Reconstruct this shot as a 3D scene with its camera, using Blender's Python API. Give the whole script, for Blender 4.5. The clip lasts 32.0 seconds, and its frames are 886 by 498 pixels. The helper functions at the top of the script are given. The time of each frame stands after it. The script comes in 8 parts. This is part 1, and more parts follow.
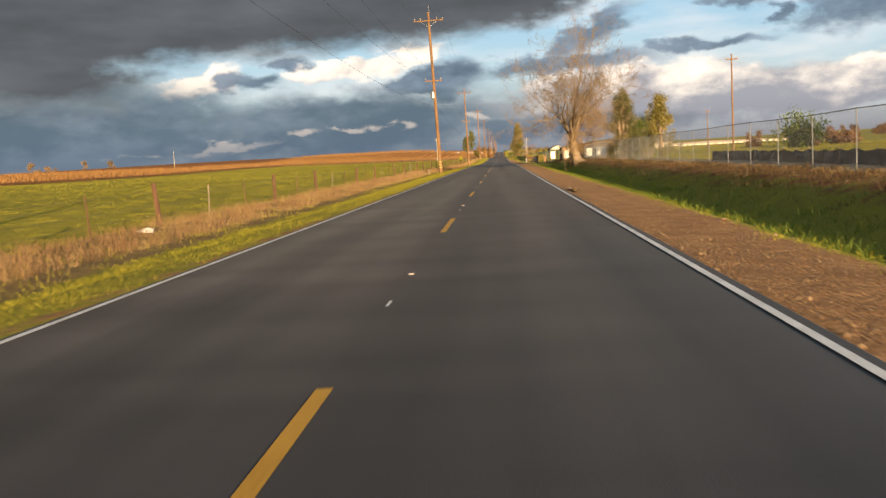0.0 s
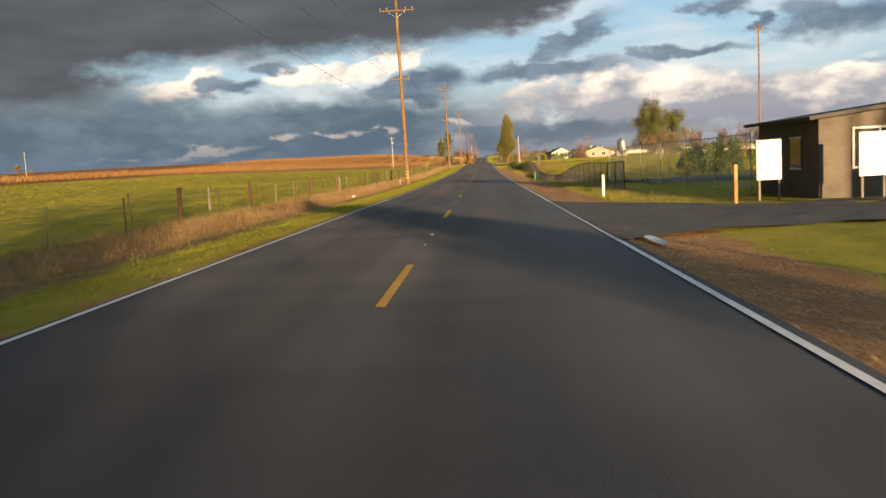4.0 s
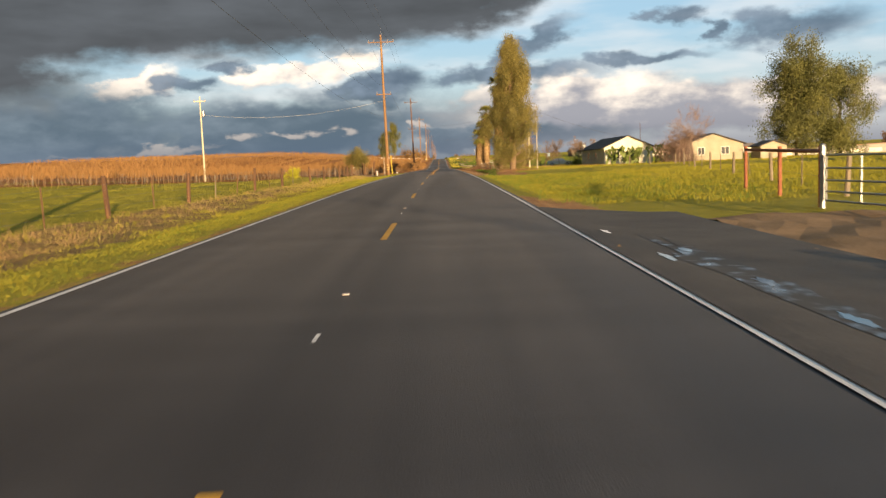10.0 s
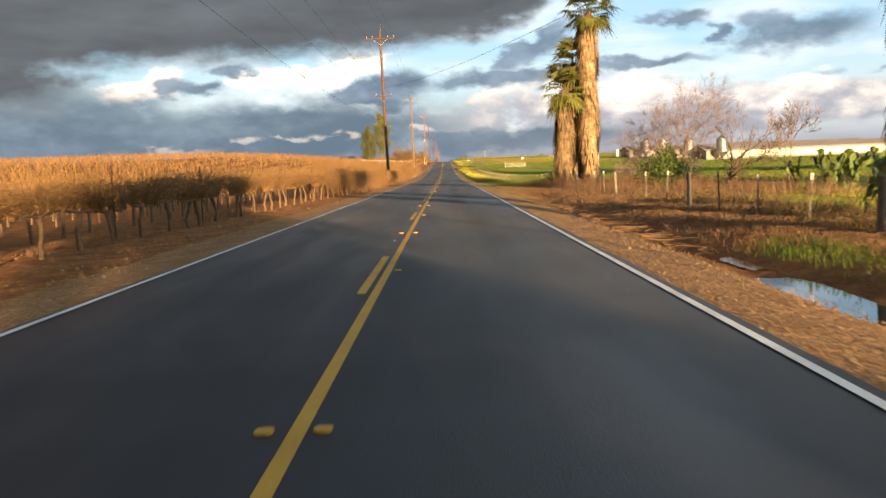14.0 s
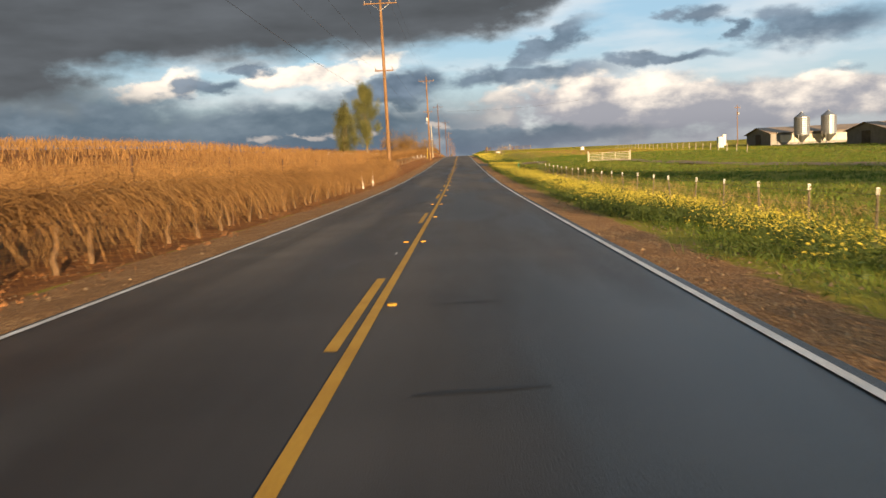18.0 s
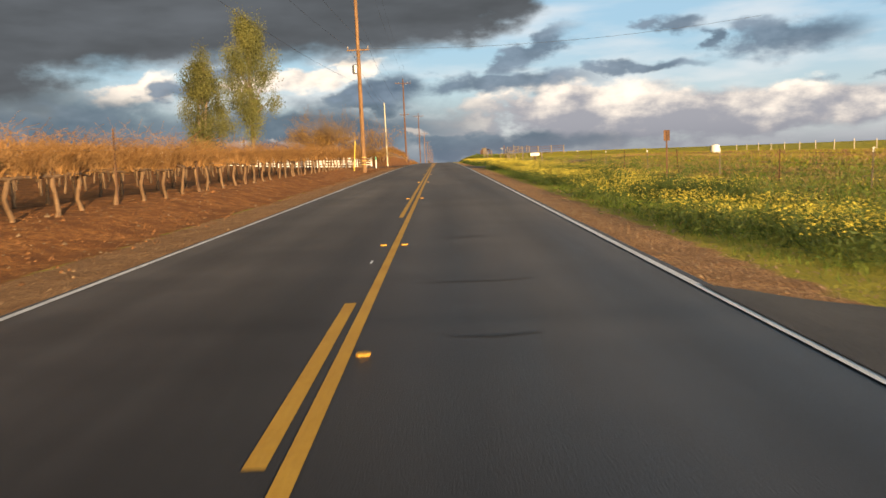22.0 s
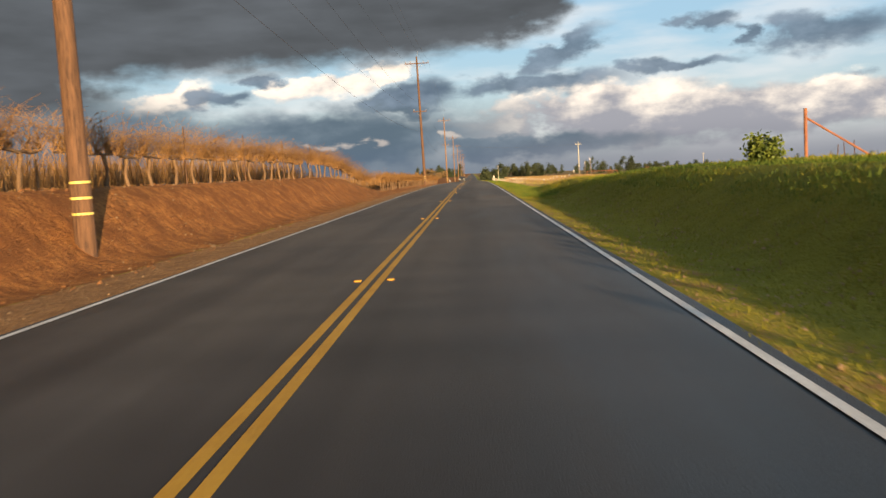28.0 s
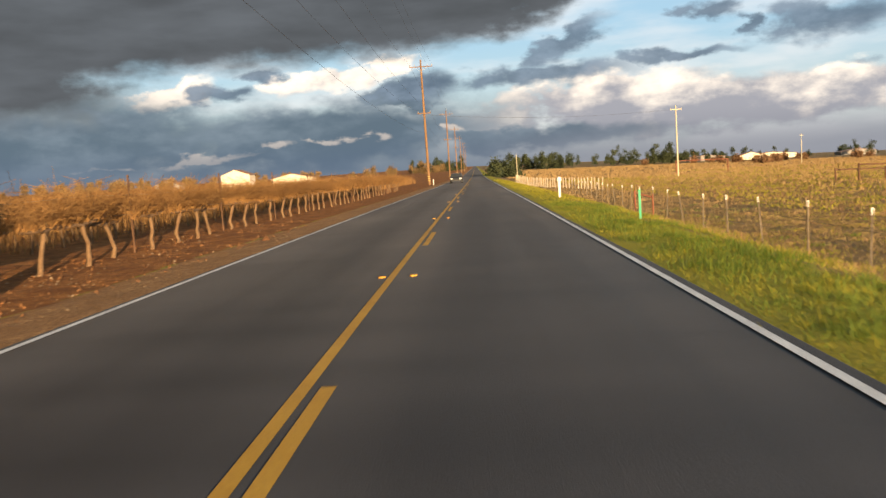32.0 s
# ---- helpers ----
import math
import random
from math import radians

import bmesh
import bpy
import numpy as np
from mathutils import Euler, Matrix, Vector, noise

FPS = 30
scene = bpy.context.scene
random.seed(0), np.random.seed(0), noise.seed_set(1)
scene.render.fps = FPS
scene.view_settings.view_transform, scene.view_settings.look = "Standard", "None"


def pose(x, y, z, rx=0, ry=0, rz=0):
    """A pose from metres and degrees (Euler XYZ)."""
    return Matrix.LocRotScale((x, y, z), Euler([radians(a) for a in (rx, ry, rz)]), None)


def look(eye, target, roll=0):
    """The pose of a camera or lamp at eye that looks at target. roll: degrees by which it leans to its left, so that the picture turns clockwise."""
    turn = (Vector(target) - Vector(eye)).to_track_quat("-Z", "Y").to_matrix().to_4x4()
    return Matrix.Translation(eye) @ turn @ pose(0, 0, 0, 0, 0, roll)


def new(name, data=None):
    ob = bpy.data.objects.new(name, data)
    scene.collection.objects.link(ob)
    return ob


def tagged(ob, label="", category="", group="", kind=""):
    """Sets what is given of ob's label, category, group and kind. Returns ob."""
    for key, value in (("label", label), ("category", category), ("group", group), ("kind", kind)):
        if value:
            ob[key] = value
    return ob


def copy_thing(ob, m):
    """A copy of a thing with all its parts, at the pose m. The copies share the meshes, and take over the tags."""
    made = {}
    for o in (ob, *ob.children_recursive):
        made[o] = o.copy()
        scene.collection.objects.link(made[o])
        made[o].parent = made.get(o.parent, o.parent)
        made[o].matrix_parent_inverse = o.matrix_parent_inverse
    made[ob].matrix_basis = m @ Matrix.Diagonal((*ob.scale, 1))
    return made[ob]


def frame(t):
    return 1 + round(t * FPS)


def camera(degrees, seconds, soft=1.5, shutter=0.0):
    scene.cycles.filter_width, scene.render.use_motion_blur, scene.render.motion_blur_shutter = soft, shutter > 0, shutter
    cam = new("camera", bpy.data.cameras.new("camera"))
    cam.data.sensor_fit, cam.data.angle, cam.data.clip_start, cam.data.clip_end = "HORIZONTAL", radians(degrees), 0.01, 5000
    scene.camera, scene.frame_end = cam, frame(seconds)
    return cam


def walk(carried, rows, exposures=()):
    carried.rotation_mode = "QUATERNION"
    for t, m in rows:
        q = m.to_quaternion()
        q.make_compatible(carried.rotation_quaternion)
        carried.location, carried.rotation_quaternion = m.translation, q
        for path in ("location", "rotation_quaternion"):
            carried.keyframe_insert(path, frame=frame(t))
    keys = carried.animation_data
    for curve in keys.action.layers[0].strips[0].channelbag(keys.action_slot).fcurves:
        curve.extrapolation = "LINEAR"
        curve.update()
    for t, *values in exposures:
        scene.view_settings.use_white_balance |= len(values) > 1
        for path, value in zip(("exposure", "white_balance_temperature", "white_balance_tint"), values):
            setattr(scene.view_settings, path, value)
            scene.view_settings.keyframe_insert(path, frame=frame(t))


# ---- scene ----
EYE = 1.40            # camera height over the road
# height of the road every 40 m, from y = -40
PROFILE = [
    -0.07, -0.03, -0.08, -0.12, -0.19, -0.36, -0.54, -0.53, -0.41, -0.03, 0.23,
    0.22, 0.10, -0.06, -0.29, -0.44, -0.33, 0.21, 1.00, 1.82, 2.58, 3.20,
    3.73, 3.87, 3.95, 3.87, 3.61, 3.26, 2.94, 2.64, 2.36, 2.10, 1.86]


def road_z(y):
    """Height of the road's crown at y metres along it."""
    u = min(max((y + 40) / 40, 0.0), len(PROFILE) - 1.001)
    i = int(u)
    u -= i
    p = [PROFILE[min(max(j, 0), len(PROFILE) - 1)] for j in (i - 1, i, i + 1, i + 2)]
    return p[1] + 0.5 * u * (p[2] - p[0] + u * (2 * p[0] - 5 * p[1] + 4 * p[2] - p[3] + u * (3 * (p[1] - p[2]) + p[3] - p[0])))


# seconds, x, y, yaw, pitch, roll
ROWS = [
    (0.0, 1.18, 0.0, 3.87, -6.11, 3.39),
    (0.5, 1.20, 15.6, 3.67, -6.10, 3.38),
    (1.0, 1.23, 31.3, 3.67, -6.00, 3.34),
    (1.5, 1.25, 46.9, 3.56, -5.89, 3.27),
    (2.0, 1.25, 62.5, 3.35, -5.89, 3.18),
    (2.5, 1.24, 78.1, 3.17, -5.78, 3.32),
    (4.5, 1.05, 140.2, 2.45, -5.82, 2.94),
    (5.0, 0.98, 155.7, 2.19, -5.92, 2.85),
    (5.5, 0.90, 171.1, 1.89, -5.95, 2.74),
    (6.0, 0.84, 186.6, 1.57, -6.00, 2.69),
    (6.5, 0.82, 201.9, 1.35, -6.05, 2.70),
    (7.0, 0.81, 217.3, 1.02, -6.09, 2.59),
    (7.5, 0.82, 232.6, 0.79, -6.13, 2.50),
    (8.0, 0.86, 247.9, 0.58, -6.16, 2.56),
    (8.5, 0.92, 263.2, 0.38, -6.18, 2.53),
    (9.0, 0.98, 278.5, 0.20, -5.99, 2.50),
    (9.5, 1.02, 293.7, 0.03, -5.89, 2.47),
    (10.0, 1.04, 308.9, -0.12, -5.78, 2.31),
    (10.5, 1.03, 324.1, -0.27, -5.66, 2.23),
    (11.0, 1.02, 339.2, -0.41, -5.64, 2.21),
    (11.5, 1.01, 354.4, -0.47, -5.62, 2.06),
    (12.0, 1.00, 369.5, -0.64, -5.50, 1.94),
    (12.5, 0.98, 384.7, -0.74, -5.48, 1.86),
    (13.0, 0.98, 399.8, -0.17, -5.47, 1.97),
    (13.5, 0.97, 414.9, 0.29, -5.45, 2.24),
    (14.0, 0.95, 430.0, 0.14, -5.54, 2.35),
    (14.5, 0.94, 445.0, 0.49, -5.64, 2.25),
    (16.5, 1.05, 505.2, 1.10, -5.52, 2.35),
    (17.0, 1.05, 520.3, 1.31, -5.52, 2.47),
    (17.5, 1.03, 535.3, 1.41, -5.52, 2.39),
    (18.0, 1.00, 550.3, 1.22, -5.64, 2.60),
    (18.5, 0.96, 565.3, 1.01, -5.57, 2.49),
    (19.0, 0.91, 580.3, 0.69, -5.60, 2.24),
    (19.5, 0.82, 595.3, 0.47, -5.63, 2.08),
    (20.0, 0.74, 610.3, 0.25, -5.66, 1.94),
    (20.5, 0.71, 625.2, 0.04, -5.70, 1.93),
    (21.0, 0.71, 640.2, -0.15, -5.54, 1.95),
    (21.5, 0.75, 655.1, -0.21, -5.47, 1.99),
    (22.0, 0.81, 670.1, -0.23, -5.28, 2.15),
    (22.5, 0.88, 685.0, -0.12, -5.18, 2.30),
    (23.0, 0.97, 699.8, -0.10, -5.16, 2.54),
    (23.5, 1.09, 714.7, 0.08, -5.04, 2.76),
    (24.0, 1.20, 729.5, 0.30, -4.92, 2.88),
    (24.5, 1.28, 744.4, 0.57, -4.91, 3.10),
    (25.0, 1.32, 759.2, 0.82, -5.00, 3.03),
    (25.5, 1.36, 774.0, 1.38, -4.89, 3.07),
    (27.5, 1.44, 832.9, 1.57, -5.10, 3.24),
    (28.0, 1.38, 847.6, 2.00, -5.01, 3.16),
    (28.5, 1.29, 862.2, 2.35, -5.13, 3.07),
    (29.0, 1.21, 876.9, 2.82, -5.15, 3.10),
    (29.5, 1.18, 891.5, 2.96, -5.17, 3.06),
    (30.0, 1.17, 906.2, 1.84, -5.29, 3.16),
    (30.5, 1.17, 920.8, 1.53, -5.40, 3.37),
    (31.0, 1.18, 935.5, 1.70, -5.51, 3.36),
    (31.5, 1.18, 950.2, 2.01, -5.50, 3.63),
    (32.0, 1.17, 964.9, 2.19, -5.47, 3.76),
]

cam = camera(55.0, 32.0, shutter=0.08)
walk(cam, [(t, pose(x, y, road_z(y) + EYE, 90 + p, r, w)) for t, x, y, w, p, r in ROWS],
     [(0.0, 1.0), (2.5, 1.12), (5.0, 0.82), (6.5, 0.95), (9.0, 0.97), (12.0, 1.0), (13.0, 1.5), (14.5, 1.25), (17.0, 0.98), (20.5, 0.9), (23.0, 0.97), (25.0, 0.97), (28.0, 0.95), (32.0, 1.02)])

# ---------------------------------------------------------------- sky and sun
SUN_FROM = 19.0       # degrees right of straight behind
SUN_UP = 6.5


def sky_world():
    w = bpy.data.worlds.new("evening_sky")
    scene.world = w
    w.use_nodes = True
    nt = w.node_tree
    nt.nodes.clear()
    link = nt.links.new

    def node(kind, **props):
        n = nt.nodes.new(kind)
        for key, value in props.items():
            if key == "operation":
                n.operation = value
        return n

    def put(sock, v):
        if isinstance(v, (int, float)):
            sock.default_value = v
        else:
            link(v, sock)

    def m(op, a, b=0.0, c=0.0):
        n = nt.nodes.new("ShaderNodeMath")
        n.operation = op
        for s, v in zip(n.inputs, (a, b, c)):
            put(s, v)
        return n.outputs[0]

    def ramp(x, a, b):
        n = nt.nodes.new("ShaderNodeMapRange")
        n.interpolation_type = "SMOOTHSTEP"
        put(n.inputs[0], x)
        n.inputs[1].default_value, n.inputs[2].default_value = a, b
        return n.outputs[0]

    def mix(f, a, b):
        n = nt.nodes.new("ShaderNodeMix")
        n.data_type = "RGBA"
        put(n.inputs[0], f)
        for s, v in ((n.inputs[6], a), (n.inputs[7], b)):
            if isinstance(v, tuple):
                s.default_value = (*v, 1)
            else:
                link(v, s)
        return n.outputs[2]

    tc = nt.nodes.new("ShaderNodeTexCoord")
    sep = nt.nodes.new("ShaderNodeSeparateXYZ")
    link(tc.outputs["Generated"], sep.inputs[0])
    az = m("MULTIPLY", m("ARCTAN2", sep.outputs[0], sep.outputs[1]), 57.2958)
    el = m("MULTIPLY", m("ARCSINE", sep.outputs[2]), 57.2958)

    def noise_at(sx, sy, scale, detail, seed, rough=0.55):
        c = nt.nodes.new("ShaderNodeCombineXYZ")
        put(c.inputs[0], m("MULTIPLY", az, sx))
        put(c.inputs[1], m("MULTIPLY", el, sy))
        c.inputs[2].default_value = seed
        n = nt.nodes.new("ShaderNodeTexNoise")
        n.inputs["Scale"].default_value = scale
        n.inputs["Detail"].default_value = detail
        n.inputs["Roughness"].default_value = rough
        link(c.outputs[0], n.inputs["Vector"])
        return n

    billow = noise_at(1, 1.8, 0.30, 6, 3.1, 0.55)
    broad = noise_at(1, 2.6, 0.10, 4, 9.4)
    streak = noise_at(1, 4.5, 0.12, 4, 5.7, 0.5)
    b0 = m("SUBTRACT", billow.outputs[0], 0.5)
    s0 = m("SUBTRACT", streak.outputs[0], 0.5)
    waz = m("ADD", az, m("MULTIPLY", b0, 9.0))
    wob = nt.nodes.new("ShaderNodeSeparateColor")
    link(billow.outputs[1], wob.inputs[0])
    wel = m("ADD", el, m("MULTIPLY", m("SUBTRACT", wob.outputs[1], 0.5), 2.6))

    def blob(a, e, ra, re, tilt=0.0):
        """1 at the middle of a cloud, 0 at its rim; degrees."""
        da = m("SUBTRACT", waz, a)
        de = m("SUBTRACT", m("SUBTRACT", wel, e), m("MULTIPLY", da, tilt))
        u, v = m("DIVIDE", da, ra), m("DIVIDE", de, re)
        return m("SUBTRACT", 1.0, m("SQRT", m("ADD", m("MULTIPLY", u, u), m("MULTIPLY", v, v))))

    def most(values):
        out = values[0]
        for v in values[1:]:
            out = m("MAXIMUM", out, v)
        return out

    # clear air
    sky = nt.nodes.new("ShaderNodeTexSky")
    sky.sky_type, sky.sun_disc = "NISHITA", False
    sky.sun_elevation, sky.sun_rotation = radians(SUN_UP), radians(180 - SUN_FROM)
    sky.air_density, sky.dust_density, sky.ozone_density = 1.2, 0.6, 2.0
    air = nt.nodes.new("ShaderNodeVectorMath")
    air.operation = "MULTIPLY"
    link(sky.outputs[0], air.inputs[0])
    air.inputs[1].default_value = (0.050, 0.068, 0.082)
    clear = mix(ramp(el, 2.0, 9.0), (0.56, 0.61, 0.66), (0.37, 0.54, 0.70))
    clear = mix(0.6, air.outputs[0], clear)

    # thin pale veils in the clear part
    veil = ramp(m("ADD", streak.outputs[0], m("MULTIPLY", broad.outputs[0], 0.3)), 0.55, 0.85)
    col = mix(m("MULTIPLY", veil, 0.55), clear, (0.60, 0.59, 0.58))

    # lit cumulus bank low ahead to the right, with grey-mauve bases
    lit = most([blob(8.5, 4.1, 8.5, 1.5, 0.06), blob(14, 3.0, 15, 1.9), blob(23, 3.0, 8, 1.6), blob(-19, 5.7, 3.2, 1.0, 0.10), blob(-10, 6.1, 4.9, 0.85, 0.10),
                blob(-5.6, 6.8, 2.6, 0.7, 0.20), blob(45, 4.5, 17, 3), blob(-45, 4.5, 9, 1.5)])
    top = ramp(m("ADD", lit, m("MULTIPLY", b0, 1.3)), -0.05, 0.40)
    warm = mix(ramp(m("ADD", m("MULTIPLY", el, 0.25), m("MULTIPLY", b0, 3.2)), 0.5, 1.75), (0.255, 0.255, 0.280), (0.88, 0.76, 0.63))
    col = mix(top, col, warm)

    # blue-grey bank low on the left and along the skyline
    low = most([blob(-34, 2.6, 32, 3.2), blob(-10, 2.4, 14, 2.6, 0.04), blob(-4, 4.9, 3.0, 1.5), blob(4, 1.6, 10, 0.9)])
    lo = ramp(m("ADD", low, m("MULTIPLY", b0, 1.2)), -0.22, 0.55)
    col = mix(lo, col, mix(ramp(m("ADD", broad.outputs[0], m("MULTIPLY", b0, 0.8)), 0.35, 0.8), (0.080, 0.112, 0.142), (0.165, 0.205, 0.240)))

    # thin bright streaks low on the left
    glint = most([blob(-13, 2.05, 1.6, 0.26), blob(-9.2, 2.1, 1.3, 0.22), blob(-6.9, 2.3, 1.5, 0.36), blob(-0.7, 2.5, 0.9, 0.4), blob(-19, 1.5, 5, 0.25)])
    col = mix(m("MULTIPLY", ramp(m("ADD", glint, m("MULTIPLY", b0, 1.5)), -0.1, 0.6), 0.65), col, (0.55, 0.47, 0.40))

    # dark flat clouds over the clear part
    dark = most([blob(4.2, 5.5, 7.6, 0.75, 0.05), blob(-3.5, 5.5, 2.7, 1.25), blob(6.3, 7.5, 3.4, 1.1, 0.42), blob(14, 6.2, 4.2, 0.42, 0.0), blob(22.7, 7.4, 4.6, 1.2, 0.03),
                 blob(15.8, 8.7, 2.0, 0.7), blob(17.6, 7.7, 1.1, 0.6), blob(-16.2, 5.5, 2.1, 0.65), blob(-13.2, 6.6, 1.5, 0.5), blob(29, 4.6, 4, 0.4), blob(34, 10, 7, 1.4)])
    dk = ramp(m("ADD", dark, m("MULTIPLY", b0, 1.7)), -0.15, 0.60)
    col = mix(m("MULTIPLY", dk, 0.9), col, mix(ramp(b0, -0.12, 0.2), (0.078, 0.110, 0.150), (0.160, 0.205, 0.260)))

    # the great dark sheet overhead on the left
    edge = m("SUBTRACT", m("SUBTRACT", wel, 7.95), m("ADD", m("MULTIPLY", waz, 0.045), m("MULTIPLY", m("MAXIMUM", m("SUBTRACT", waz, 1.5), 0.0), 0.42)))
    fall = m("SUBTRACT", 1.0, ramp(waz, 6.0, 14.0))
    sheet = m("MULTIPLY", ramp(m("ADD", edge, m("MULTIPLY", s0, 2.4)), -0.8, 1.0), fall)
    side = m("MULTIPLY", ramp(m("MULTIPLY", waz, -1.0), 20.5, 25.5), ramp(wel, 3.2, 5.6))
    sheet = m("MAXIMUM", sheet, side)
    grey = mix(ramp(m("ADD", m("MULTIPLY", streak.outputs[0], 0.6), m("MULTIPLY", broad.outputs[0], 0.6)), 0.34, 0.90), (0.052, 0.056, 0.060), (0.100, 0.109, 0.120))
    col = mix(sheet, col, grey)

    # haze at the skyline
    col = mix(m("MULTIPLY", m("SUBTRACT", 1.0, ramp(el, 0.0, 3.2)), 0.85), col, mix(ramp(az, -6.0, 12.0), (0.075, 0.105, 0.150), (0.165, 0.170, 0.200)))
    bg = nt.nodes.new("ShaderNodeBackground")
    link(col, bg.inputs[0])
    bg.inputs[1].default_value = 0.80
    out = nt.nodes.new("ShaderNodeOutputWorld")
    link(bg.outputs[0], out.inputs[0])


sky_world()
sun_data = bpy.data.lights.new("sun", "SUN")
sun_data.energy, sun_data.angle, sun_data.color = 6.0, radians(0.6), (1.0, 0.69, 0.37)
sun = new("sun", sun_data)
sun.matrix_world = look((300 * math.sin(radians(SUN_FROM)), -300 * math.cos(radians(SUN_FROM)), 300 * math.tan(radians(SUN_UP))), (0, 0, 0))



# ---------------------------------------------------------------- materials
def material(name, c1, c2, scale=2.0, fine=30.0, rough=0.85, bump=0.3, metal=0.0, vary=0.0, spec=0.3, sheen=0.0, world=False, through_light=0.0, stretch=(1, 1, 1)):
    """Two colours mixed by noise at two scales, with fine relief; vary: change of brightness from object to object or piece to piece."""
    mt = bpy.data.materials.new(name)
    mt.use_nodes = True
    nt = mt.node_tree
    link = nt.links.new
    bs = nt.nodes["Principled BSDF"]
    if world:
        at = nt.nodes.new("ShaderNodeNewGeometry").outputs["Position"]
    else:
        at = nt.nodes.new("ShaderNodeTexCoord").outputs["Object"]
    mp = nt.nodes.new("ShaderNodeMapping")
    mp.inputs["Scale"].default_value = stretch
    link(at, mp.inputs[0])
    n1, n2 = nt.nodes.new("ShaderNodeTexNoise"), nt.nodes.new("ShaderNodeTexNoise")
    for n, s in ((n1, scale), (n2, fine)):
        n.inputs["Scale"].default_value, n.inputs["Detail"].default_value = s, 5
        link(mp.outputs[0], n.inputs["Vector"])
    add = nt.nodes.new("ShaderNodeMath")
    add.operation = "ADD"
    link(n1.outputs[0], add.inputs[0])
    link(n2.outputs[0], add.inputs[1])
    rp = nt.nodes.new("ShaderNodeMapRange")
    link(add.outputs[0], rp.inputs[0])
    rp.inputs[1].default_value, rp.inputs[2].default_value = 0.72, 1.28
    mx = nt.nodes.new("ShaderNodeMix")
    mx.data_type = "RGBA"
    link(rp.outputs[0], mx.inputs[0])
    mx.inputs[6].default_value, mx.inputs[7].default_value = (*c1, 1), (*c2, 1)
    col = mx.outputs[2]
    if vary:
        rnd = nt.nodes.new("ShaderNodeNewGeometry").outputs["Random Per Island"]
        info = nt.nodes.new("ShaderNodeObjectInfo").outputs["Random"]
        sm = nt.nodes.new("ShaderNodeMath")
        sm.operation = "ADD"
        link(rnd, sm.inputs[0])
        link(info, sm.inputs[1])
        vr = nt.nodes.new("ShaderNodeMapRange")
        link(sm.outputs[0], vr.inputs[0])
        vr.inputs[2].default_value = 2.0
        vr.inputs[3].default_value, vr.inputs[4].default_value = 1 - vary, 1 + vary
        hs = nt.nodes.new("ShaderNodeHueSaturation")
        link(col, hs.inputs["Color"])
        link(vr.outputs[0], hs.inputs["Value"])
        col = hs.outputs[0]
    link(col, bs.inputs["Base Color"])
    bs.inputs["Roughness"].default_value, bs.inputs["Metallic"].default_value = rough, metal
    bs.inputs["Specular IOR Level"].default_value = spec
    bs.inputs["Sheen Weight"].default_value = sheen
    if bump:
        bp = nt.nodes.new("ShaderNodeBump")
        bp.inputs["Strength"].default_value, bp.inputs["Distance"].default_value = bump, 0.02
        link(add.outputs[0], bp.inputs["Height"])
        link(bp.outputs[0], bs.inputs["Normal"])
    if through_light:
        tr = nt.nodes.new("ShaderNodeBsdfTranslucent")
        link(col, tr.inputs[0])
        ms = nt.nodes.new("ShaderNodeMixShader")
        ms.inputs[0].default_value = through_light
        link(bs.outputs[0], ms.inputs[1])
        link(tr.outputs[0], ms.inputs[2])
        link(ms.outputs[0], nt.nodes["Material Output"].inputs[0])
    return mt


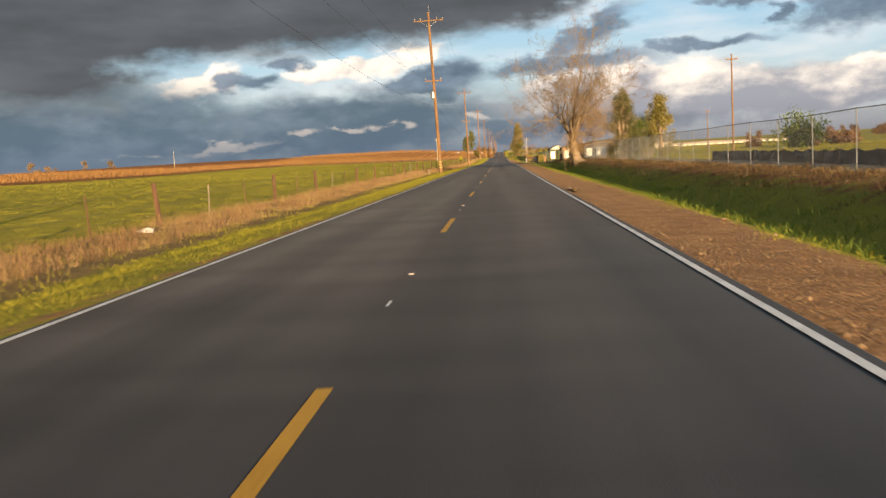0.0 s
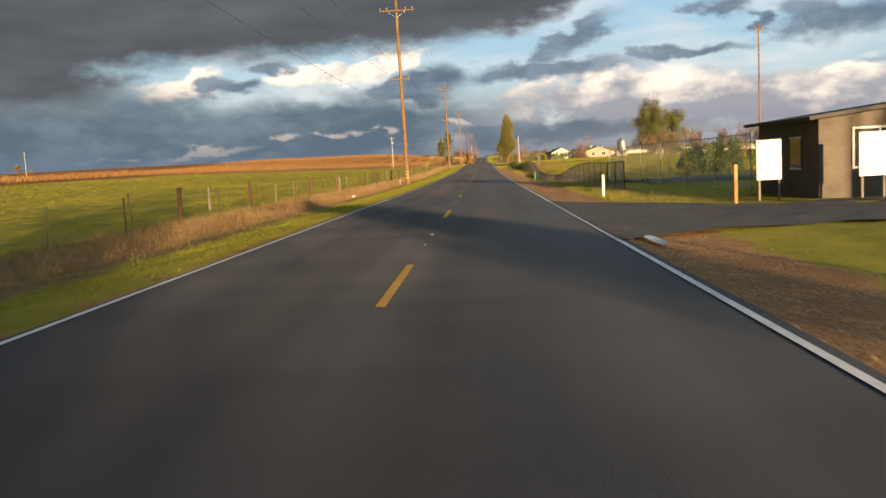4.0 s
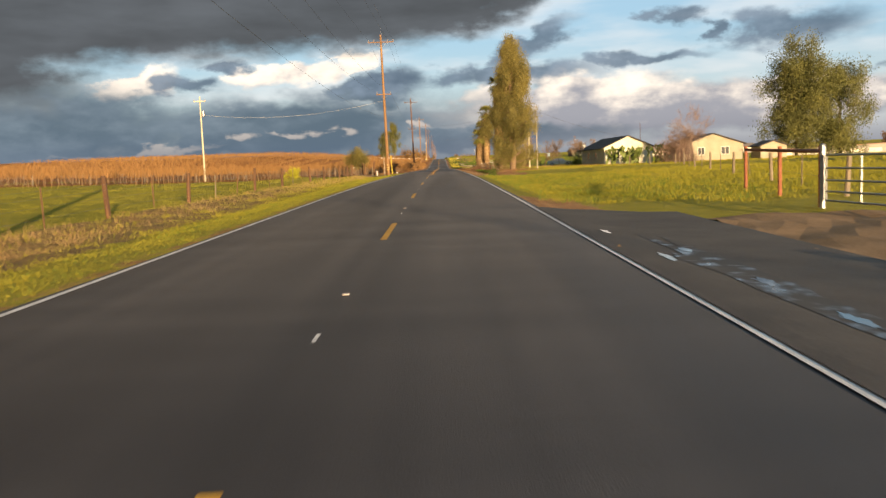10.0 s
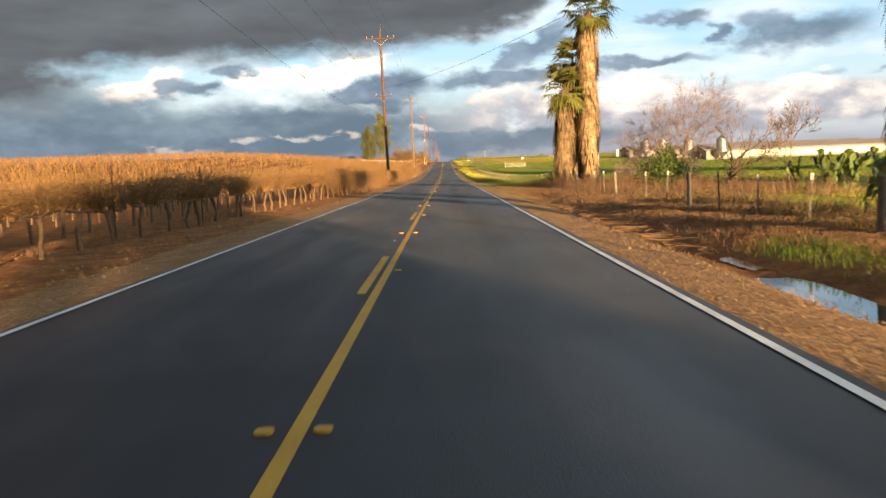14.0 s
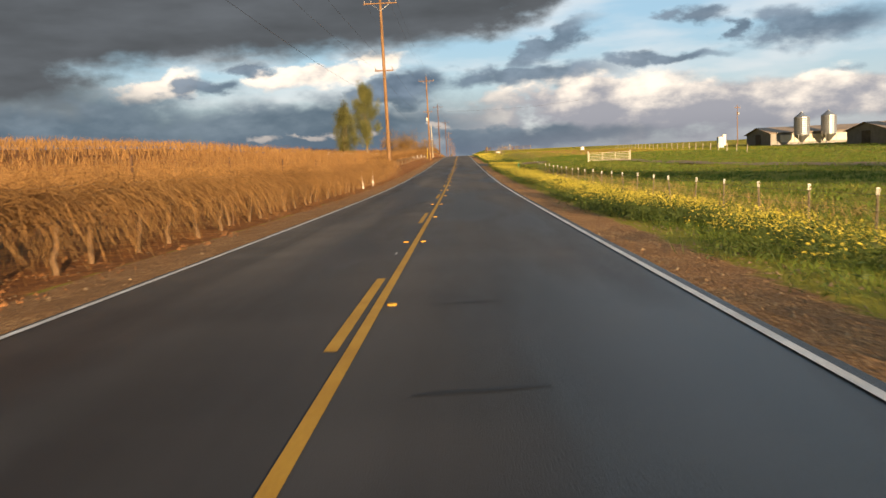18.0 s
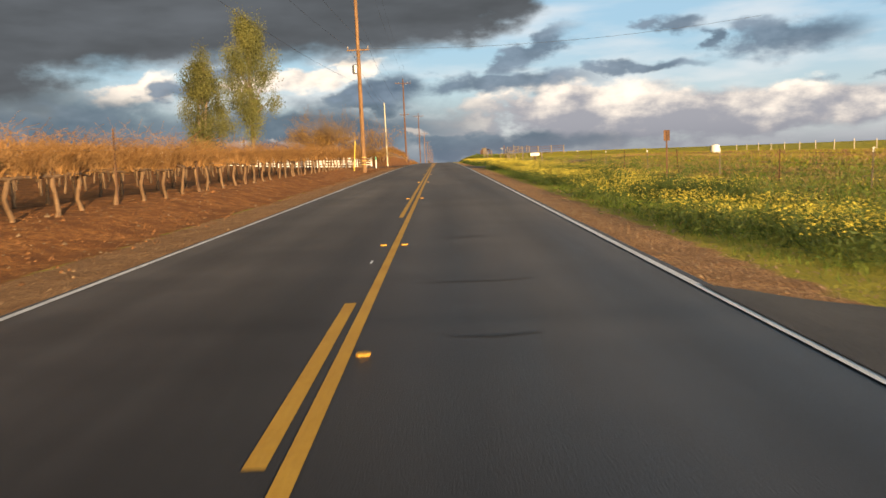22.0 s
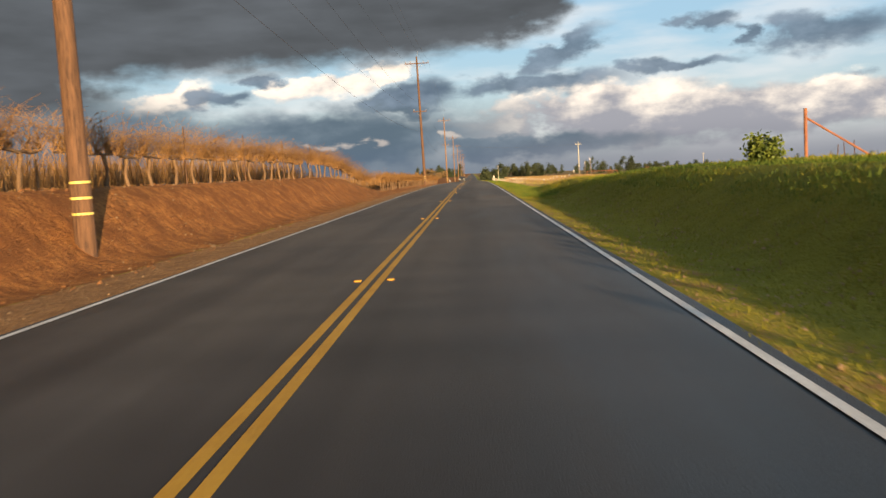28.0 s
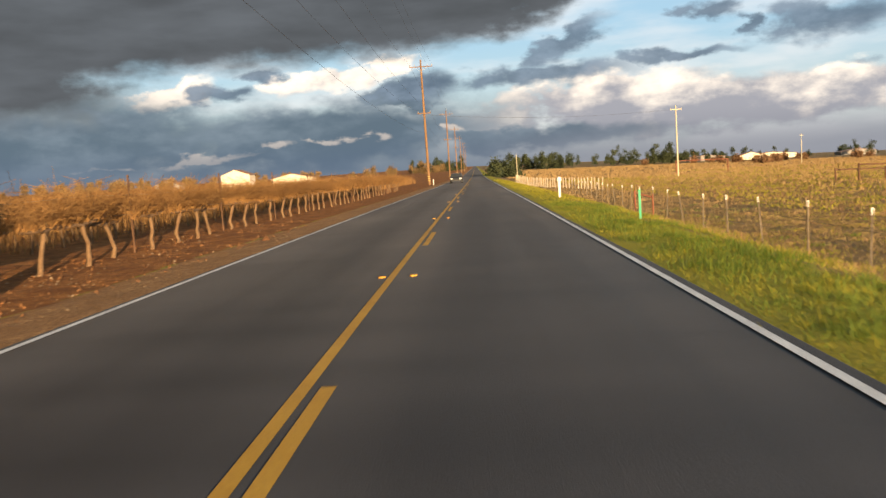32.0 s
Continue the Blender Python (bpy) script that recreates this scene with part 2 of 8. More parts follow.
def ground_material():
    """Grass, dry grass, gravel and red earth, shared out by the sheet's cover attribute with ragged edges."""
    mt = bpy.data.materials.new("ground_cover")
    mt.use_nodes = True
    nt = mt.node_tree
    link = nt.links.new
    bs = nt.nodes["Principled BSDF"]
    pos = nt.nodes.new("ShaderNodeNewGeometry").outputs["Position"]

    def noise_of(scale, detail=6):
        n = nt.nodes.new("ShaderNodeTexNoise")
        n.inputs["Scale"].default_value, n.inputs["Detail"].default_value = scale, detail
        link(pos, n.inputs["Vector"])
        return n.outputs[0]

    big, mid, small, clod = noise_of(0.09), noise_of(1.3), noise_of(22), noise_of(5.5)

    def two_scale(a, b):
        n = nt.nodes.new("ShaderNodeMath")
        n.operation = "MULTIPLY_ADD"
        link(a, n.inputs[0])
        n.inputs[1].default_value = 0.45
        half = nt.nodes.new("ShaderNodeMath")
        half.operation = "MULTIPLY"
        link(b, half.inputs[0])
        half.inputs[1].default_value = 0.55
        link(half.outputs[0], n.inputs[2])
        return n.outputs[0]

    def two(f, a, b, lo=0.35, hi=0.65):
        r = nt.nodes.new("ShaderNodeMapRange")
        link(f, r.inputs[0])
        r.inputs[1].default_value, r.inputs[2].default_value = lo, hi
        x = nt.nodes.new("ShaderNodeMix")
        x.data_type = "RGBA"
        link(r.outputs[0], x.inputs[0])
        for s, v in ((x.inputs[6], a), (x.inputs[7], b)):
            if isinstance(v, tuple):
                s.default_value = (*v, 1)
            else:
                link(v, s)
        return x.outputs[2]

    grass = two(small, two(mid, (0.19, 0.180, 0.020), (0.32, 0.28, 0.032)), two(big, (0.25, 0.235, 0.024), (0.42, 0.345, 0.042)))
    dry = two(small, (0.20, 0.125, 0.05), two(mid, (0.34, 0.22, 0.09), (0.17, 0.13, 0.06)))
    gravel = two(small, (0.24, 0.125, 0.055), two(mid, (0.56, 0.315, 0.135), (0.34, 0.18, 0.078)), 0.42, 0.60)
    earth = two(two_scale(small, clod), (0.20, 0.078, 0.025), two(mid, (0.47, 0.20, 0.058), (0.20, 0.080, 0.027)), 0.40, 0.60)
    att = nt.nodes.new("ShaderNodeAttribute")
    att.attribute_name = "cover"
    sp = nt.nodes.new("ShaderNodeSeparateColor")
    link(att.outputs["Color"], sp.inputs[0])
    col = grass
    for k, c in ((0, dry), (1, gravel), (2, earth)):
        s1 = nt.nodes.new("ShaderNodeMath")
        s1.operation = "MULTIPLY_ADD"
        link(mid, s1.inputs[0])
        s1.inputs[1].default_value = 1.1
        link(sp.outputs[k], s1.inputs[2])
        s2 = nt.nodes.new("ShaderNodeMath")
        s2.operation = "MULTIPLY_ADD"
        link(small, s2.inputs[0])
        s2.inputs[1].default_value = 0.5
        link(s1.outputs[0], s2.inputs[2])
        col = two(s2.outputs[0], col, c, 1.18, 1.42)
    link(col, bs.inputs["Base Color"])
    bs.inputs["Roughness"].default_value = 0.95
    bs.inputs["Specular IOR Level"].default_value = 0.15
    hi = nt.nodes.new("ShaderNodeMath")
    hi.operation = "ADD"
    link(mid, hi.inputs[0])
    link(two_scale(small, clod), hi.inputs[1])
    bp = nt.nodes.new("ShaderNodeBump")
    bp.inputs["Strength"].default_value, bp.inputs["Distance"].default_value = 1.0, 0.18
    link(hi.outputs[0], bp.inputs["Height"])
    link(bp.outputs[0], bs.inputs["Normal"])
    return mt


def asphalt_material():
    mt = bpy.data.materials.new("asphalt")
    mt.use_nodes = True
    nt = mt.node_tree
    link = nt.links.new
    bs = nt.nodes["Principled BSDF"]
    pos = nt.nodes.new("ShaderNodeNewGeometry").outputs["Position"]

    def noise_of(scale, stretch, detail=5):
        mp = nt.nodes.new("ShaderNodeMapping")
        mp.inputs["Scale"].default_value = stretch
        link(pos, mp.inputs[0])
        n = nt.nodes.new("ShaderNodeTexNoise")
        n.inputs["Scale"].default_value, n.inputs["Detail"].default_value = scale, detail
        link(mp.outputs[0], n.inputs["Vector"])
        return n.outputs[0]

    def ranged(v, a, b, lo, hi):
        r = nt.nodes.new("ShaderNodeMapRange")
        link(v, r.inputs[0])
        r.inputs[1].default_value, r.inputs[2].default_value, r.inputs[3].default_value, r.inputs[4].default_value = a, b, lo, hi
        return r.outputs[0]

    def times(a, b):
        n = nt.nodes.new("ShaderNodeMath")
        n.operation = "MULTIPLY"
        link(a, n.inputs[0])
        if isinstance(b, float):
            n.inputs[1].default_value = b
        else:
            link(b, n.inputs[1])
        return n.outputs[0]

    lanes = noise_of(0.9, (1.0, 0.015, 1))
    damp = noise_of(0.42, (1.0, 0.14, 1))
    stones = noise_of(90, (1, 1, 1), 3)
    patch = noise_of(0.5, (0.3, 1.6, 1))
    # stretches where the film darkens and smooths more, as a share of a kilometre
    along = nt.nodes.new("ShaderNodeSeparateXYZ")
    link(pos, along.inputs[0])
    wet = nt.nodes.new("ShaderNodeValToRGB")
    link(times(along.outputs[1], 0.001), wet.inputs[0])
    wet.color_ramp.interpolation = "EASE"
    ramp = wet.color_ramp.elements
    ramp[0].position, ramp[0].color = 0.0, (0.25, 0.25, 0.25, 1)
    ramp[1].position, ramp[1].color = 1.0, (0.35, 0.35, 0.35, 1)
    for at, v in ((0.12, 0.25), (0.16, 0.9), (0.2, 0.85), (0.24, 0.35), (0.41, 0.25), (0.45, 1.0), (0.66, 1.0), (0.70, 0.4), (0.80, 0.4), (0.84, 0.8), (0.89, 0.6), (0.92, 0.35)):
        e = ramp.new(at)
        e.color = (v, v, v, 1)
    film = times(wet.outputs[0], ranged(damp, 0.34, 0.60, 0.15, 1.0))
    add = nt.nodes.new("ShaderNodeMath")
    add.operation = "ADD"
    link(ranged(lanes, 0.3, 0.7, 0.62, 1.34), add.inputs[0])
    link(ranged(stones, 0.3, 0.7, -0.30, 0.35), add.inputs[1])
    shade = times(times(add.outputs[0], ranged(patch, 0.3, 0.75, 1.12, 0.70)), ranged(film, 0.0, 1.0, 1.0, 0.42))
    base = nt.nodes.new("ShaderNodeVectorMath")
    base.operation = "SCALE"
    base.inputs[0].default_value = (0.0340, 0.0342, 0.0384)
    link(shade, base.inputs["Scale"])
    link(base.outputs[0], bs.inputs["Base Color"])
    bs.inputs["Diffuse Roughness"].default_value = 1.0
    link(ranged(film, 0.0, 0.9, 0.78, 0.40), bs.inputs["Roughness"])
    bs.inputs["Specular IOR Level"].default_value = 0.36
    bp = nt.nodes.new("ShaderNodeBump")
    bp.inputs["Strength"].default_value, bp.inputs["Distance"].default_value = 0.6, 0.008
    link(stones, bp.inputs["Height"])
    link(bp.outputs[0], bs.inputs["Normal"])
    return mt


def water_material():
    mt = bpy.data.materials.new("still_water")
    mt.use_nodes = True
    nt = mt.node_tree
    bs = nt.nodes["Principled BSDF"]
    bs.inputs["Base Color"].default_value = (0.035, 0.03, 0.022, 1)
    bs.inputs["Roughness"].default_value = 0.03
    bs.inputs["IOR"].default_value = 1.33
    bs.inputs["Specular IOR Level"].default_value = 0.6
    n = nt.nodes.new("ShaderNodeTexNoise")
    n.inputs["Scale"].default_value = 2.5
    nt.links.new(nt.nodes.new("ShaderNodeNewGeometry").outputs["Position"], n.inputs["Vector"])
    bp = nt.nodes.new("ShaderNodeBump")
    bp.inputs["Strength"].default_value, bp.inputs["Distance"].default_value = 0.035, 0.02
    nt.links.new(n.outputs[0], bp.inputs["Height"])
    nt.links.new(bp.outputs[0], bs.inputs["Normal"])
    return mt


def damp_material():
    """Dark asphalt wetted in patches: gloss where water stands, dull between."""
    mt = bpy.data.materials.new("damp_asphalt_film")
    mt.use_nodes = True
    nt = mt.node_tree
    bs = nt.nodes["Principled BSDF"]
    bs.inputs["Base Color"].default_value = (0.040, 0.036, 0.031, 1)
    n = nt.nodes.new("ShaderNodeTexNoise")
    n.inputs["Scale"].default_value, n.inputs["Detail"].default_value = 3.2, 6
    nt.links.new(nt.nodes.new("ShaderNodeNewGeometry").outputs["Position"], n.inputs["Vector"])
    rg = nt.nodes.new("ShaderNodeMapRange")
    for key, val in (("From Min", 0.50), ("From Max", 0.66), ("To Min", 0.85), ("To Max", 0.22)):
        rg.inputs[key].default_value = val
    nt.links.new(n.outputs[0], rg.inputs["Value"])
    nt.links.new(rg.outputs[0], bs.inputs["Roughness"])
    return mt


GROUND = ground_material()
DAMP = damp_material()
ASPHALT = asphalt_material()
WATER = water_material()
TAR = material("dark_tar", (0.020, 0.020, 0.021), (0.032, 0.032, 0.033), 2, 30, 0.6, 0.1, world=True)
TWIG = material("orange_winter_twigs", (0.105, 0.066, 0.031), (0.235, 0.150, 0.068), 0.6, 5, 0.85, 0.0, vary=0.25)
CACTUS = material("prickly_pear_pads", (0.075, 0.115, 0.03), (0.17, 0.20, 0.05), 2, 20, 0.6, 0.2, vary=0.25)
LIME_LEAF = material("yellow_green_leaves", (0.32, 0.33, 0.02), (0.50, 0.46, 0.04), 1, 6, 0.6, 0.0, vary=0.25, world=True, through_light=0.3)
YELLOW = material("worn_yellow_paint", (0.46, 0.23, 0.025), (0.62, 0.34, 0.045), 1.5, 40, 0.6, 0.25, world=True)
WHITE_LINE = material("worn_white_paint", (0.50, 0.48, 0.45), (0.80, 0.78, 0.74), 1.5, 40, 0.6, 0.25, world=True)
POLE_WOOD = material("weathered_pole_wood", (0.085, 0.044, 0.021), (0.31, 0.18, 0.085), 1.6, 7, 0.85, 0.8, vary=0.15, stretch=(6, 6, 0.5))
DARK_POLE = material("creosoted_and_shaded_wood", (0.050, 0.028, 0.018), (0.17, 0.090, 0.048), 1.6, 7, 0.85, 0.8, vary=0.15, stretch=(6, 6, 0.5))
POST_WOOD = material("grey_post_wood", (0.12, 0.095, 0.07), (0.27, 0.22, 0.16), 2, 25, 0.9, 0.5, vary=0.25, stretch=(4, 4, 1))
PALE_POST = material("pale_post_wood", (0.36, 0.31, 0.24), (0.52, 0.46, 0.36), 2, 25, 0.9, 0.4, vary=0.2, stretch=(4, 4, 1))
STEEL = material("galvanised_steel", (0.28, 0.29, 0.30), (0.42, 0.43, 0.44), 6, 60, 0.45, 0.1, metal=0.8)
# paler than WIRE: the sun's brightness on the cable is put into its colour
PALE_WIRE = material("sun_painted_aluminium", (0.42, 0.40, 0.37), (0.58, 0.56, 0.52), 4, 30, 0.5, 0.0, metal=0.2)
WIRE = material("dull_wire", (0.10, 0.10, 0.105), (0.16, 0.16, 0.16), 4, 30, 0.5, 0.0, metal=0.6)
CERAMIC = material("insulator_porcelain", (0.30, 0.26, 0.24), (0.42, 0.37, 0.34), 6, 40, 0.25, 0.0, spec=0.5)
REFLECT = material("yellow_reflector_band", (0.62, 0.48, 0.12), (0.78, 0.62, 0.18), 6, 60, 0.45, 0.1)
WHITE_PAINT = material("white_paint", (0.62, 0.60, 0.56), (0.78, 0.76, 0.72), 1.5, 25, 0.6, 0.15, vary=0.06)
# green leaves with the ditch's shade put into their colour
DITCH_LEAF = material("shade_darkened_ditch_leaves", (0.026, 0.042, 0.012), (0.085, 0.105, 0.030), 0.6, 5, 0.7, 0.0, vary=0.35, world=True, through_light=0.15)
GREEN_PLASTIC = material("green_marker_plastic", (0.02, 0.25, 0.12), (0.04, 0.36, 0.18), 4, 30, 0.5, 0.1)
BLADE = material("fresh_grass_blades", (0.19, 0.190, 0.018), (0.37, 0.320, 0.040), 0.25, 3, 0.7, 0.0, vary=0.22, world=True, through_light=0.4, spec=0.2)
DEEP_BLADE = material("lush_grass_blades", (0.075, 0.125, 0.016), (0.19, 0.24, 0.042), 0.4, 3, 0.7, 0.0, vary=0.22, world=True, through_light=0.4, spec=0.2)
STRAW = material("dry_grass_straw", (0.30, 0.19, 0.08), (0.50, 0.35, 0.16), 0.5, 4, 0.8, 0.0, vary=0.35, world=True, through_light=0.25, spec=0.2)
RUST_WEED = material("rusty_dead_weeds", (0.15, 0.085, 0.045), (0.29, 0.17, 0.09), 0.5, 4, 0.85, 0.0, vary=0.35, world=True, through_light=0.2, spec=0.15)
DARK_WEED = material("dark_withered_brush", (0.035, 0.026, 0.016), (0.105, 0.075, 0.042), 0.5, 4, 0.9, 0.0, vary=0.4, world=True, spec=0.1)
CANE = material("orange_vine_canes", (0.165, 0.085, 0.031), (0.35, 0.195, 0.070), 0.6, 6, 0.8, 0.0, vary=0.35, world=True, spec=0.2)
VINE_BARK = material("shaggy_vine_bark", (0.10, 0.058, 0.032), (0.23, 0.145, 0.075), 3, 30, 0.9, 0.6, vary=0.2)
BARK = material("pale_grey_bark", (0.12, 0.085, 0.055), (0.31, 0.235, 0.155), 3, 20, 0.9, 0.8, vary=0.1)
PAIR_LEAF = material("grey_green_eucalyptus_leaves", (0.044, 0.053, 0.0145), (0.175, 0.17, 0.049), 0.35, 4, 0.6, 0.0, vary=0.4, world=True, through_light=0.15)
DARK_BARK = material("brown_bark", (0.12, 0.08, 0.05), (0.24, 0.16, 0.10), 2, 20, 0.9, 0.5, vary=0.1)
EUC_LEAF = material("eucalyptus_leaves", (0.115, 0.110, 0.030), (0.36, 0.300, 0.090), 0.3, 4, 0.6, 0.0, vary=0.4, world=True, through_light=0.28)
GREEN_LEAF = material("green_bush_leaves", (0.05, 0.09, 0.015), (0.15, 0.18, 0.03), 0.4, 4, 0.6, 0.0, vary=0.35, world=True, through_light=0.25)
MUSTARD_BLOOM = material("mustard_blossom", (0.55, 0.44, 0.04), (0.72, 0.60, 0.10), 2, 10, 0.7, 0.0, vary=0.2, world=True, through_light=0.3)
GOLD_LEAF = material("withered_orange_leaves", (0.24, 0.125, 0.03), (0.42, 0.24, 0.06), 0.6, 5, 0.75, 0.0, vary=0.3, world=True, through_light=0.25)
THATCH = material("dead_palm_fronds", (0.12, 0.072, 0.034), (0.42, 0.285, 0.145), 1.6, 9, 0.9, 0.0, vary=0.6, through_light=0.15)
MUSTARD_LEAF = material("mustard_leaves", (0.042, 0.072, 0.016), (0.115, 0.15, 0.032), 0.6, 5, 0.65, 0.0, vary=0.3, world=True, through_light=0.3)
FROND = material("palm_fronds", (0.09, 0.105, 0.022), (0.26, 0.235, 0.055), 1.2, 8, 0.55, 0.0, vary=0.3, through_light=0.2)


# ---------------------------------------------------------------- mesh helpers
class Shape:
    """Collects vertices and faces of one mesh."""

    def __init__(self):
        self.v, self.f = [], []

    def add(self, verts, faces):
        k = len(self.v)
        self.v += [tuple(p) for p in verts]
        self.f += [tuple(i + k for i in q) for q in faces]
        return self

    def box(self, a, b, chamfer=0.0):
        (x0, y0, z0), (x1, y1, z1) = a, b
        c = min(chamfer, 0.45 * min(x1 - x0, y1 - y0))
        if c > 0:
            ring = [(x0 + c, y0), (x1 - c, y0), (x1, y0 + c), (x1, y1 - c), (x1 - c, y1), (x0 + c, y1), (x0, y1 - c), (x0, y0 + c)]
            n = 8
            vs = [(x, y, z0) for x, y in ring] + [(x, y, z1) for x, y in ring]
            fs = [tuple(range(n))[::-1], tuple(range(n, 2 * n))] + [(i, (i + 1) % n, n + (i + 1) % n, n + i) for i in range(n)]
            return self.add(vs, fs)
        vs = [(x, y, z) for z in (z0, z1) for x, y in ((x0, y0), (x1, y0), (x1, y1), (x0, y1))]
        return self.add(vs, [(3, 2, 1, 0), (4, 5, 6, 7), (0, 1, 5, 4), (1, 2, 6, 5), (2, 3, 7, 6), (3, 0, 4, 7)])

    def tube(self, p0, p1, r0, r1=None, n=8, caps=True):
        r1 = r0 if r1 is None else r1
        p0, p1 = Vector(p0), Vector(p1)
        d = (p1 - p0).normalized()
        u = d.orthogonal().normalized()
        w = d.cross(u)
        ang = [2 * math.pi * i / n for i in range(n)]
        vs = [p0 + (u * math.cos(a) + w * math.sin(a)) * r0 for a in ang] + [p1 + (u * math.cos(a) + w * math.sin(a)) * r1 for a in ang]
        fs = [(i, (i + 1) % n, n + (i + 1) % n, n + i) for i in range(n)]
        if caps:
            fs += [tuple(range(n))[::-1], tuple(range(n, 2 * n))]
        return self.add(vs, fs)

    def path(self, pts, r, n=5):
        """One skin of radius r along the points."""
        pts = [Vector(p) for p in pts]
        m, vs = len(pts), []
        for k, p in enumerate(pts):
            d = (pts[min(k + 1, m - 1)] - pts[max(k - 1, 0)]).normalized()
            u = d.cross(Vector((1, 0, 0)) if abs(d.z) > 0.9 else Vector((0, 0, 1))).normalized()
            w = d.cross(u)
            vs += [p + (u * math.cos(2 * math.pi * i / n) + w * math.sin(2 * math.pi * i / n)) * r for i in range(n)]
        return self.add(vs, [(k * n + i, k * n + (i + 1) % n, (k + 1) * n + (i + 1) % n, (k + 1) * n + i) for k in range(m - 1) for i in range(n)])

    def lathe(self, profile, n=12, at=(0, 0, 0)):
        vs = [(at[0] + r * math.cos(2 * math.pi * i / n), at[1] + r * math.sin(2 * math.pi * i / n), at[2] + z) for r, z in profile for i in range(n)]
        fs = [(k * n + i, k * n + (i + 1) % n, (k + 1) * n + (i + 1) % n, (k + 1) * n + i) for k in range(len(profile) - 1) for i in range(n)]
        fs += [tuple(range(n))[::-1], tuple((len(profile) - 1) * n + i for i in range(n))]
        return self.add(vs, fs)

    def skin(self, rings, n=10):
        """One closed skin through rings of (x, y, z, radius), bottom to top."""
        vs = [(x + r * math.cos(2 * math.pi * i / n), y + r * math.sin(2 * math.pi * i / n), z) for x, y, z, r in rings for i in range(n)]
        m = len(rings)
        fs = [(k * n + i, k * n + (i + 1) % n, (k + 1) * n + (i + 1) % n, (k + 1) * n + i) for k in range(m - 1) for i in range(n)]
        return self.add(vs, fs + [tuple(range(n))[::-1], tuple((m - 1) * n + i for i in range(n))])

    def mesh(self, name):
        me = bpy.data.meshes.new(name)
        me.from_pydata(self.v, [], self.f)
        return me


def part(name, shape, mat, parent=None, label="", smooth=False):
    """One mesh object; under a thing or a part if a parent is given."""
    me = shape.mesh(name) if isinstance(shape, Shape) else shape
    if not me.materials:
        me.materials.append(mat)
    if smooth:
        me.polygons.foreach_set("use_smooth", [True] * len(me.polygons))
    ob = new(name, me)
    if parent:
        ob.parent = parent
    if label:
        ob["label"] = label
    return ob


def thing(name, at, label, category, group="", kind="", turn=0.0):
    ob = new(name)
    ob.empty_display_size = 0.2
    ob.matrix_world = pose(*at, 0, 0, turn)
    return tagged(ob, label, category, group, kind)


def quick_mesh(name, verts, faces, mat):
    """A mesh from arrays: verts (n, 3), faces (m, 3) or (m, 4)."""
    me = bpy.data.meshes.new(name)
    k = faces.shape[1]
    me.vertices.add(len(verts))
    me.vertices.foreach_set("co", np.ascontiguousarray(verts, dtype=np.float32).ravel())
    me.loops.add(faces.size)
    me.loops.foreach_set("vertex_index", np.ascontiguousarray(faces, dtype=np.int32).ravel())
    me.polygons.add(len(faces))
    me.polygons.foreach_set("loop_start", np.arange(len(faces), dtype=np.int32) * k)
    me.update(calc_edges=True)
    me.materials.append(mat)
    return me


def prisms(segs, n=4):
    """Tapered sticks as one array mesh: rows of x0 y0 z0 x1 y1 z1 r0 r1."""
    s = np.asarray(segs, float)
    p0, p1, r0, r1 = s[:, :3], s[:, 3:6], s[:, 6:7], s[:, 7:8]
    d = p1 - p0
    d /= np.maximum(np.linalg.norm(d, axis=1, keepdims=True), 1e-6)
    up = np.where(np.abs(d[:, 2:3]) > 0.9, [[1.0, 0, 0]], [[0, 0, 1.0]])
    u = np.cross(d, up)
    u /= np.linalg.norm(u, axis=1, keepdims=True)
    w = np.cross(d, u)
    rings = []
    for p, r in ((p0, r0), (p1, r1)):
        for i in range(n):
            a = 2 * math.pi * i / n
            rings.append(p + r * (u * math.cos(a) + w * math.sin(a)))
    v = np.stack(rings, 1).reshape(-1, 3)
    base = (np.arange(len(s)) * 2 * n)[:, None, None]
    q = np.array([[i, (i + 1) % n, n + (i + 1) % n, n + i] for i in range(n)])[None]
    return v, (base + q).reshape(-1, 4)


rng = np.random.default_rng(7)


# ---------------------------------------------------------------- the lie of the land
def step(a, b, v):
    t = np.clip((np.asarray(v, float) - a) / (b - a), 0, 1)
    return t * t * (3 - 2 * t)


def span(a, b, soft, v):
    return step(a - soft, a + soft, v) * (1 - step(b - soft, b + soft, v))


ROAD_Y = np.arange(-100, 1500, 2.0)
ROAD_ZS = np.array([road_z(v) for v in ROAD_Y])


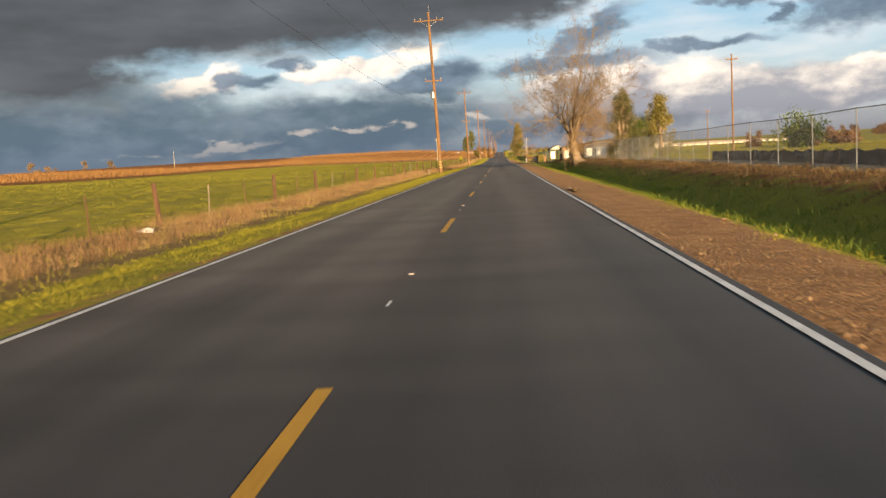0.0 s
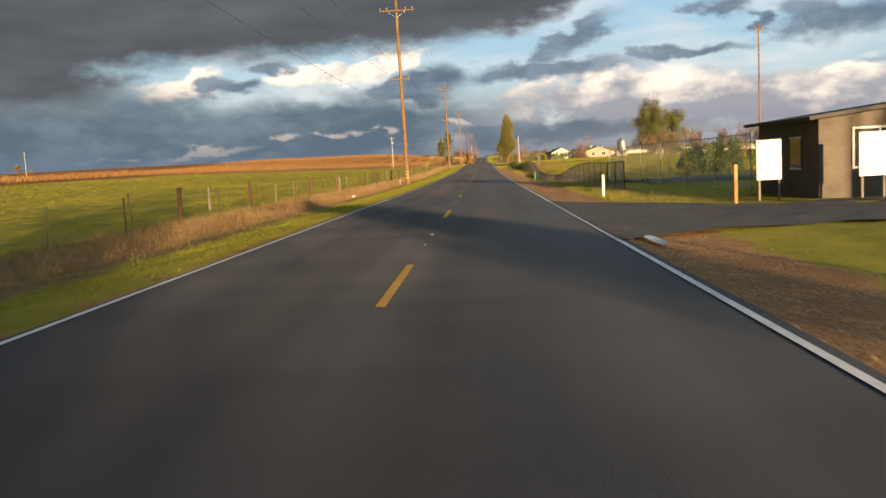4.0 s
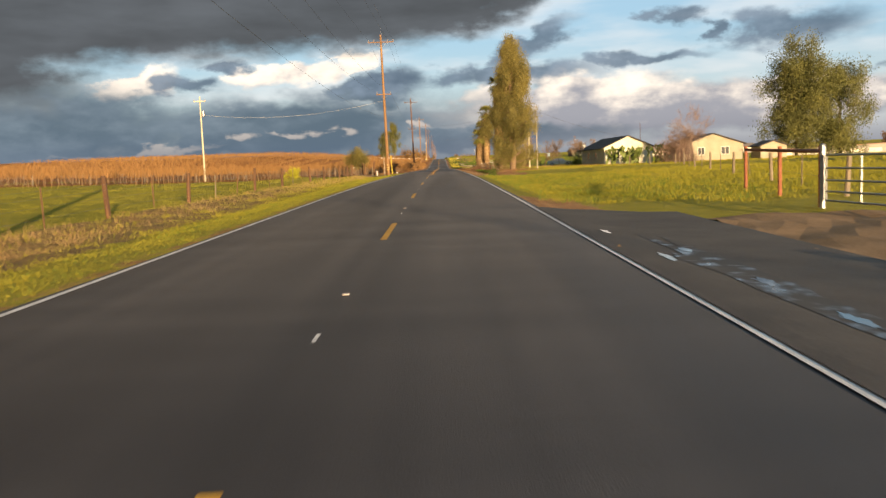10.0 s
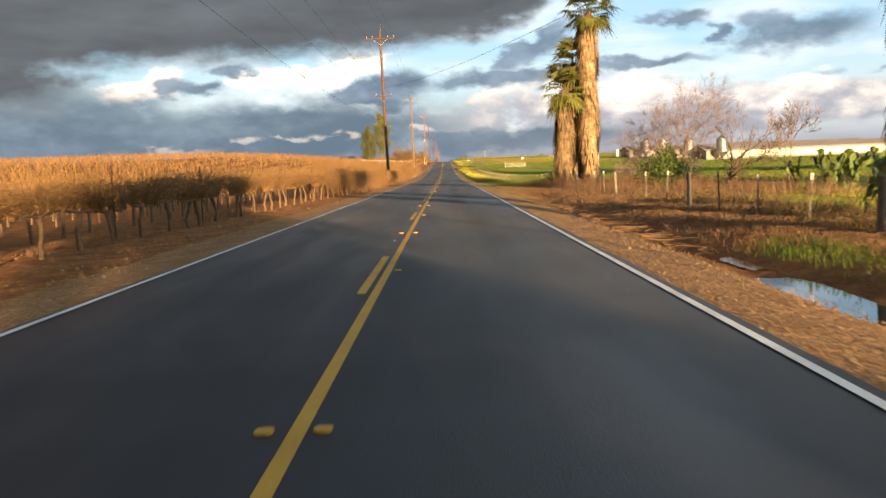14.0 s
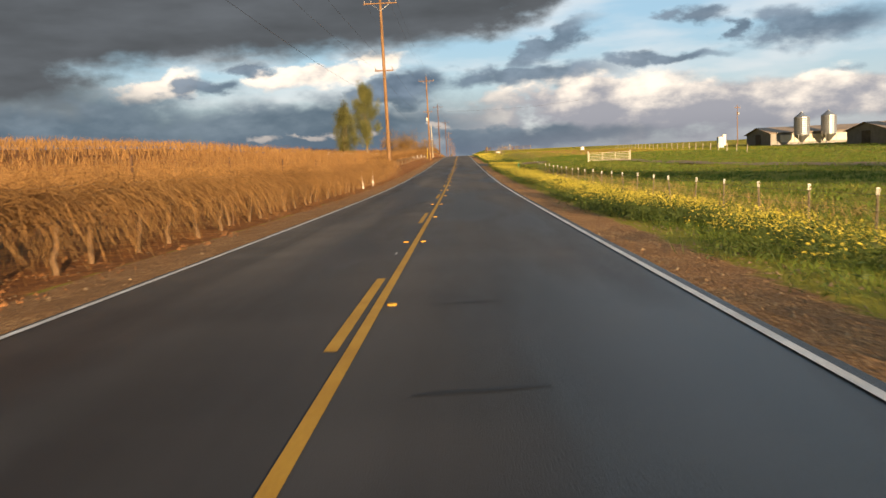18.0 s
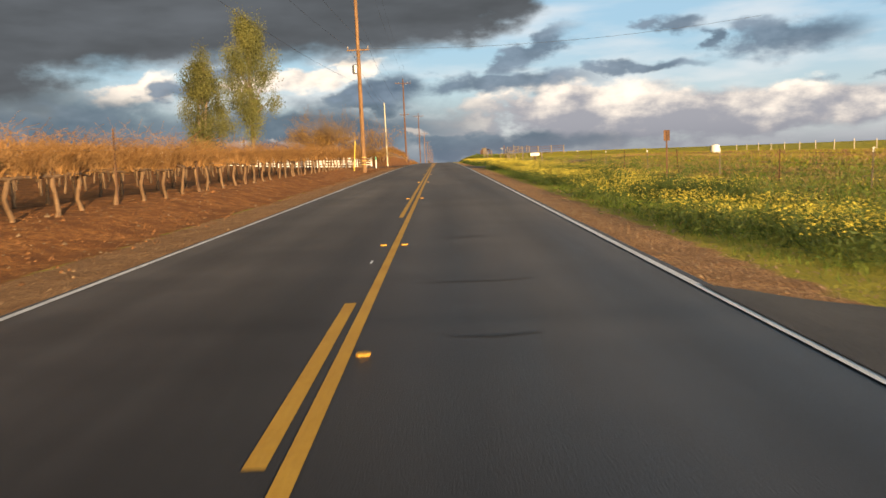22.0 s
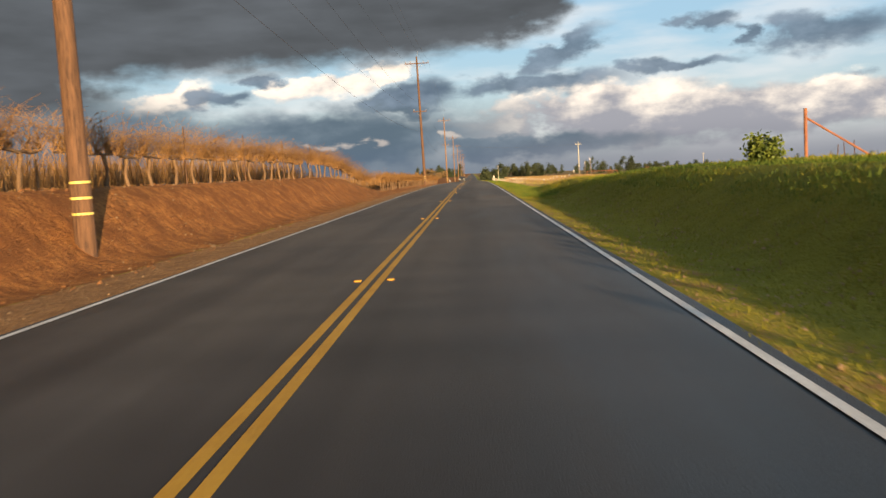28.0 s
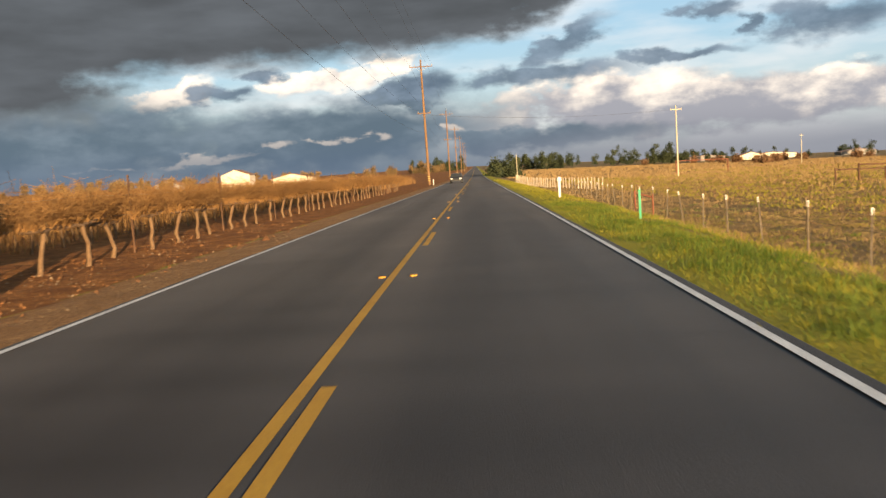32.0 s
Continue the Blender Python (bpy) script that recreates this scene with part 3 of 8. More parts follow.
def land(x, y):
    """Height of the ground at arrays x, y."""
    x, y = np.broadcast_arrays(np.asarray(x, float), np.asarray(y, float))
    base = np.interp(y, ROAD_Y, ROAD_ZS)
    a = np.abs(x)
    left, right = x < 0, x > 0
    z = -0.03 - 0.04 * step(3.5, 4.2, a) - 0.08 * step(4.0, 5.6, a)
    # left: shallow swale by the fence, vineyard bank, rising fields behind
    z = z - np.where(left, 0.20 * span(5.6, 8.6, 0.8, a) * (1 - step(420, 440, y)), 0)
    z = z + np.where(left, 1.62 * step(5.9, 8.2, a) * span(816, 918, 16, y) + 0.45 * step(5.4, 7.8, a) * span(640, 768, 12, y), 0)
    z = z + np.where(left, 5.6 * step(6, 85, a) * span(575, 830, 75, y) + (1.5 + 0.9 * step(380, 450, y)) * step(14, 120, a) * (1 - step(515, 635, y)), 0)
    z = z + np.where(left, 4.0 * step(90, 260, a) * (1 - 0.55 * step(150, 600, y)), 0)
    # right: roadside ditch, lower ground beyond the fence
    deep = 0.55 * span(-60, 132, 6, y)
    z = z + np.where(right, deep * (0.75 * span(8.9, 13.4, 0.7, a) - np.exp(-((a - 7.2) / 0.9) ** 2)), 0)
    z = z - np.where(right, 0.20 * step(6.0, 9.0, a) * (1 - 0.8 * step(30, 70, a)) * span(150, 312, 8, y), 0)
    z = z - np.where(right, 1.42 * step(4.8, 8.3, a) * (1 - 0.7 * step(10, 24, a)) * np.exp(-(np.abs(y - 221) / 23) ** 3), 0)
    z = z - np.where(right, 0.55 * np.exp(-((a - 8.3) / 1.2) ** 2) * span(276, 312, 5, y), 0)
    z = z - np.where(right, 0.32 * np.exp(-((a - 5.8) / 0.8) ** 2) * span(400, 478, 4, y), 0)
    z = z - np.where(right, 0.26 * np.exp(-((a - 8.9) / 4.8) ** 6) * span(373.5, 398, 2.0, y), 0)
    z = z + np.where(right, 0.24 * step(6.8, 8.6, a) * np.exp(-((y - 390.3) / 1.8) ** 2), 0)
    z = z - np.where(right, 0.35 * step(5.5, 8.0, a) * (1 - step(14, 40, a)) * span(500, 640, 15, y), 0)
    # right: grassy bank
    z = z + np.where(right, 1.30 * step(4.7, 7.9, a) * span(822, 906, 9, y) * (1 - 0.35 * step(874, 894, y)), 0)
    z = z - np.where(right, 0.026 * np.clip(a - 70, 0, 3000) * step(880, 1100, y), 0)
    z = z + np.where(right, 0.55 * step(7, 22, a) * (1 - step(30, 60, a)) * span(670, 815, 25, y), 0)
    z = z - np.where(right, (0.80 * step(4.8, 9, a) + 0.018 * np.clip(a - 9, 0, 61)) * step(895, 940, y), 0)
    lump = 0.05 * np.sin(x * 2.1 + 1.3 * np.sin(y * 0.7)) * np.cos(y * 1.7 + x) * step(4.4, 6, a)
    return base + z + lump


def spot(x, y, up=0.0):
    return (x, y, float(land(x, y)) + up)


def cover(x, y):
    """Shares of dry grass, gravel and bare earth."""
    a = np.abs(x)
    left = x < 0
    vines = left & (y > 428)
    far_vines = left & (((a > 105) & (y < 430)) | ((a > 20) & (y > 404) & (y < 430)))
    dry = np.where(left, span(6.4, 9.9, 0.7, a) * (1 - step(330, 420, y)) * 0.75, 0)
    dry = np.maximum(dry, np.where(~left, 0.55 * span(10.0, 16, 1.5, a) * span(-50, 150, 20, y), 0))
    dry = np.maximum(dry, np.where(~left, 0.75 * step(4.9, 6.2, a) * step(895, 915, y), 0))
    dry = np.maximum(dry, np.where(~left, 0.42 * step(10, 13, a) * span(690, 800, 12, y), 0))
    wide = np.where(y < 130, 5.6, np.where((y > 398) & (y < 480), 4.9, np.where(y > 810, 4.3, np.where(y > 480, 4.5, np.where(y > 270, 4.9, 5.3)))))
    gravel = np.where(~left, step(3.0, 3.3, a) * (1 - step(wide - 0.3, wide + 0.5, a)), 0)
    gravel = gravel * np.where(~left & (y > 885), 0.22, 1.0) * np.where(~left & (y > 812) & (y < 886), 0.40, 1.0) * np.where(~left & (y > 335) & (y < 374), 0.35, 1.0) * np.where(~left & (y > 278) & (y < 313), 0.75, 1.0)
    gravel = np.maximum(gravel, np.where(left, span(3.2, 4.1, 0.2, a) * 0.5, 0))
    gravel = np.maximum(gravel, np.where(vines, span(3.2, 5.2, 0.3, a) * 0.95, 0))
    gravel = np.maximum(gravel, np.where(~left, span(3.2, 9, 1.0, a) * span(373, 400, 2, y), 0))
    gravel = np.maximum(gravel, np.where(~left, span(3.2, 8.2, 0.8, a) * span(186, 236, 5, y), 0))
    earth = np.where(vines & (a > 4.9), 0.95, 0.0) * step(428, 434, y)
    earth = np.maximum(earth, np.where(far_vines, 0.8, 0))
    earth = np.maximum(earth, np.where(~left, 0.85 * span(5.2, 10.5, 0.8, a) * span(400, 500, 8, y), 0))
    earth = np.maximum(earth, np.where(~left, 0.60 * span(8.8, 13, 0.8, a) * span(-60, 138, 8, y), 0))
    return np.clip(dry, 0, 1), np.clip(gravel, 0, 1), np.clip(earth, 0, 1)


def ground_sheet():
    xs = [-3000, -1500, -800, -450, -300, -220, -160, -120, -90, -70, -55, -44, -36, -30, -25, -21, -18, -16, -14.5, -13.2, -12, -11, -10.2, -9.5, -8.9, -8.4,
          -7.9, -7.4, -6.9, -6.4, -5.9, -5.4, -4.9, -4.5, -4.1, -3.75, -3.5, -3.3, -3.1, 0]
    xs = np.array(xs + [-v for v in xs[-2::-1]], float)
    ys = np.concatenate([[-400, -200, -120, -90], np.arange(-70, 1120, 2.5), [1130, 1150, 1180, 1220, 1280, 1360, 1480, 1650, 1900, 2300, 3000, 4800]])
    gx, gy = np.meshgrid(xs, ys)
    gz = land(gx, gy) - 0.06 * (np.abs(gx) < 3.2) - 0.01 * (np.abs(gx) < 3.4)
    v = np.stack([gx, gy, gz], 2).reshape(-1, 3)
    nx, ny = len(xs), len(ys)
    i = (np.arange(ny - 1)[:, None] * nx + np.arange(nx - 1)[None]).ravel()
    me = quick_mesh("ground", v, np.stack([i, i + 1, i + nx + 1, i + nx], 1), GROUND)
    at = me.color_attributes.new("cover", "FLOAT_COLOR", "POINT")
    d, g, e = cover(v[:, 0], v[:, 1])
    at.data.foreach_set("color", np.stack([d, g, e, np.ones_like(d)], 1).astype(np.float32).ravel())
    me.polygons.foreach_set("use_smooth", [True] * len(me.polygons))
    tagged(new("ground", me), "grass verges, gravel shoulders and bare red vineyard earth", "ground", kind="structure")


def strip(name, x0, x1, y0, y1, up, mat, dy=5.0):
    ys = np.arange(y0, y1, dy)
    ys = np.append(ys[ys < y1 - 0.2], y1)
    zs = np.array([road_z(v) for v in ys]) + up
    v = np.concatenate([np.stack([np.full_like(ys, x), ys, zs], 1) for x in (x0, x1)])
    n = len(ys)
    i = np.arange(n - 1)
    return quick_mesh(name, v, np.stack([i, i + n, i + n + 1, i + 1], 1), mat)


LANE = 3.35


def road():
    xs = np.array([-3.58, -3.48, -2, 0, 2, 3.48, 3.58])
    drop = np.array([-0.075, -0.008, 0, 0, 0, -0.008, -0.06])
    ys = np.concatenate([np.arange(-100, 1250, 2.5), [1280, 1320, 1400, 1600, 2000, 2600, 3400, 4800]])
    gx, gy = np.meshgrid(xs, ys)
    jag = np.array([0.05 * noise.noise((v * 0.6, 3.0, 0)) + 0.03 * noise.noise((v * 2.7, 8.0, 0)) for v in ys])
    gx = gx + np.where(np.abs(gx) > 3.4, np.sign(gx) * jag[:, None], 0)
    gz = np.array([road_z(v) for v in ys])[:, None] + drop[None]
    v = np.stack([gx, gy, gz], 2).reshape(-1, 3)
    nx, ny = len(xs), len(ys)
    i = (np.arange(ny - 1)[:, None] * nx + np.arange(nx - 1)[None]).ravel()
    me = quick_mesh("road", v, np.stack([i, i + 1, i + nx + 1, i + nx], 1), ASPHALT)
    me.polygons.foreach_set("use_smooth", [False] * len(me.polygons))
    rd = tagged(new("road", me), "straight two-lane asphalt country road, worn and damp", "road", kind="structure")
    for x in (-3.34, 3.325):
        part("edge_line", strip("edge_line", x - 0.042, x + 0.042, -100, 2500, 0.005, WHITE_LINE), WHITE_LINE, rd, "worn white edge line")
    part("centre_line", strip("centre_line", 0.035, 0.135, 382, 912, 0.005, YELLOW), YELLOW, rd, "solid yellow line")
    part("centre_line", strip("centre_line", -0.135, -0.035, 689, 2000, 0.005, YELLOW), YELLOW, rd, "solid yellow line")
    dots = Shape().box((-0.038, -0.038, 0), (0.038, 0.038, 0.013), 0.016).mesh("road_marker")
    dots.materials.append(CERAMIC)
    amber = Shape().box((-0.05, -0.05, 0), (0.05, 0.05, 0.018), 0.02).mesh("road_marker")
    amber.materials.append(YELLOW)
    for k in range(-3, 96):
        far = 5.17 + 14.63 * k
        x = 0.0 if far < 383 else -0.085
        if far > 914:
            x, far = 0.085, 912 + 14.63 * (k - 62)
        if far < 690 or far > 900:
            part("centre_dash", strip("centre_dash", x - 0.055, x + 0.055, far - (4.3 if 383 < far < 690 else 3.66), far, 0.005, YELLOW, 1.3), YELLOW, rd)
        # worn flakes of paint and raised markers between the dashes
        if far < 683:
            fx, fy = (0.0 if far < 383 else -0.13), far + 3.1
            part("paint_flake", strip("paint_flake", fx - 0.016, fx + 0.016, fy - 0.16, fy + 0.16, 0.005, WHITE_LINE, 0.2), WHITE_LINE, rd)
            for mx, my in (((0.0, 5.2),) if far < 383 else ((-0.10, 5.1), (0.225, 5.1), (0.225, -2.15))):
                mk = part("road_marker", dots if far < 383 else amber, CERAMIC, rd)
                mk.location = (mx, far + my, road_z(far + my) + 0.003)
    for k in range(28):
        y = 696.8 + 14.725 * k
        for mx in (-0.22, 0.22):
            part("road_marker", amber, CERAMIC, rd).location = (mx, y, road_z(y) + 0.003)
    # dark transverse cracks and tar seams
    for k in range(46):
        y, x = rng.uniform(20, 960), rng.uniform(0.4, 2.2) if k % 3 else rng.uniform(-2.8, -1.2)
        if k < 8:
            y, x = 676 + k * 4.3 + rng.uniform(-1, 1), 1.2
        w, n = rng.uniform(0.5, 1.4), 9
        v = []
        for i in range(n):
            u = x - w / 2 + w * i / (n - 1)
            c = y + 0.10 * noise.noise((u * 2.0, y, 1.0)) + 0.1 * (u - x)
            half = 0.012 + 0.05 * (1 - abs(2 * i / (n - 1) - 1)) * (0.6 + 0.4 * noise.noise((u * 5, y, 4.0)))
            v += [(u, c - half, road_z(c) + 0.004), (u, c + half, road_z(c) + 0.004)]
        part("tar_seam", Shape().add(v, [(2 * i, 2 * i + 2, 2 * i + 3, 2 * i + 1) for i in range(n - 1)]), TAR, rd, "dark patched seam")
    return rd


ground_sheet()
ROAD = road()


# ---------------------------------------------------------------- power line on the left
def utility_pole(x, y, top=19.0, lean=0.0, mat=POLE_WOOD, bands=True, lower=True, transformer=False):
    p = thing("utility_pole", spot(x, y), "tall weathered wooden power pole with crossarms beside the road", "utility pole", "roadside power poles", turn=0)
    s = Shape()
    zs = [-0.4, 1, 4, 8, 12, 16, top]
    rs = [0.215, 0.205, 0.19, 0.175, 0.16, 0.145, 0.12]
    s.skin([(lean * a, 0, a, q) for a, q in zip(zs, rs)] + [(lean * top, 0, top + 0.04, 0.08)], 14)
    part("shaft", s, mat, p, smooth=False)
    if bands:
        for h in (0.72, 1.04, 1.36):
            part("reflector_band", Shape().lathe([(0.209, 0), (0.213, 0.004), (0.213, 0.046), (0.209, 0.05)], 12, (lean * h, 0, h)), REFLECT, p, "yellow reflective band")

    def arm(h, half, braces):
        c = lean * h
        part("crossarm", Shape().box((c - half, -0.25, h - 0.06), (c + half, -0.14, h + 0.06), 0.015), mat, p)
        if braces:
            for sx in (-1, 1):
                part("brace", Shape().tube((c + sx * half * 0.55, -0.2, h - 0.05), (c, -0.17, h - 0.75), 0.02, 0.02, 5), STEEL, p)
        for k in (-0.95, -0.55, 0.55, 0.95) if half > 1.2 else (-0.9, 0.9):
            prof = [(0.015, 0), (0.02, 0.08), (0.07, 0.1), (0.03, 0.16), (0.075, 0.19), (0.035, 0.25), (0.05, 0.28), (0.02, 0.31)]
            part("insulator", Shape().lathe(prof, 8, (c + k * half, -0.2, h + 0.05)), CERAMIC, p)

    arm(top - 1.0, 1.75, True)
    if lower:
        arm(11.0, 1.0, True)
    part("lightning_spike", Shape().tube((lean * top + 0.1, 0, top - 1.2), (lean * top + 0.1, 0, top + 0.9), 0.02, 0.012, 5), STEEL, p)
    if transformer:
        part("transformer", Shape().lathe([(0.05, 0), (0.24, 0.04), (0.26, 0.1), (0.26, 0.75), (0.2, 0.82), (0.06, 0.86)], 12, (-0.42, 0, 8.9)), STEEL, p)
    return p


POLES = [(-6.4, -4, 0, POLE_WOOD), (-6.1, 102.5, -0.022, POLE_WOOD), (-6.9, 214.7, -0.010, POLE_WOOD), (-6.5, 319.8, -0.012, POLE_WOOD),
         (-6.3, 427.0, -0.012, POLE_WOOD), (-6.15, 537.0, -0.015, DARK_POLE), (-6.7, 642.5, -0.008, POLE_WOOD), (-6.05, 748.3, -0.008, POLE_WOOD),
         (-6.6, 864.7, -0.006, DARK_POLE), (-5.8, 974.8, -0.012, DARK_POLE), (-6.1, 1096, -0.006, POLE_WOOD), (-6.2, 1205, 0, POLE_WOOD),
         (-6.2, 1300, 0, POLE_WOOD), (-6.2, 1408, 0, POLE_WOOD), (-6.2, 1516, 0, POLE_WOOD), (-6.2, 1624, 0, POLE_WOOD)]
TOPS = []
for k, (px, py, lean, wood) in enumerate(POLES):
    utility_pole(px, py, lean=lean, mat=wood, transformer=(k in (1, 7)))
    TOPS.append((px, py, float(land(px, py)), lean))


def sagging(a, b, sag, n=10):
    a, b = Vector(a), Vector(b)
    return [a.lerp(b, i / n) - Vector((0, 0, 4 * sag * (i / n) * (1 - i / n))) for i in range(n + 1)]


def power_lines():
    spans = [(18.3, -1.66), (18.3, 1.66), (18.3, 0.96), (11.3, -0.9), (11.3, 0.9), (8.0, 0.15)]
    for h, off in spans:
        s = Shape()
        for (x0, y0, z0, l0), (x1, y1, z1, l1) in zip(TOPS[:-1], TOPS[1:]):
            s.path(sagging((x0 + l0 * h + off, y0 - 0.2, z0 + h), (x1 + l1 * h + off, y1 - 0.2, z1 + h), 1.3), 0.008, 3)
        w = part("power_line", s, WIRE)
        tagged(w, "thin sagging power line strung between wooden poles", "cable", "overhead power lines")


power_lines()


# ---------------------------------------------------------------- grasses and weeds
def blades(pts, per, height, width, lean=0.35, spread=0.12):
    """Tufts of pointed blades at the points (n, 3)."""
    n = len(pts) * per
    b = np.repeat(pts, per, 0) + np.c_[rng.normal(0, spread, (n, 2)), np.full(n, -0.02)]
    a = rng.uniform(0, 2 * math.pi, n)
    h = height * rng.uniform(0.55, 1.25, n) * np.repeat(rng.uniform(0.7, 1.25, len(pts)), per)
    w = width * rng.uniform(0.6, 1.3, n)
    tilt = rng.normal(0, lean, (n, 2))
    side = np.c_[np.cos(a) * w / 2, np.sin(a) * w / 2, np.zeros(n)]
    tip = b + np.c_[tilt * h[:, None], h]
    mid = b + np.c_[tilt * h[:, None] * 0.35, h * 0.55]
    v = np.stack([b - side, b + side, mid + side * 0.7, tip, mid - side * 0.7], 1).reshape(-1, 3)
    k = (np.arange(n) * 5)[:, None]
    f = np.concatenate([k + np.array([[0, 1, 2]]), k + np.array([[0, 2, 4]]), k + np.array([[4, 2, 3]])], 1).reshape(-1, 3)
    return v, f


def scatter(x0, x1, y0, y1, density, keep=None):
    n = int(abs((x1 - x0) * (y1 - y0)) * density)
    x, y = rng.uniform(x0, x1, n), rng.uniform(y0, y1, n)
    clump = np.sin(x * 0.9 + 2 * np.sin(y * 0.31)) * np.cos(y * 0.77 + np.sin(x * 1.7)) + rng.normal(0, 0.5, n)
    ok = clump > -0.75
    if keep is not None:
        ok &= keep(x, y)
    x, y = x[ok], y[ok]
    return np.c_[x, y, land(x, y)]


DRIVES = [(3, 14, 313.5, 328), (3, 14, 140, 152), (3, 12, 661, 678), (3, 40, 747.5, 757.5), (4.2, 8.6, 188, 234), (-26, -3, 784, 799), (-16, -3, 416.5, 426)]


def off_drives(x, y):
    ok = np.ones(len(x), bool)
    for a, b, c, d in DRIVES:
        ok &= ~((x > a) & (x < b) & (y > c - 0.5) & (y < d + 0.5))
    return ok


def meadow(name, label, mat, patches, category="grass"):
    """Joins tufts over several patches: x0 x1 y0 y1 density blades height width."""
    vs, fs, k = [], [], 0
    for x0, x1, y0, y1, dens, per, h, w in patches:
        v, f = blades(scatter(x0, x1, y0, y1, dens, off_drives), per, h, w, 0.55, 0.12 + 0.3 * h)
        vs.append(v)
        fs.append(f + k)
        k += len(v)
    ob = new(name, quick_mesh(name, np.concatenate(vs), np.concatenate(fs), mat))
    return tagged(ob, label, category, kind="stuff")


meadow("verge_grass", "fresh green grass growing on the road verges", BLADE, [
    (-6.6, -3.7, -5, 426, 44, 5, 0.06, 0.012), (-9.5, -6.4, 320, 426, 14, 5, 0.10, 0.016), (-9.6, -6.6, -5, 320, 4, 5, 0.12, 0.018),
    (4.2, 8, 333, 376, 36, 6, 0.10, 0.012), (5.3, 6.4, -5, 130, 8, 6, 0.07, 0.012), (5.3, 6.8, 155, 285, 10, 5, 0.14, 0.016), (3.8, 6.6, 280, 313, 44, 6, 0.08, 0.013), (6, 12, 664, 677, 12, 5, 0.08, 0.016),
    (3.6, 6.4, 886, 1000, 34, 6, 0.055, 0.010), (3.7, 6.4, 886, 1000, 3.0, 26, 0.10, 0.010), (5.8, 8.6, 886, 1000, 12, 7, 0.09, 0.010), (4.0, 8.0, 1000, 1110, 16, 5, 0.08, 0.02), (3.55, 7.5, 812, 892, 46, 5, 0.065, 0.012), (5.5, 8, 370, 376, 4, 5, 0.12, 0.016)])
meadow("field_grass", "short green winter pasture beyond the roadside fences", BLADE, [
    (-22, -9.8, -5, 410, 14.0, 4, 0.038, 0.022), (-50, -22, -5, 410, 4.5, 4, 0.045, 0.05), (-106, -50, 0, 430, 0.9, 4, 0.07, 0.14),
    (8, 30, 332, 376, 12.0, 6, 0.15, 0.02), (15, 30, 376, 400, 6, 5, 0.11, 0.03), (9, 30, 400, 470, 6, 5, 0.13, 0.03), (30, 90, 300, 520, 0.9, 4, 0.16, 0.14), (11, 40, 160, 315, 5, 4, 0.10, 0.04), (40, 110, 150, 320, 0.8, 4, 0.14, 0.14),
    (15, 60, 20, 140, 1.4, 5, 0.13, 0.06), (14, 50, 900, 1120, 2.0, 5, 0.16, 0.05), (6.2, 14, 895, 1000, 12, 5, 0.08, 0.014), (50, 150, 900, 1200, 0.4, 4, 0.2, 0.2),
    (16, 60, 690, 820, 1.8, 5, 0.16, 0.06), (9, 40, 815, 900, 4.0, 5, 0.14, 0.04)])
meadow("lush_grass", "tall deep green grass in the roadside ditch", DEEP_BLADE, [
    (3.6, 5.4, 888, 1000, 24, 7, 0.08, 0.010), (3.9, 6.2, 888, 1000, 3.2, 40, 0.15, 0.011), (6.8, 10.5, 900, 928, 16, 11, 0.17, 0.012), (6.5, 30, 928, 1010, 0.4, 30, 0.10, 0.02), (4.0, 12, 333, 376, 3, 14, 0.16, 0.012), (-6.4, -3.7, 150, 426, 8, 6, 0.07, 0.010),
    (6.2, 8.2, -5, 118, 16, 7, 0.19, 0.014), (5.6, 8.6, 152, 280, 10, 6, 0.15, 0.014), (6.2, 8.6, 276, 316, 26, 7, 0.17, 0.014), (6.5, 7.7, 402, 446, 60, 7, 0.12, 0.013), (10.5, 14, 412, 480, 9, 6, 0.14, 0.016), (5.2, 14, 484, 662, 18, 6, 0.14, 0.016),
    (14, 45, 484, 690, 4, 5, 0.16, 0.05), (45, 120, 500, 760, 0.8, 4, 0.18, 0.16), (5.0, 9.0, 679, 747, 16, 6, 0.16, 0.014), (5.0, 9.0, 758, 815, 16, 6, 0.18, 0.014),
    (6.5, 12, 815, 890, 26, 6, 0.11, 0.014), (9, 20, 666, 815, 5, 5, 0.2, 0.03)])
meadow("dry_grass", "straw-coloured dry grass along the wire fence", STRAW, [
    (-10.0, -7.4, -5, 330, 8, 9, 0.18, 0.008), (-9.6, -7.7, -5, 330, 1.6, 44, 0.36, 0.008), (10.5, 14.5, 0, 138, 3, 6, 0.18, 0.012), (6.4, 24, 898, 1000, 15, 6, 0.11, 0.010), (8, 24, 1000, 1110, 6, 6, 0.14, 0.016), (24, 70, 898, 1150, 0.8, 6, 0.3, 0.06), (10, 220, 1110, 1450, 0.22, 6, 0.35, 0.25),
    (5.6, 8.6, 152, 285, 5, 8, 0.20, 0.009), (9, 24, 690, 815, 6, 6, 0.15, 0.012), (7.6, 10.5, 250, 315, 2, 7, 0.26, 0.010), (5.0, 6.3, 825, 890, 8, 5, 0.10, 0.012), (8.5, 13, 560, 640, 2, 6, 0.4, 0.014),
    (-9.5, -7.5, 330, 415, 5, 7, 0.22, 0.010), (14, 30, 430, 520, 1, 6, 0.3, 0.014)])
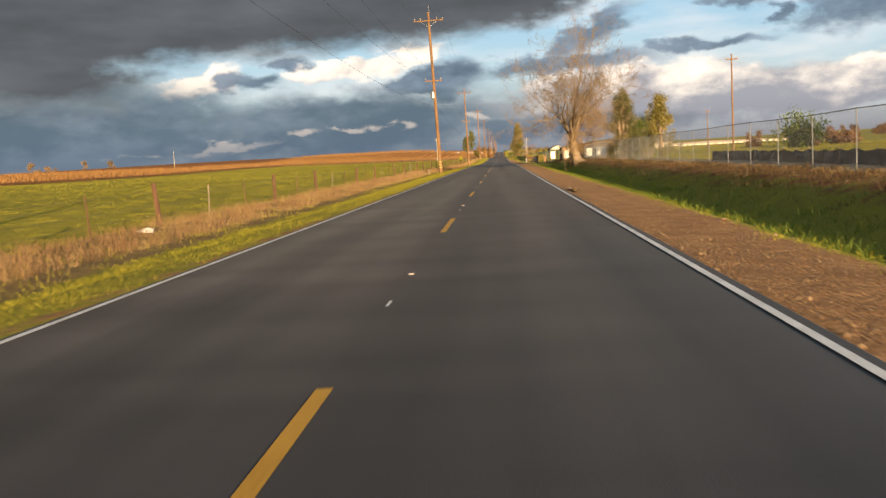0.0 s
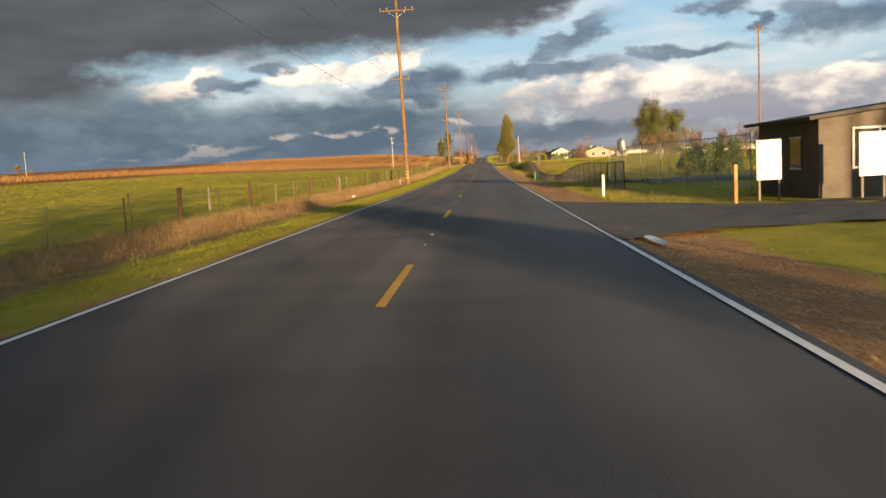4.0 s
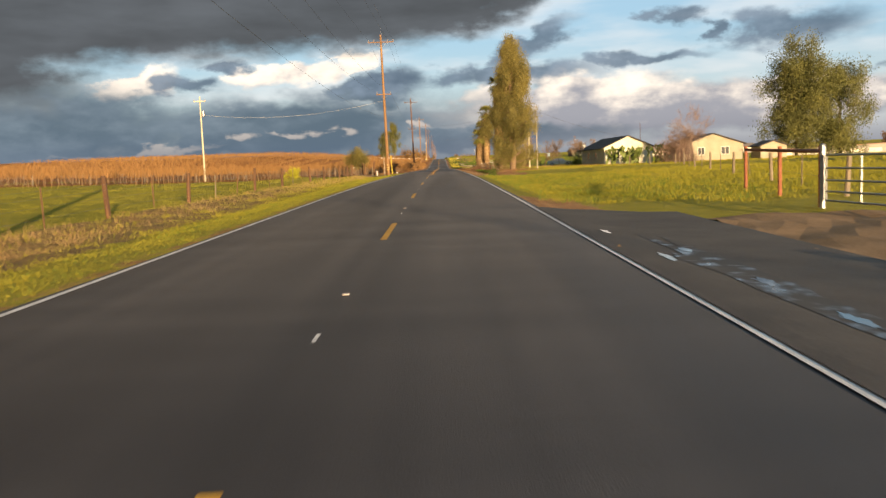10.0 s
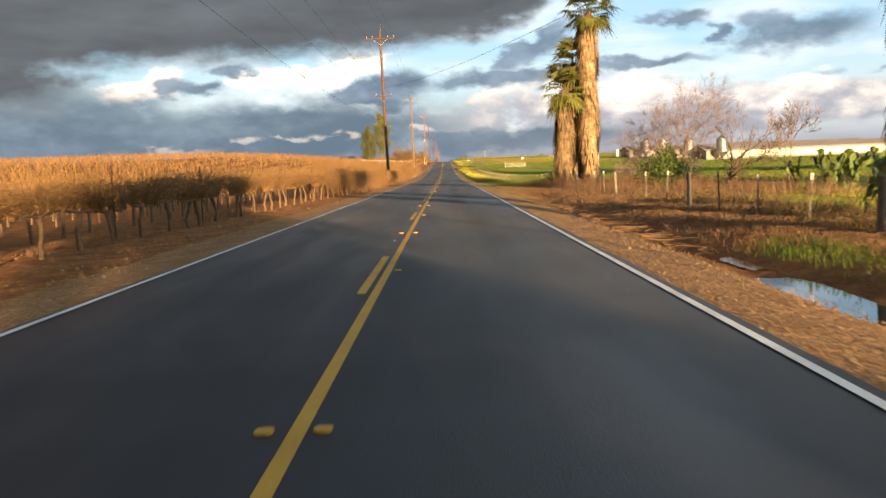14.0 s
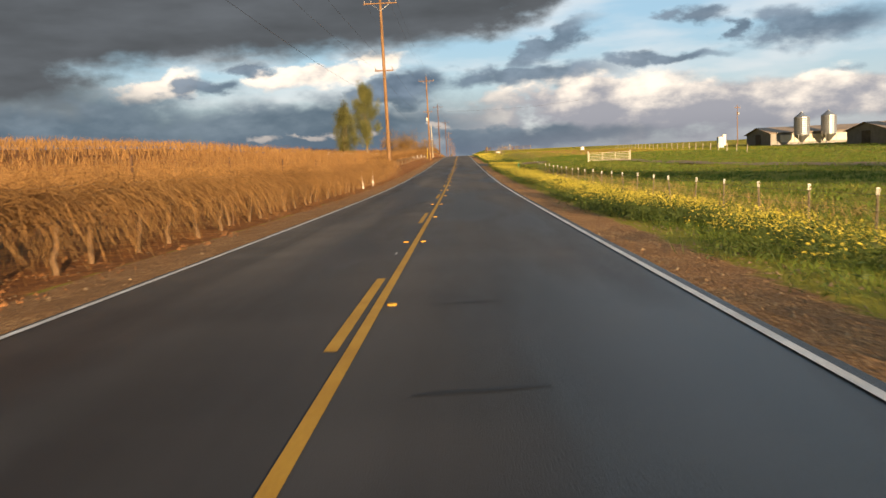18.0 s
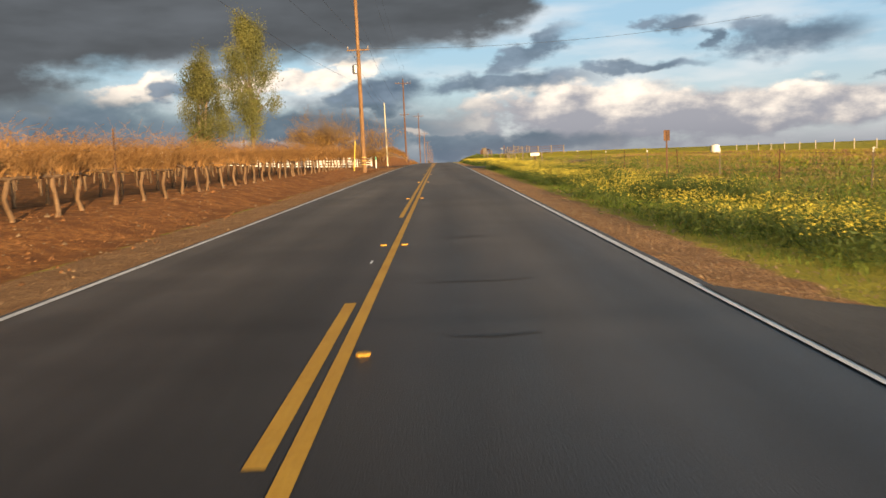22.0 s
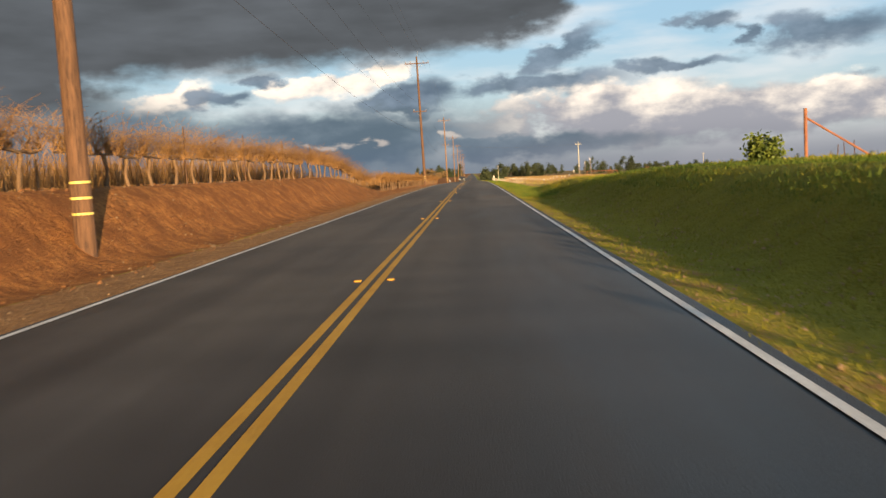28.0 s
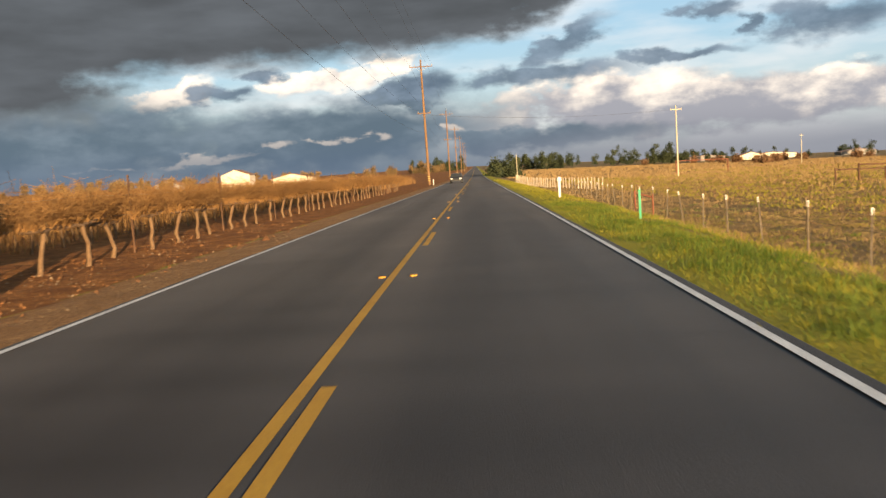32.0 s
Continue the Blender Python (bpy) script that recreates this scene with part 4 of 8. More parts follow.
meadow("dead_weeds", "rust-brown dead weeds by the roadside", RUST_WEED, [
    (-9.6, -7.6, -5, 130, 1.5, 44, 0.36, 0.009), (-9.8, -7.0, 120, 235, 9, 8, 0.30, 0.010), (7.2, 9.0, 398, 490, 30, 8, 0.16, 0.010), (6.2, 7.4, 445, 490, 16, 8, 0.2, 0.010), (9.0, 9.8, 425, 500, 8, 8, 0.24, 0.010), (8, 11.5, 470, 510, 8, 9, 0.8, 0.010), (11.5, 17, 462, 508, 4, 12, 0.7, 0.012), (9.2, 12, 440, 470, 4, 10, 0.4, 0.010), (9.2, 13, 284, 316, 0.9, 60, 0.52, 0.008), (9.4, 17, 294, 315, 0.5, 50, 0.50, 0.008), (9.5, 17, 270, 318, 2, 10, 0.20, 0.010),
    (9, 13, 20, 140, 1.2, 7, 0.14, 0.010), (9, 40, 700, 815, 4, 7, 0.14, 0.02), (7.5, 14, 925, 1000, 5, 8, 0.10, 0.009), (14, 40, 925, 1100, 1.1, 7, 0.2, 0.02), (4.3, 5.3, 398, 470, 5, 6, 0.08, 0.012),
    (-9.5, -7.5, 432, 470, 3, 7, 0.2, 0.012)])


# the patches from y 236 to 314 also hold ditch shade in their colour
meadow("dark_brush", "dark withered brush on the ditch bank below the chain-link fence", DARK_WEED, [
    (8.3, 14.2, -5, 138, 7, 9, 0.13, 0.014), (8.6, 13.6, -5, 138, 0.5, 40, 0.24, 0.014), (9, 13, 180, 250, 2, 10, 0.25, 0.014), (7.2, 9.4, 278, 314, 6, 14, 0.45, 0.014),
    (8.6, 12, 432, 500, 5, 12, 0.30, 0.012), (6.9, 8.3, 236, 300, 4, 18, 0.42, 0.016)], "brush")


def fallen_stalks():
    """Broken brown stalks lying about on the muddy verge by the palms."""
    n = 8500
    x, y = rng.uniform(4.5, 11.5, n), rng.uniform(401, 502, n)
    ok = (x > 7.4) | (y > 446)
    x, y = x[ok], y[ok]
    n = len(x)
    a, ln = rng.normal(0.4, 0.7, n), rng.uniform(0.2, 0.9, n)
    z = land(x, y) + rng.uniform(0.02, 0.14, n)
    q = np.c_[x + np.cos(a) * ln, y + np.sin(a) * ln, z + rng.normal(0, 0.05, n)]
    v, f = prisms(np.c_[x, y, z, q, rng.uniform(0.004, 0.013, n), np.full(n, 0.004)], 3)
    tagged(new("fallen_stalks", quick_mesh("fallen_stalks", v, f, RUST_WEED)), "broken brown stalks strewn over the muddy verge", "plant litter", kind="stuff")


fallen_stalks()


def gravel_bits():
    """Loose stones and clods on the shoulders."""
    n = 110000
    y = rng.uniform(-4, 1000, n)
    right = rng.uniform(0, 1, n) < 0.72
    x = np.where(right, rng.uniform(3.5, 5.7, n), -rng.uniform(3.6, 8.6, n))
    ok = (right & ~((y > 333) & (y < 374)) & (y < 905)) | (~right & (y > 430))
    x, y = x[ok], y[ok]
    n = len(x)
    p = np.c_[x, y, land(x, y)]
    r = (rng.gamma(1.6, 0.006, n) + 0.006) * np.where(x < -5, 1.35, 1.0)
    base = np.array([[1, 0, 0], [-0.5, 0.87, 0], [-0.5, -0.87, 0], [0.1, 0.1, 0.9]])
    v = p[:, None, :] + base[None] * r[:, None, None] * rng.uniform(0.6, 1.4, (n, 4, 3))
    f = (np.arange(n) * 4)[:, None, None] + np.array([[0, 1, 3], [1, 2, 3], [2, 0, 3]])[None]
    stone = material("shoulder_stones", (0.26, 0.15, 0.07), (0.52, 0.33, 0.165), 3, 20, 0.9, 0.0, vary=0.4, world=True)
    tagged(new("gravel", quick_mesh("gravel", v.reshape(-1, 3), f.reshape(-1, 3), stone)), "loose brown gravel and clods on the road shoulders", "gravel", kind="stuff")


gravel_bits()


def clods():
    """Crumbled red clods on the vineyard edge and the cut bank."""
    n = 34000
    y = rng.uniform(432, 1000, n)
    x = -rng.uniform(4.6, 9.0, n)
    p = np.c_[x, y, land(x, y)]
    q = rng.gamma(1.5, 0.011, n) + 0.010
    base = np.array([[1, 0, -0.2], [-0.5, 0.87, -0.2], [-0.5, -0.87, -0.2], [0.15, 0.1, 0.8]])
    v = p[:, None, :] + base[None] * q[:, None, None] * rng.uniform(0.6, 1.4, (n, 4, 3))
    f = (np.arange(n) * 4)[:, None, None] + np.array([[0, 1, 3], [1, 2, 3], [2, 0, 3]])[None]
    crumb = material("red_earth_clods", (0.20, 0.08, 0.028), (0.44, 0.19, 0.06), 3, 20, 0.95, 0.0, vary=0.3, world=True)
    tagged(new("earth_clods", quick_mesh("earth_clods", v.reshape(-1, 3), f.reshape(-1, 3), crumb)), "crumbled red earth clods along the vineyard edge", "soil", kind="stuff")


clods()


def patchy(x, y):
    """Thick stands with gaps between them."""
    return off_drives(x, y) & (np.sin(x * 1.3 + y * 0.23) + np.sin(y * 0.61 + x * 0.7) + 0.6 * np.sin(y * 1.7) > -0.1)


def mustard(patches):
    vs, fs, k = [], [], 0
    bv, bf, bk = [], [], 0
    for x0, x1, y0, y1, dens, h in patches:
        pts = scatter(x0, x1, y0, y1, dens * 1.5, patchy)
        v, f = blades(pts, 5, h * 0.8, 0.010, 0.5, 0.2)
        n = len(pts) * 64
        c = np.repeat(pts, 64, 0) + np.c_[rng.normal(0, 0.24, (n, 2)), h * rng.uniform(0.03, 0.85, n) ** 1.2]
        lf = rng.uniform(0.025, 0.065, n)[:, None]
        a, b = rng.normal(0, 1, (n, 3)), rng.normal(0, 0.5, (n, 3))
        lv = np.stack([c, c + a * lf + b * lf * 0.5, c + a * lf * 1.6], 1).reshape(-1, 3)
        lt = (np.arange(n) * 3)[:, None] + np.array([[0, 1, 2]]) + len(v)
        v, f = np.concatenate([v, lv]), np.concatenate([f, lt])
        vs.append(v)
        fs.append(f + k)
        k += len(v)
        drift = 0.5 + 0.5 * np.sin(pts[:, 0] * 1.9 + pts[:, 1] * 0.31) * np.sin(pts[:, 1] * 0.83 - pts[:, 0] * 0.6)
        full = pts[rng.uniform(0, 1, len(pts)) < np.where((pts[:, 0] < 7.2) | (pts[:, 1] > 725), 0.75 + 0.5 * drift, 0.1 + 0.35 * drift)]
        n = len(full) * 38
        c = np.repeat(full, 38, 0) + np.c_[rng.normal(0, 0.27, (n, 2)), h * rng.uniform(0.66, 1.12, n)]
        s = rng.uniform(0.004, 0.0098, n)[:, None]
        a, b = rng.normal(0, 1, (n, 3)), rng.normal(0, 1, (n, 3))
        quad = np.stack([c - a * s, c + b * s, c + a * s, c - b * s], 1).reshape(-1, 3)
        bv.append(quad)
        bf.append((np.arange(n) * 4)[:, None] + np.array([[0, 1, 2, 3]]) + bk)
        bk += len(quad)
    st = tagged(new("mustard_plants", quick_mesh("mustard_plants", np.concatenate(vs), np.concatenate(fs), MUSTARD_LEAF)), "wild mustard with yellow flowers along the shoulder", "wildflowers", kind="stuff")
    part("blossoms", quick_mesh("blossoms", np.concatenate(bv), np.concatenate(bf), MUSTARD_BLOOM), MUSTARD_BLOOM, st, "small bright yellow flowers")


mustard([(4.6, 8.2, 520, 660, 7.0, 0.58), (5.0, 9.4, 679, 746, 6.0, 0.58), (5.3, 7.2, 731, 746.5, 7.0, 0.72), (4.8, 9.5, 760, 812, 6.0, 0.66), (8, 16, 530, 690, 0.35, 0.5), (8.5, 14, 670, 800, 0.5, 0.6),
         (6, 9, 492, 520, 1.5, 0.6), (30, 70, 600, 720, 0.06, 0.5), (8, 11, 955, 975, 0.8, 0.5)])


# ---------------------------------------------------------------- vineyard
def stem_mesh(name, pts, radii, mat, n=7):
    """One skin swept along the points."""
    pts, v = np.asarray(pts, float), []
    for k, p in enumerate(pts):
        d = pts[min(k + 1, len(pts) - 1)] - pts[max(k - 1, 0)]
        d /= np.linalg.norm(d)
        u = np.cross(d, [0.3, 1, 0.1] if abs(d[2]) > 0.7 else [0, 0, 1])
        u /= np.linalg.norm(u)
        w = np.cross(d, u)
        for i in range(n):
            a = 2 * math.pi * i / n
            v.append(p + radii[k] * (1 + 0.18 * math.sin(3 * i + 2 * k)) * (u * math.cos(a) + w * math.sin(a)))
    f = [[k * n + i, k * n + (i + 1) % n, (k + 1) * n + (i + 1) % n, (k + 1) * n + i] for k in range(len(pts) - 1) for i in range(n)]
    return quick_mesh(name, np.array(v), np.array(f), mat)


def vine_meshes(seed, reach, droop, count):
    r = np.random.default_rng(seed)
    p = [np.array([0.0, 0, -0.15])]
    for k in range(5):
        p.append(p[-1] + np.array([r.normal(0, 0.035), r.normal(0, 0.05), 0.21]))
    trunk = stem_mesh("trunk", p, [0.075, 0.06, 0.055, 0.05, 0.055, 0.06], VINE_BARK)
    head = p[-1]
    arms, skins = [], []
    for s in (-1, 1):
        q = [head - np.array([0, 0, 0.03])]
        for k in range(4):
            q.append(q[-1] + np.array([r.normal(0, 0.03), s * 0.26, 0.04 if k == 0 else r.normal(0, 0.02)]))
        arms += q[1:]
        skins.append(stem_mesh("arm", q, [0.045, 0.045, 0.04, 0.034, 0.02], VINE_BARK, 6))
    canes = []
    for k in range(count):
        b = arms[r.integers(len(arms))] + r.normal(0, 0.03, 3)
        d = np.array([r.normal(0, 0.42), r.normal(0, 0.42), 1.0])
        ln = reach * r.uniform(0.5, 1.25) / 3
        p, rad = b, 0.009
        for j in range(4):
            q = p + d / np.linalg.norm(d) * ln
            canes.append([*p, *q, rad, rad * 0.8])
            p, rad = q, rad * 0.8
            d = d + np.array([r.normal(0, 0.22), r.normal(0, 0.22), -droop * r.uniform(0.2, 1.7)]) + np.array([np.sign(d[0]) * droop * 0.25, 0, 0])
    cv, cf = prisms(canes, 3)
    return trunk, skins, quick_mesh("cane_tangle", cv, cf, CANE)


UPRIGHT = [vine_meshes(20 + k, 0.95, 0.28, 120) for k in range(4)]
BUSHY = [vine_meshes(60 + k, 0.85, 0.36, 210) for k in range(4)]
SHAGGY = [vine_meshes(40 + k, 1.5, 1.0, 230) for k in range(4)]


def row_x(y):
    """Where the roadside row runs."""
    if y < 632:
        return -7.5 + 1.4 * min(1, max(0, (y - 480) / 20))
    return -8.0 if y < 780 else (-8.7 if y < 930 else -7.8)


def vine_row():
    made = {}
    k = 0
    y = 434.0
    while y < 1060:
        if 770 < y < 812:
            y = 812.0
        x = row_x(y)
        look_of = 0 if 484 < y < 634 else (1 if y > 935 or y < 484 else 2)
        kinds = (SHAGGY, BUSHY, UPRIGHT)[look_of]
        key = (look_of, rng.integers(4))
        m = pose(x + rng.normal(0, 0.08), y, float(land(x, y)), 0, 0, rng.choice([0, 180]) + rng.normal(0, 4))
        if key not in made:
            v = thing("grapevine", (0, 0, 0), "bare dormant grapevine with orange-brown canes on a trellis row", "grapevine", "roadside vine row")
            v.matrix_world = m
            tm, skins, cm = kinds[key[1]]
            part("trunk", tm, VINE_BARK, v)
            for skin in skins:
                part("arm", skin, VINE_BARK, v)
            part("cane_tangle", cm, CANE, v, "tangled orange-brown canes")
            made[key] = v
        else:
            copy_thing(made[key], m)
        k += 1
        y += 1.95
    # stakes and wires of that row
    t = thing("trellis", (0, 0, 0), "steel stakes and wires carrying the roadside vine row", "trellis")
    stake = Shape().box((-0.02, -0.02, -0.3), (0.02, 0.02, 2.05)).mesh("stake")
    stake.materials.append(DARK_POLE)
    for y in np.concatenate([np.arange(436, 770, 7.8), np.arange(815, 1060, 7.8)]):
        part("stake", stake, DARK_POLE, t).location = spot(row_x(y), y)
    for y0, y1 in ((434, 628), (634, 770), (813, 928), (932, 1060)):
        for h in (1.0, 1.5):
            s = Shape().path([Vector(spot(row_x(v), v, h)) for v in np.arange(y0, y1, 4.0)], 0.004, 3)
            part("wire", s, WIRE, t)


vine_row()


def far_vines():
    vs, fs, k = [], [], 0
    tv = []
    for x in np.concatenate([np.arange(-10.3, -34, -2.8), np.arange(-37, -160, -5.5)]):
        near = x > -34
        for y0, y1 in ((434, 770), (812, 1130)):
            if y0 > 800 and x > -11:
                x = -11.6
            if y0 < 800 and -30 < x and y1 == 770:
                y1 = 748
            gap = 1.9 if near else 3.2
            y = np.arange(y0, y1, gap) + rng.uniform(-0.2, 0.2)
            pts = np.c_[np.full(len(y), x), y, land(np.full(len(y), x), y)]
            tv.append(pts if near else pts[::2])
            bank = y0 > 800 and near
            up = pts + [0, 0, 0.15 if bank else 0.85]
            v, f = blades(up, (46 if bank else 30) if near else 14, (1.5 if bank else 1.05) if near else 1.3, 0.028 if near else 0.10, 0.4, 0.5)
            vs.append(v)
            fs.append(f + k)
            k += len(v)
    y = np.arange(488, 632, 1.9)
    pts = np.c_[np.full(len(y), -8.3), y, land(np.full(len(y), -8.3), y)]
    tv.append(pts)
    v, f = blades(pts + [0, 0, 0.7], 44, 1.1, 0.024, 0.5, 0.5)
    vs.append(v)
    fs.append(f + k)
    k += len(v)
    for x in np.arange(-108, -240, -7.0):
        y = np.arange(-40, 430, 2.6)
        pts = np.c_[np.full(len(y), x), y, land(np.full(len(y), x), y) + 0.6]
        v, f = blades(pts, 7, 1.3, 0.16, 0.4, 0.7)
        vs.append(v)
        fs.append(f + k)
        k += len(v)
    for x in np.arange(-21, -106, -6):
        y = np.arange(404 if x > -60 else 385, 432, 1.9)
        pts = np.c_[np.full(len(y), x), y, land(np.full(len(y), x), y)]
        tv.append(pts)
        v, f = blades(pts + [0, 0, 0.8], 22, 1.0, 0.05, 0.4, 0.5)
        vs.append(v)
        fs.append(f + k)
        k += len(v)
    vy = tagged(new("vineyard", quick_mesh("vineyard", np.concatenate(vs), np.concatenate(fs), CANE)), "wide vineyard of dormant orange-brown vines in rows", "vineyard", kind="stuff")
    p = np.concatenate(tv)
    seg = np.c_[p, p + np.c_[rng.normal(0, 0.06, (len(p), 2)), np.full(len(p), 0.95)], np.full(len(p), 0.06), np.full(len(p), 0.045)]
    v, f = prisms(seg, 4)
    part("trunks", quick_mesh("trunks", v, f, VINE_BARK), VINE_BARK, vy, "gnarled vine trunks")


far_vines()


# ---------------------------------------------------------------- trees
def grow(r, p, d, length, rad, depth, out, tips, kids=3, spread=0.6, lift=0.1, shrink=0.72, bend=0.16):
    """Branches by splitting; rows of stick ends and radii into out, ends of twigs into tips."""
    steps = 3
    for k in range(steps):
        d = d + r.normal(0, bend, 3) + np.array([0, 0, lift * 0.3])
        d /= np.linalg.norm(d)
        q = p + d * length / steps
        out.append([*p, *q, rad, rad * 0.86])
        p, rad = q, rad * 0.86
        if depth > 0 and k < steps - 1 and r.uniform() < 0.5:
            e = d + r.normal(0, spread, 3)
            grow(r, p, e / np.linalg.norm(e), length * shrink * 0.8, rad * 0.55, depth - 1, out, tips, kids, spread, lift, shrink, bend)
    if depth == 0:
        tips.append(p)
        return
    for k in range(kids):
        e = d + r.normal(0, spread, 3) + np.array([0, 0, lift])
        grow(r, p, e / np.linalg.norm(e), length * shrink * r.uniform(0.8, 1.15), rad * 0.66, depth - 1, out, tips, kids, spread, lift, shrink, bend)


def leaf_mesh(r, centres, per, size, radius, mat, hang=0.0, flat=1.0, name="crown"):
    """Many small leaf blades strewn round the centres."""
    n = len(centres) * per
    off = r.normal(0, 1, (n, 3)) * np.array([radius, radius, radius * flat])
    c = np.repeat(np.asarray(centres), per, 0) + off
    a = r.normal(0, 1, (n, 3))
    a[:, 2] -= hang * 3
    a /= np.linalg.norm(a, axis=1, keepdims=True)
    b = np.cross(a, r.normal(0, 1, (n, 3)))
    b /= np.linalg.norm(b, axis=1, keepdims=True)
    s = (size * r.uniform(0.6, 1.4, n))[:, None]
    w = 0.42 if hang < 0.3 else (0.26 if hang < 0.8 else 0.13)
    v = np.stack([c, c + a * s * 0.5 + b * s * w, c + a * s, c + a * s * 0.5 - b * s * w], 1).reshape(-1, 3)
    f = (np.arange(n) * 4)[:, None] + np.array([[0, 1, 2, 3]])
    return quick_mesh(name, v, f, mat)


def bare_tree(x, y, label, height=12, rad=0.4, depth=5, seed=1, bark=BARK, kids=2, spread=0.55, lift=0.12, trunk=0.22, lean=(0, 0), category="tree", leaves=None, group="", shrink=0.74, spray=None):
    r = np.random.default_rng(seed)
    t = thing("tree", spot(x, y), label, category, group)
    out, tips = [], []
    unit = height / (trunk * 3 + sum(shrink ** k for k in range(1, depth + 1)) * 0.8)
    grow(r, np.array([0, 0, -0.3]), np.array([lean[0], lean[1], 1.0]), unit * trunk * 3, rad, depth, out, tips, kids, spread, lift, shrink)
    seg = np.array(out)
    up = height / seg[:, 5].max()
    seg[:, :6] *= up
    tips = [q * up for q in tips]
    seg[:, 6:] = np.maximum(seg[:, 6:], 0.008)
    if spray:
        # fine twigs fanning out of the branch ends
        per, ln = spray
        tp = np.repeat(np.array(tips), per, 0)
        d = r.normal(0, 1, tp.shape) + tp / np.linalg.norm(tp, axis=1, keepdims=True) * 1.2
        d /= np.linalg.norm(d, axis=1, keepdims=True)
        fine = np.c_[tp, tp + d * ln * r.uniform(0.4, 1.2, (len(tp), 1)), np.full(len(tp), 0.007), np.full(len(tp), 0.004)]
        seg = np.concatenate([seg, fine])
    thick = seg[:, 6] > 0.05
    v, f = prisms(seg[thick], 7)
    part("trunk", quick_mesh("trunk", v, f, bark), bark, t)
    v, f = prisms(seg[~thick], 3)
    part("crown", quick_mesh("crown", v, f, bark), bark, t, "bare twiggy crown")
    if leaves:
        mat, per, size, low = leaves
        tp = np.array(tips)
        tp = tp[tp[:, 2] < height * low]
        part("foliage", leaf_mesh(r, tp, per, size, 0.35, mat, name="foliage"), mat, t, "withered orange leaves")
    return t


def leafy_tree(x, y, label, height, width, seed, leaf=EUC_LEAF, base=0.15, shape="oval", clumps=60, per=60, size=0.3, hang=0.5, bark=BARK, rad=0.35, stems=1, category="tree", group="", name="tree"):
    """A trunk with limbs reaching into uneven clumps of leaves."""
    r = np.random.default_rng(seed)
    t = thing(name, spot(x, y), label, category, group)
    cs = []
    while len(cs) < clumps:
        u = r.uniform(0, 1)
        a, q = r.uniform(0, 2 * math.pi), math.sqrt(r.uniform(0.05, 1))
        if shape == "cone":
            half = width / 2 * (1 - u) ** 0.55 * (0.55 + 0.45 * min(1, u * 5))
        elif shape == "pillar":
            half = width / 2 * (0.88 + 0.12 * math.sin(u * 7 + a + seed)) * (1 - u ** 1.8) ** 0.8
        elif shape == "tall":
            half = width / 2 * (0.65 + 0.35 * math.sin(u * 9 + seed)) * (1 - u ** 4)
        else:
            half = width / 2 * math.sqrt(max(0.0, 1 - (2 * u - 1) ** 2)) * (0.8 + 0.2 * math.sin(a * 3 + seed))
        cs.append((half * q * math.cos(a), half * q * math.sin(a), height * (base + (1 - base) * u) * 0.97))
    cs = np.array(cs)
    # gaps and bulges in the outline
    lob = 1 + 0.16 * np.sin(cs[:, 2] * 1.1 + seed) + 0.14 * np.sin(np.arctan2(cs[:, 1], cs[:, 0]) * 2 + cs[:, 2] * 0.7 + seed * 2)
    cs[:, :2] *= lob[:, None]
    seg = []
    for s in range(stems):
        ox = (s - (stems - 1) / 2) * 0.5
        p = np.array([ox, 0, -0.3])
        for k in range(6):
            q = np.array([ox * (1 + k * 0.35) + r.normal(0, 0.12), r.normal(0, 0.12), height * 0.86 * (k + 1) / 6])
            seg.append([*p, *q, rad * (1 - k * 0.15), rad * (1 - (k + 1) * 0.15)])
            p = q
    for c in cs[::2]:
        h = max(0.3, c[2] * r.uniform(0.55, 0.8))
        seg.append([0, 0, h, *(c * 0.55 + np.array([0, 0, h * 0.45])), rad * 0.3, rad * 0.18])
        seg.append([*(c * 0.55 + np.array([0, 0, h * 0.45])), *c, rad * 0.18, 0.015])
    v, f = prisms(seg, 6)
    part("trunk", quick_mesh("trunk", v, f, bark), bark, t)
    spread = width / 2 * (3.0 / clumps) ** 0.33 * 0.52
    # each clump is three smaller tufts of its own weight
    cs = np.repeat(cs, 3, 0) + r.normal(0, spread * 0.75, (len(cs) * 3, 3)) * [1, 1, 1 + 0.6 * hang]
    cs = cs[r.uniform(0, 1, len(cs)) < 0.85]
    part("crown", leaf_mesh(r, cs, int(per * 0.95), size * 0.85, spread * 0.55, leaf, hang, 1.0 + 0.9 * hang), leaf, t)
    return t


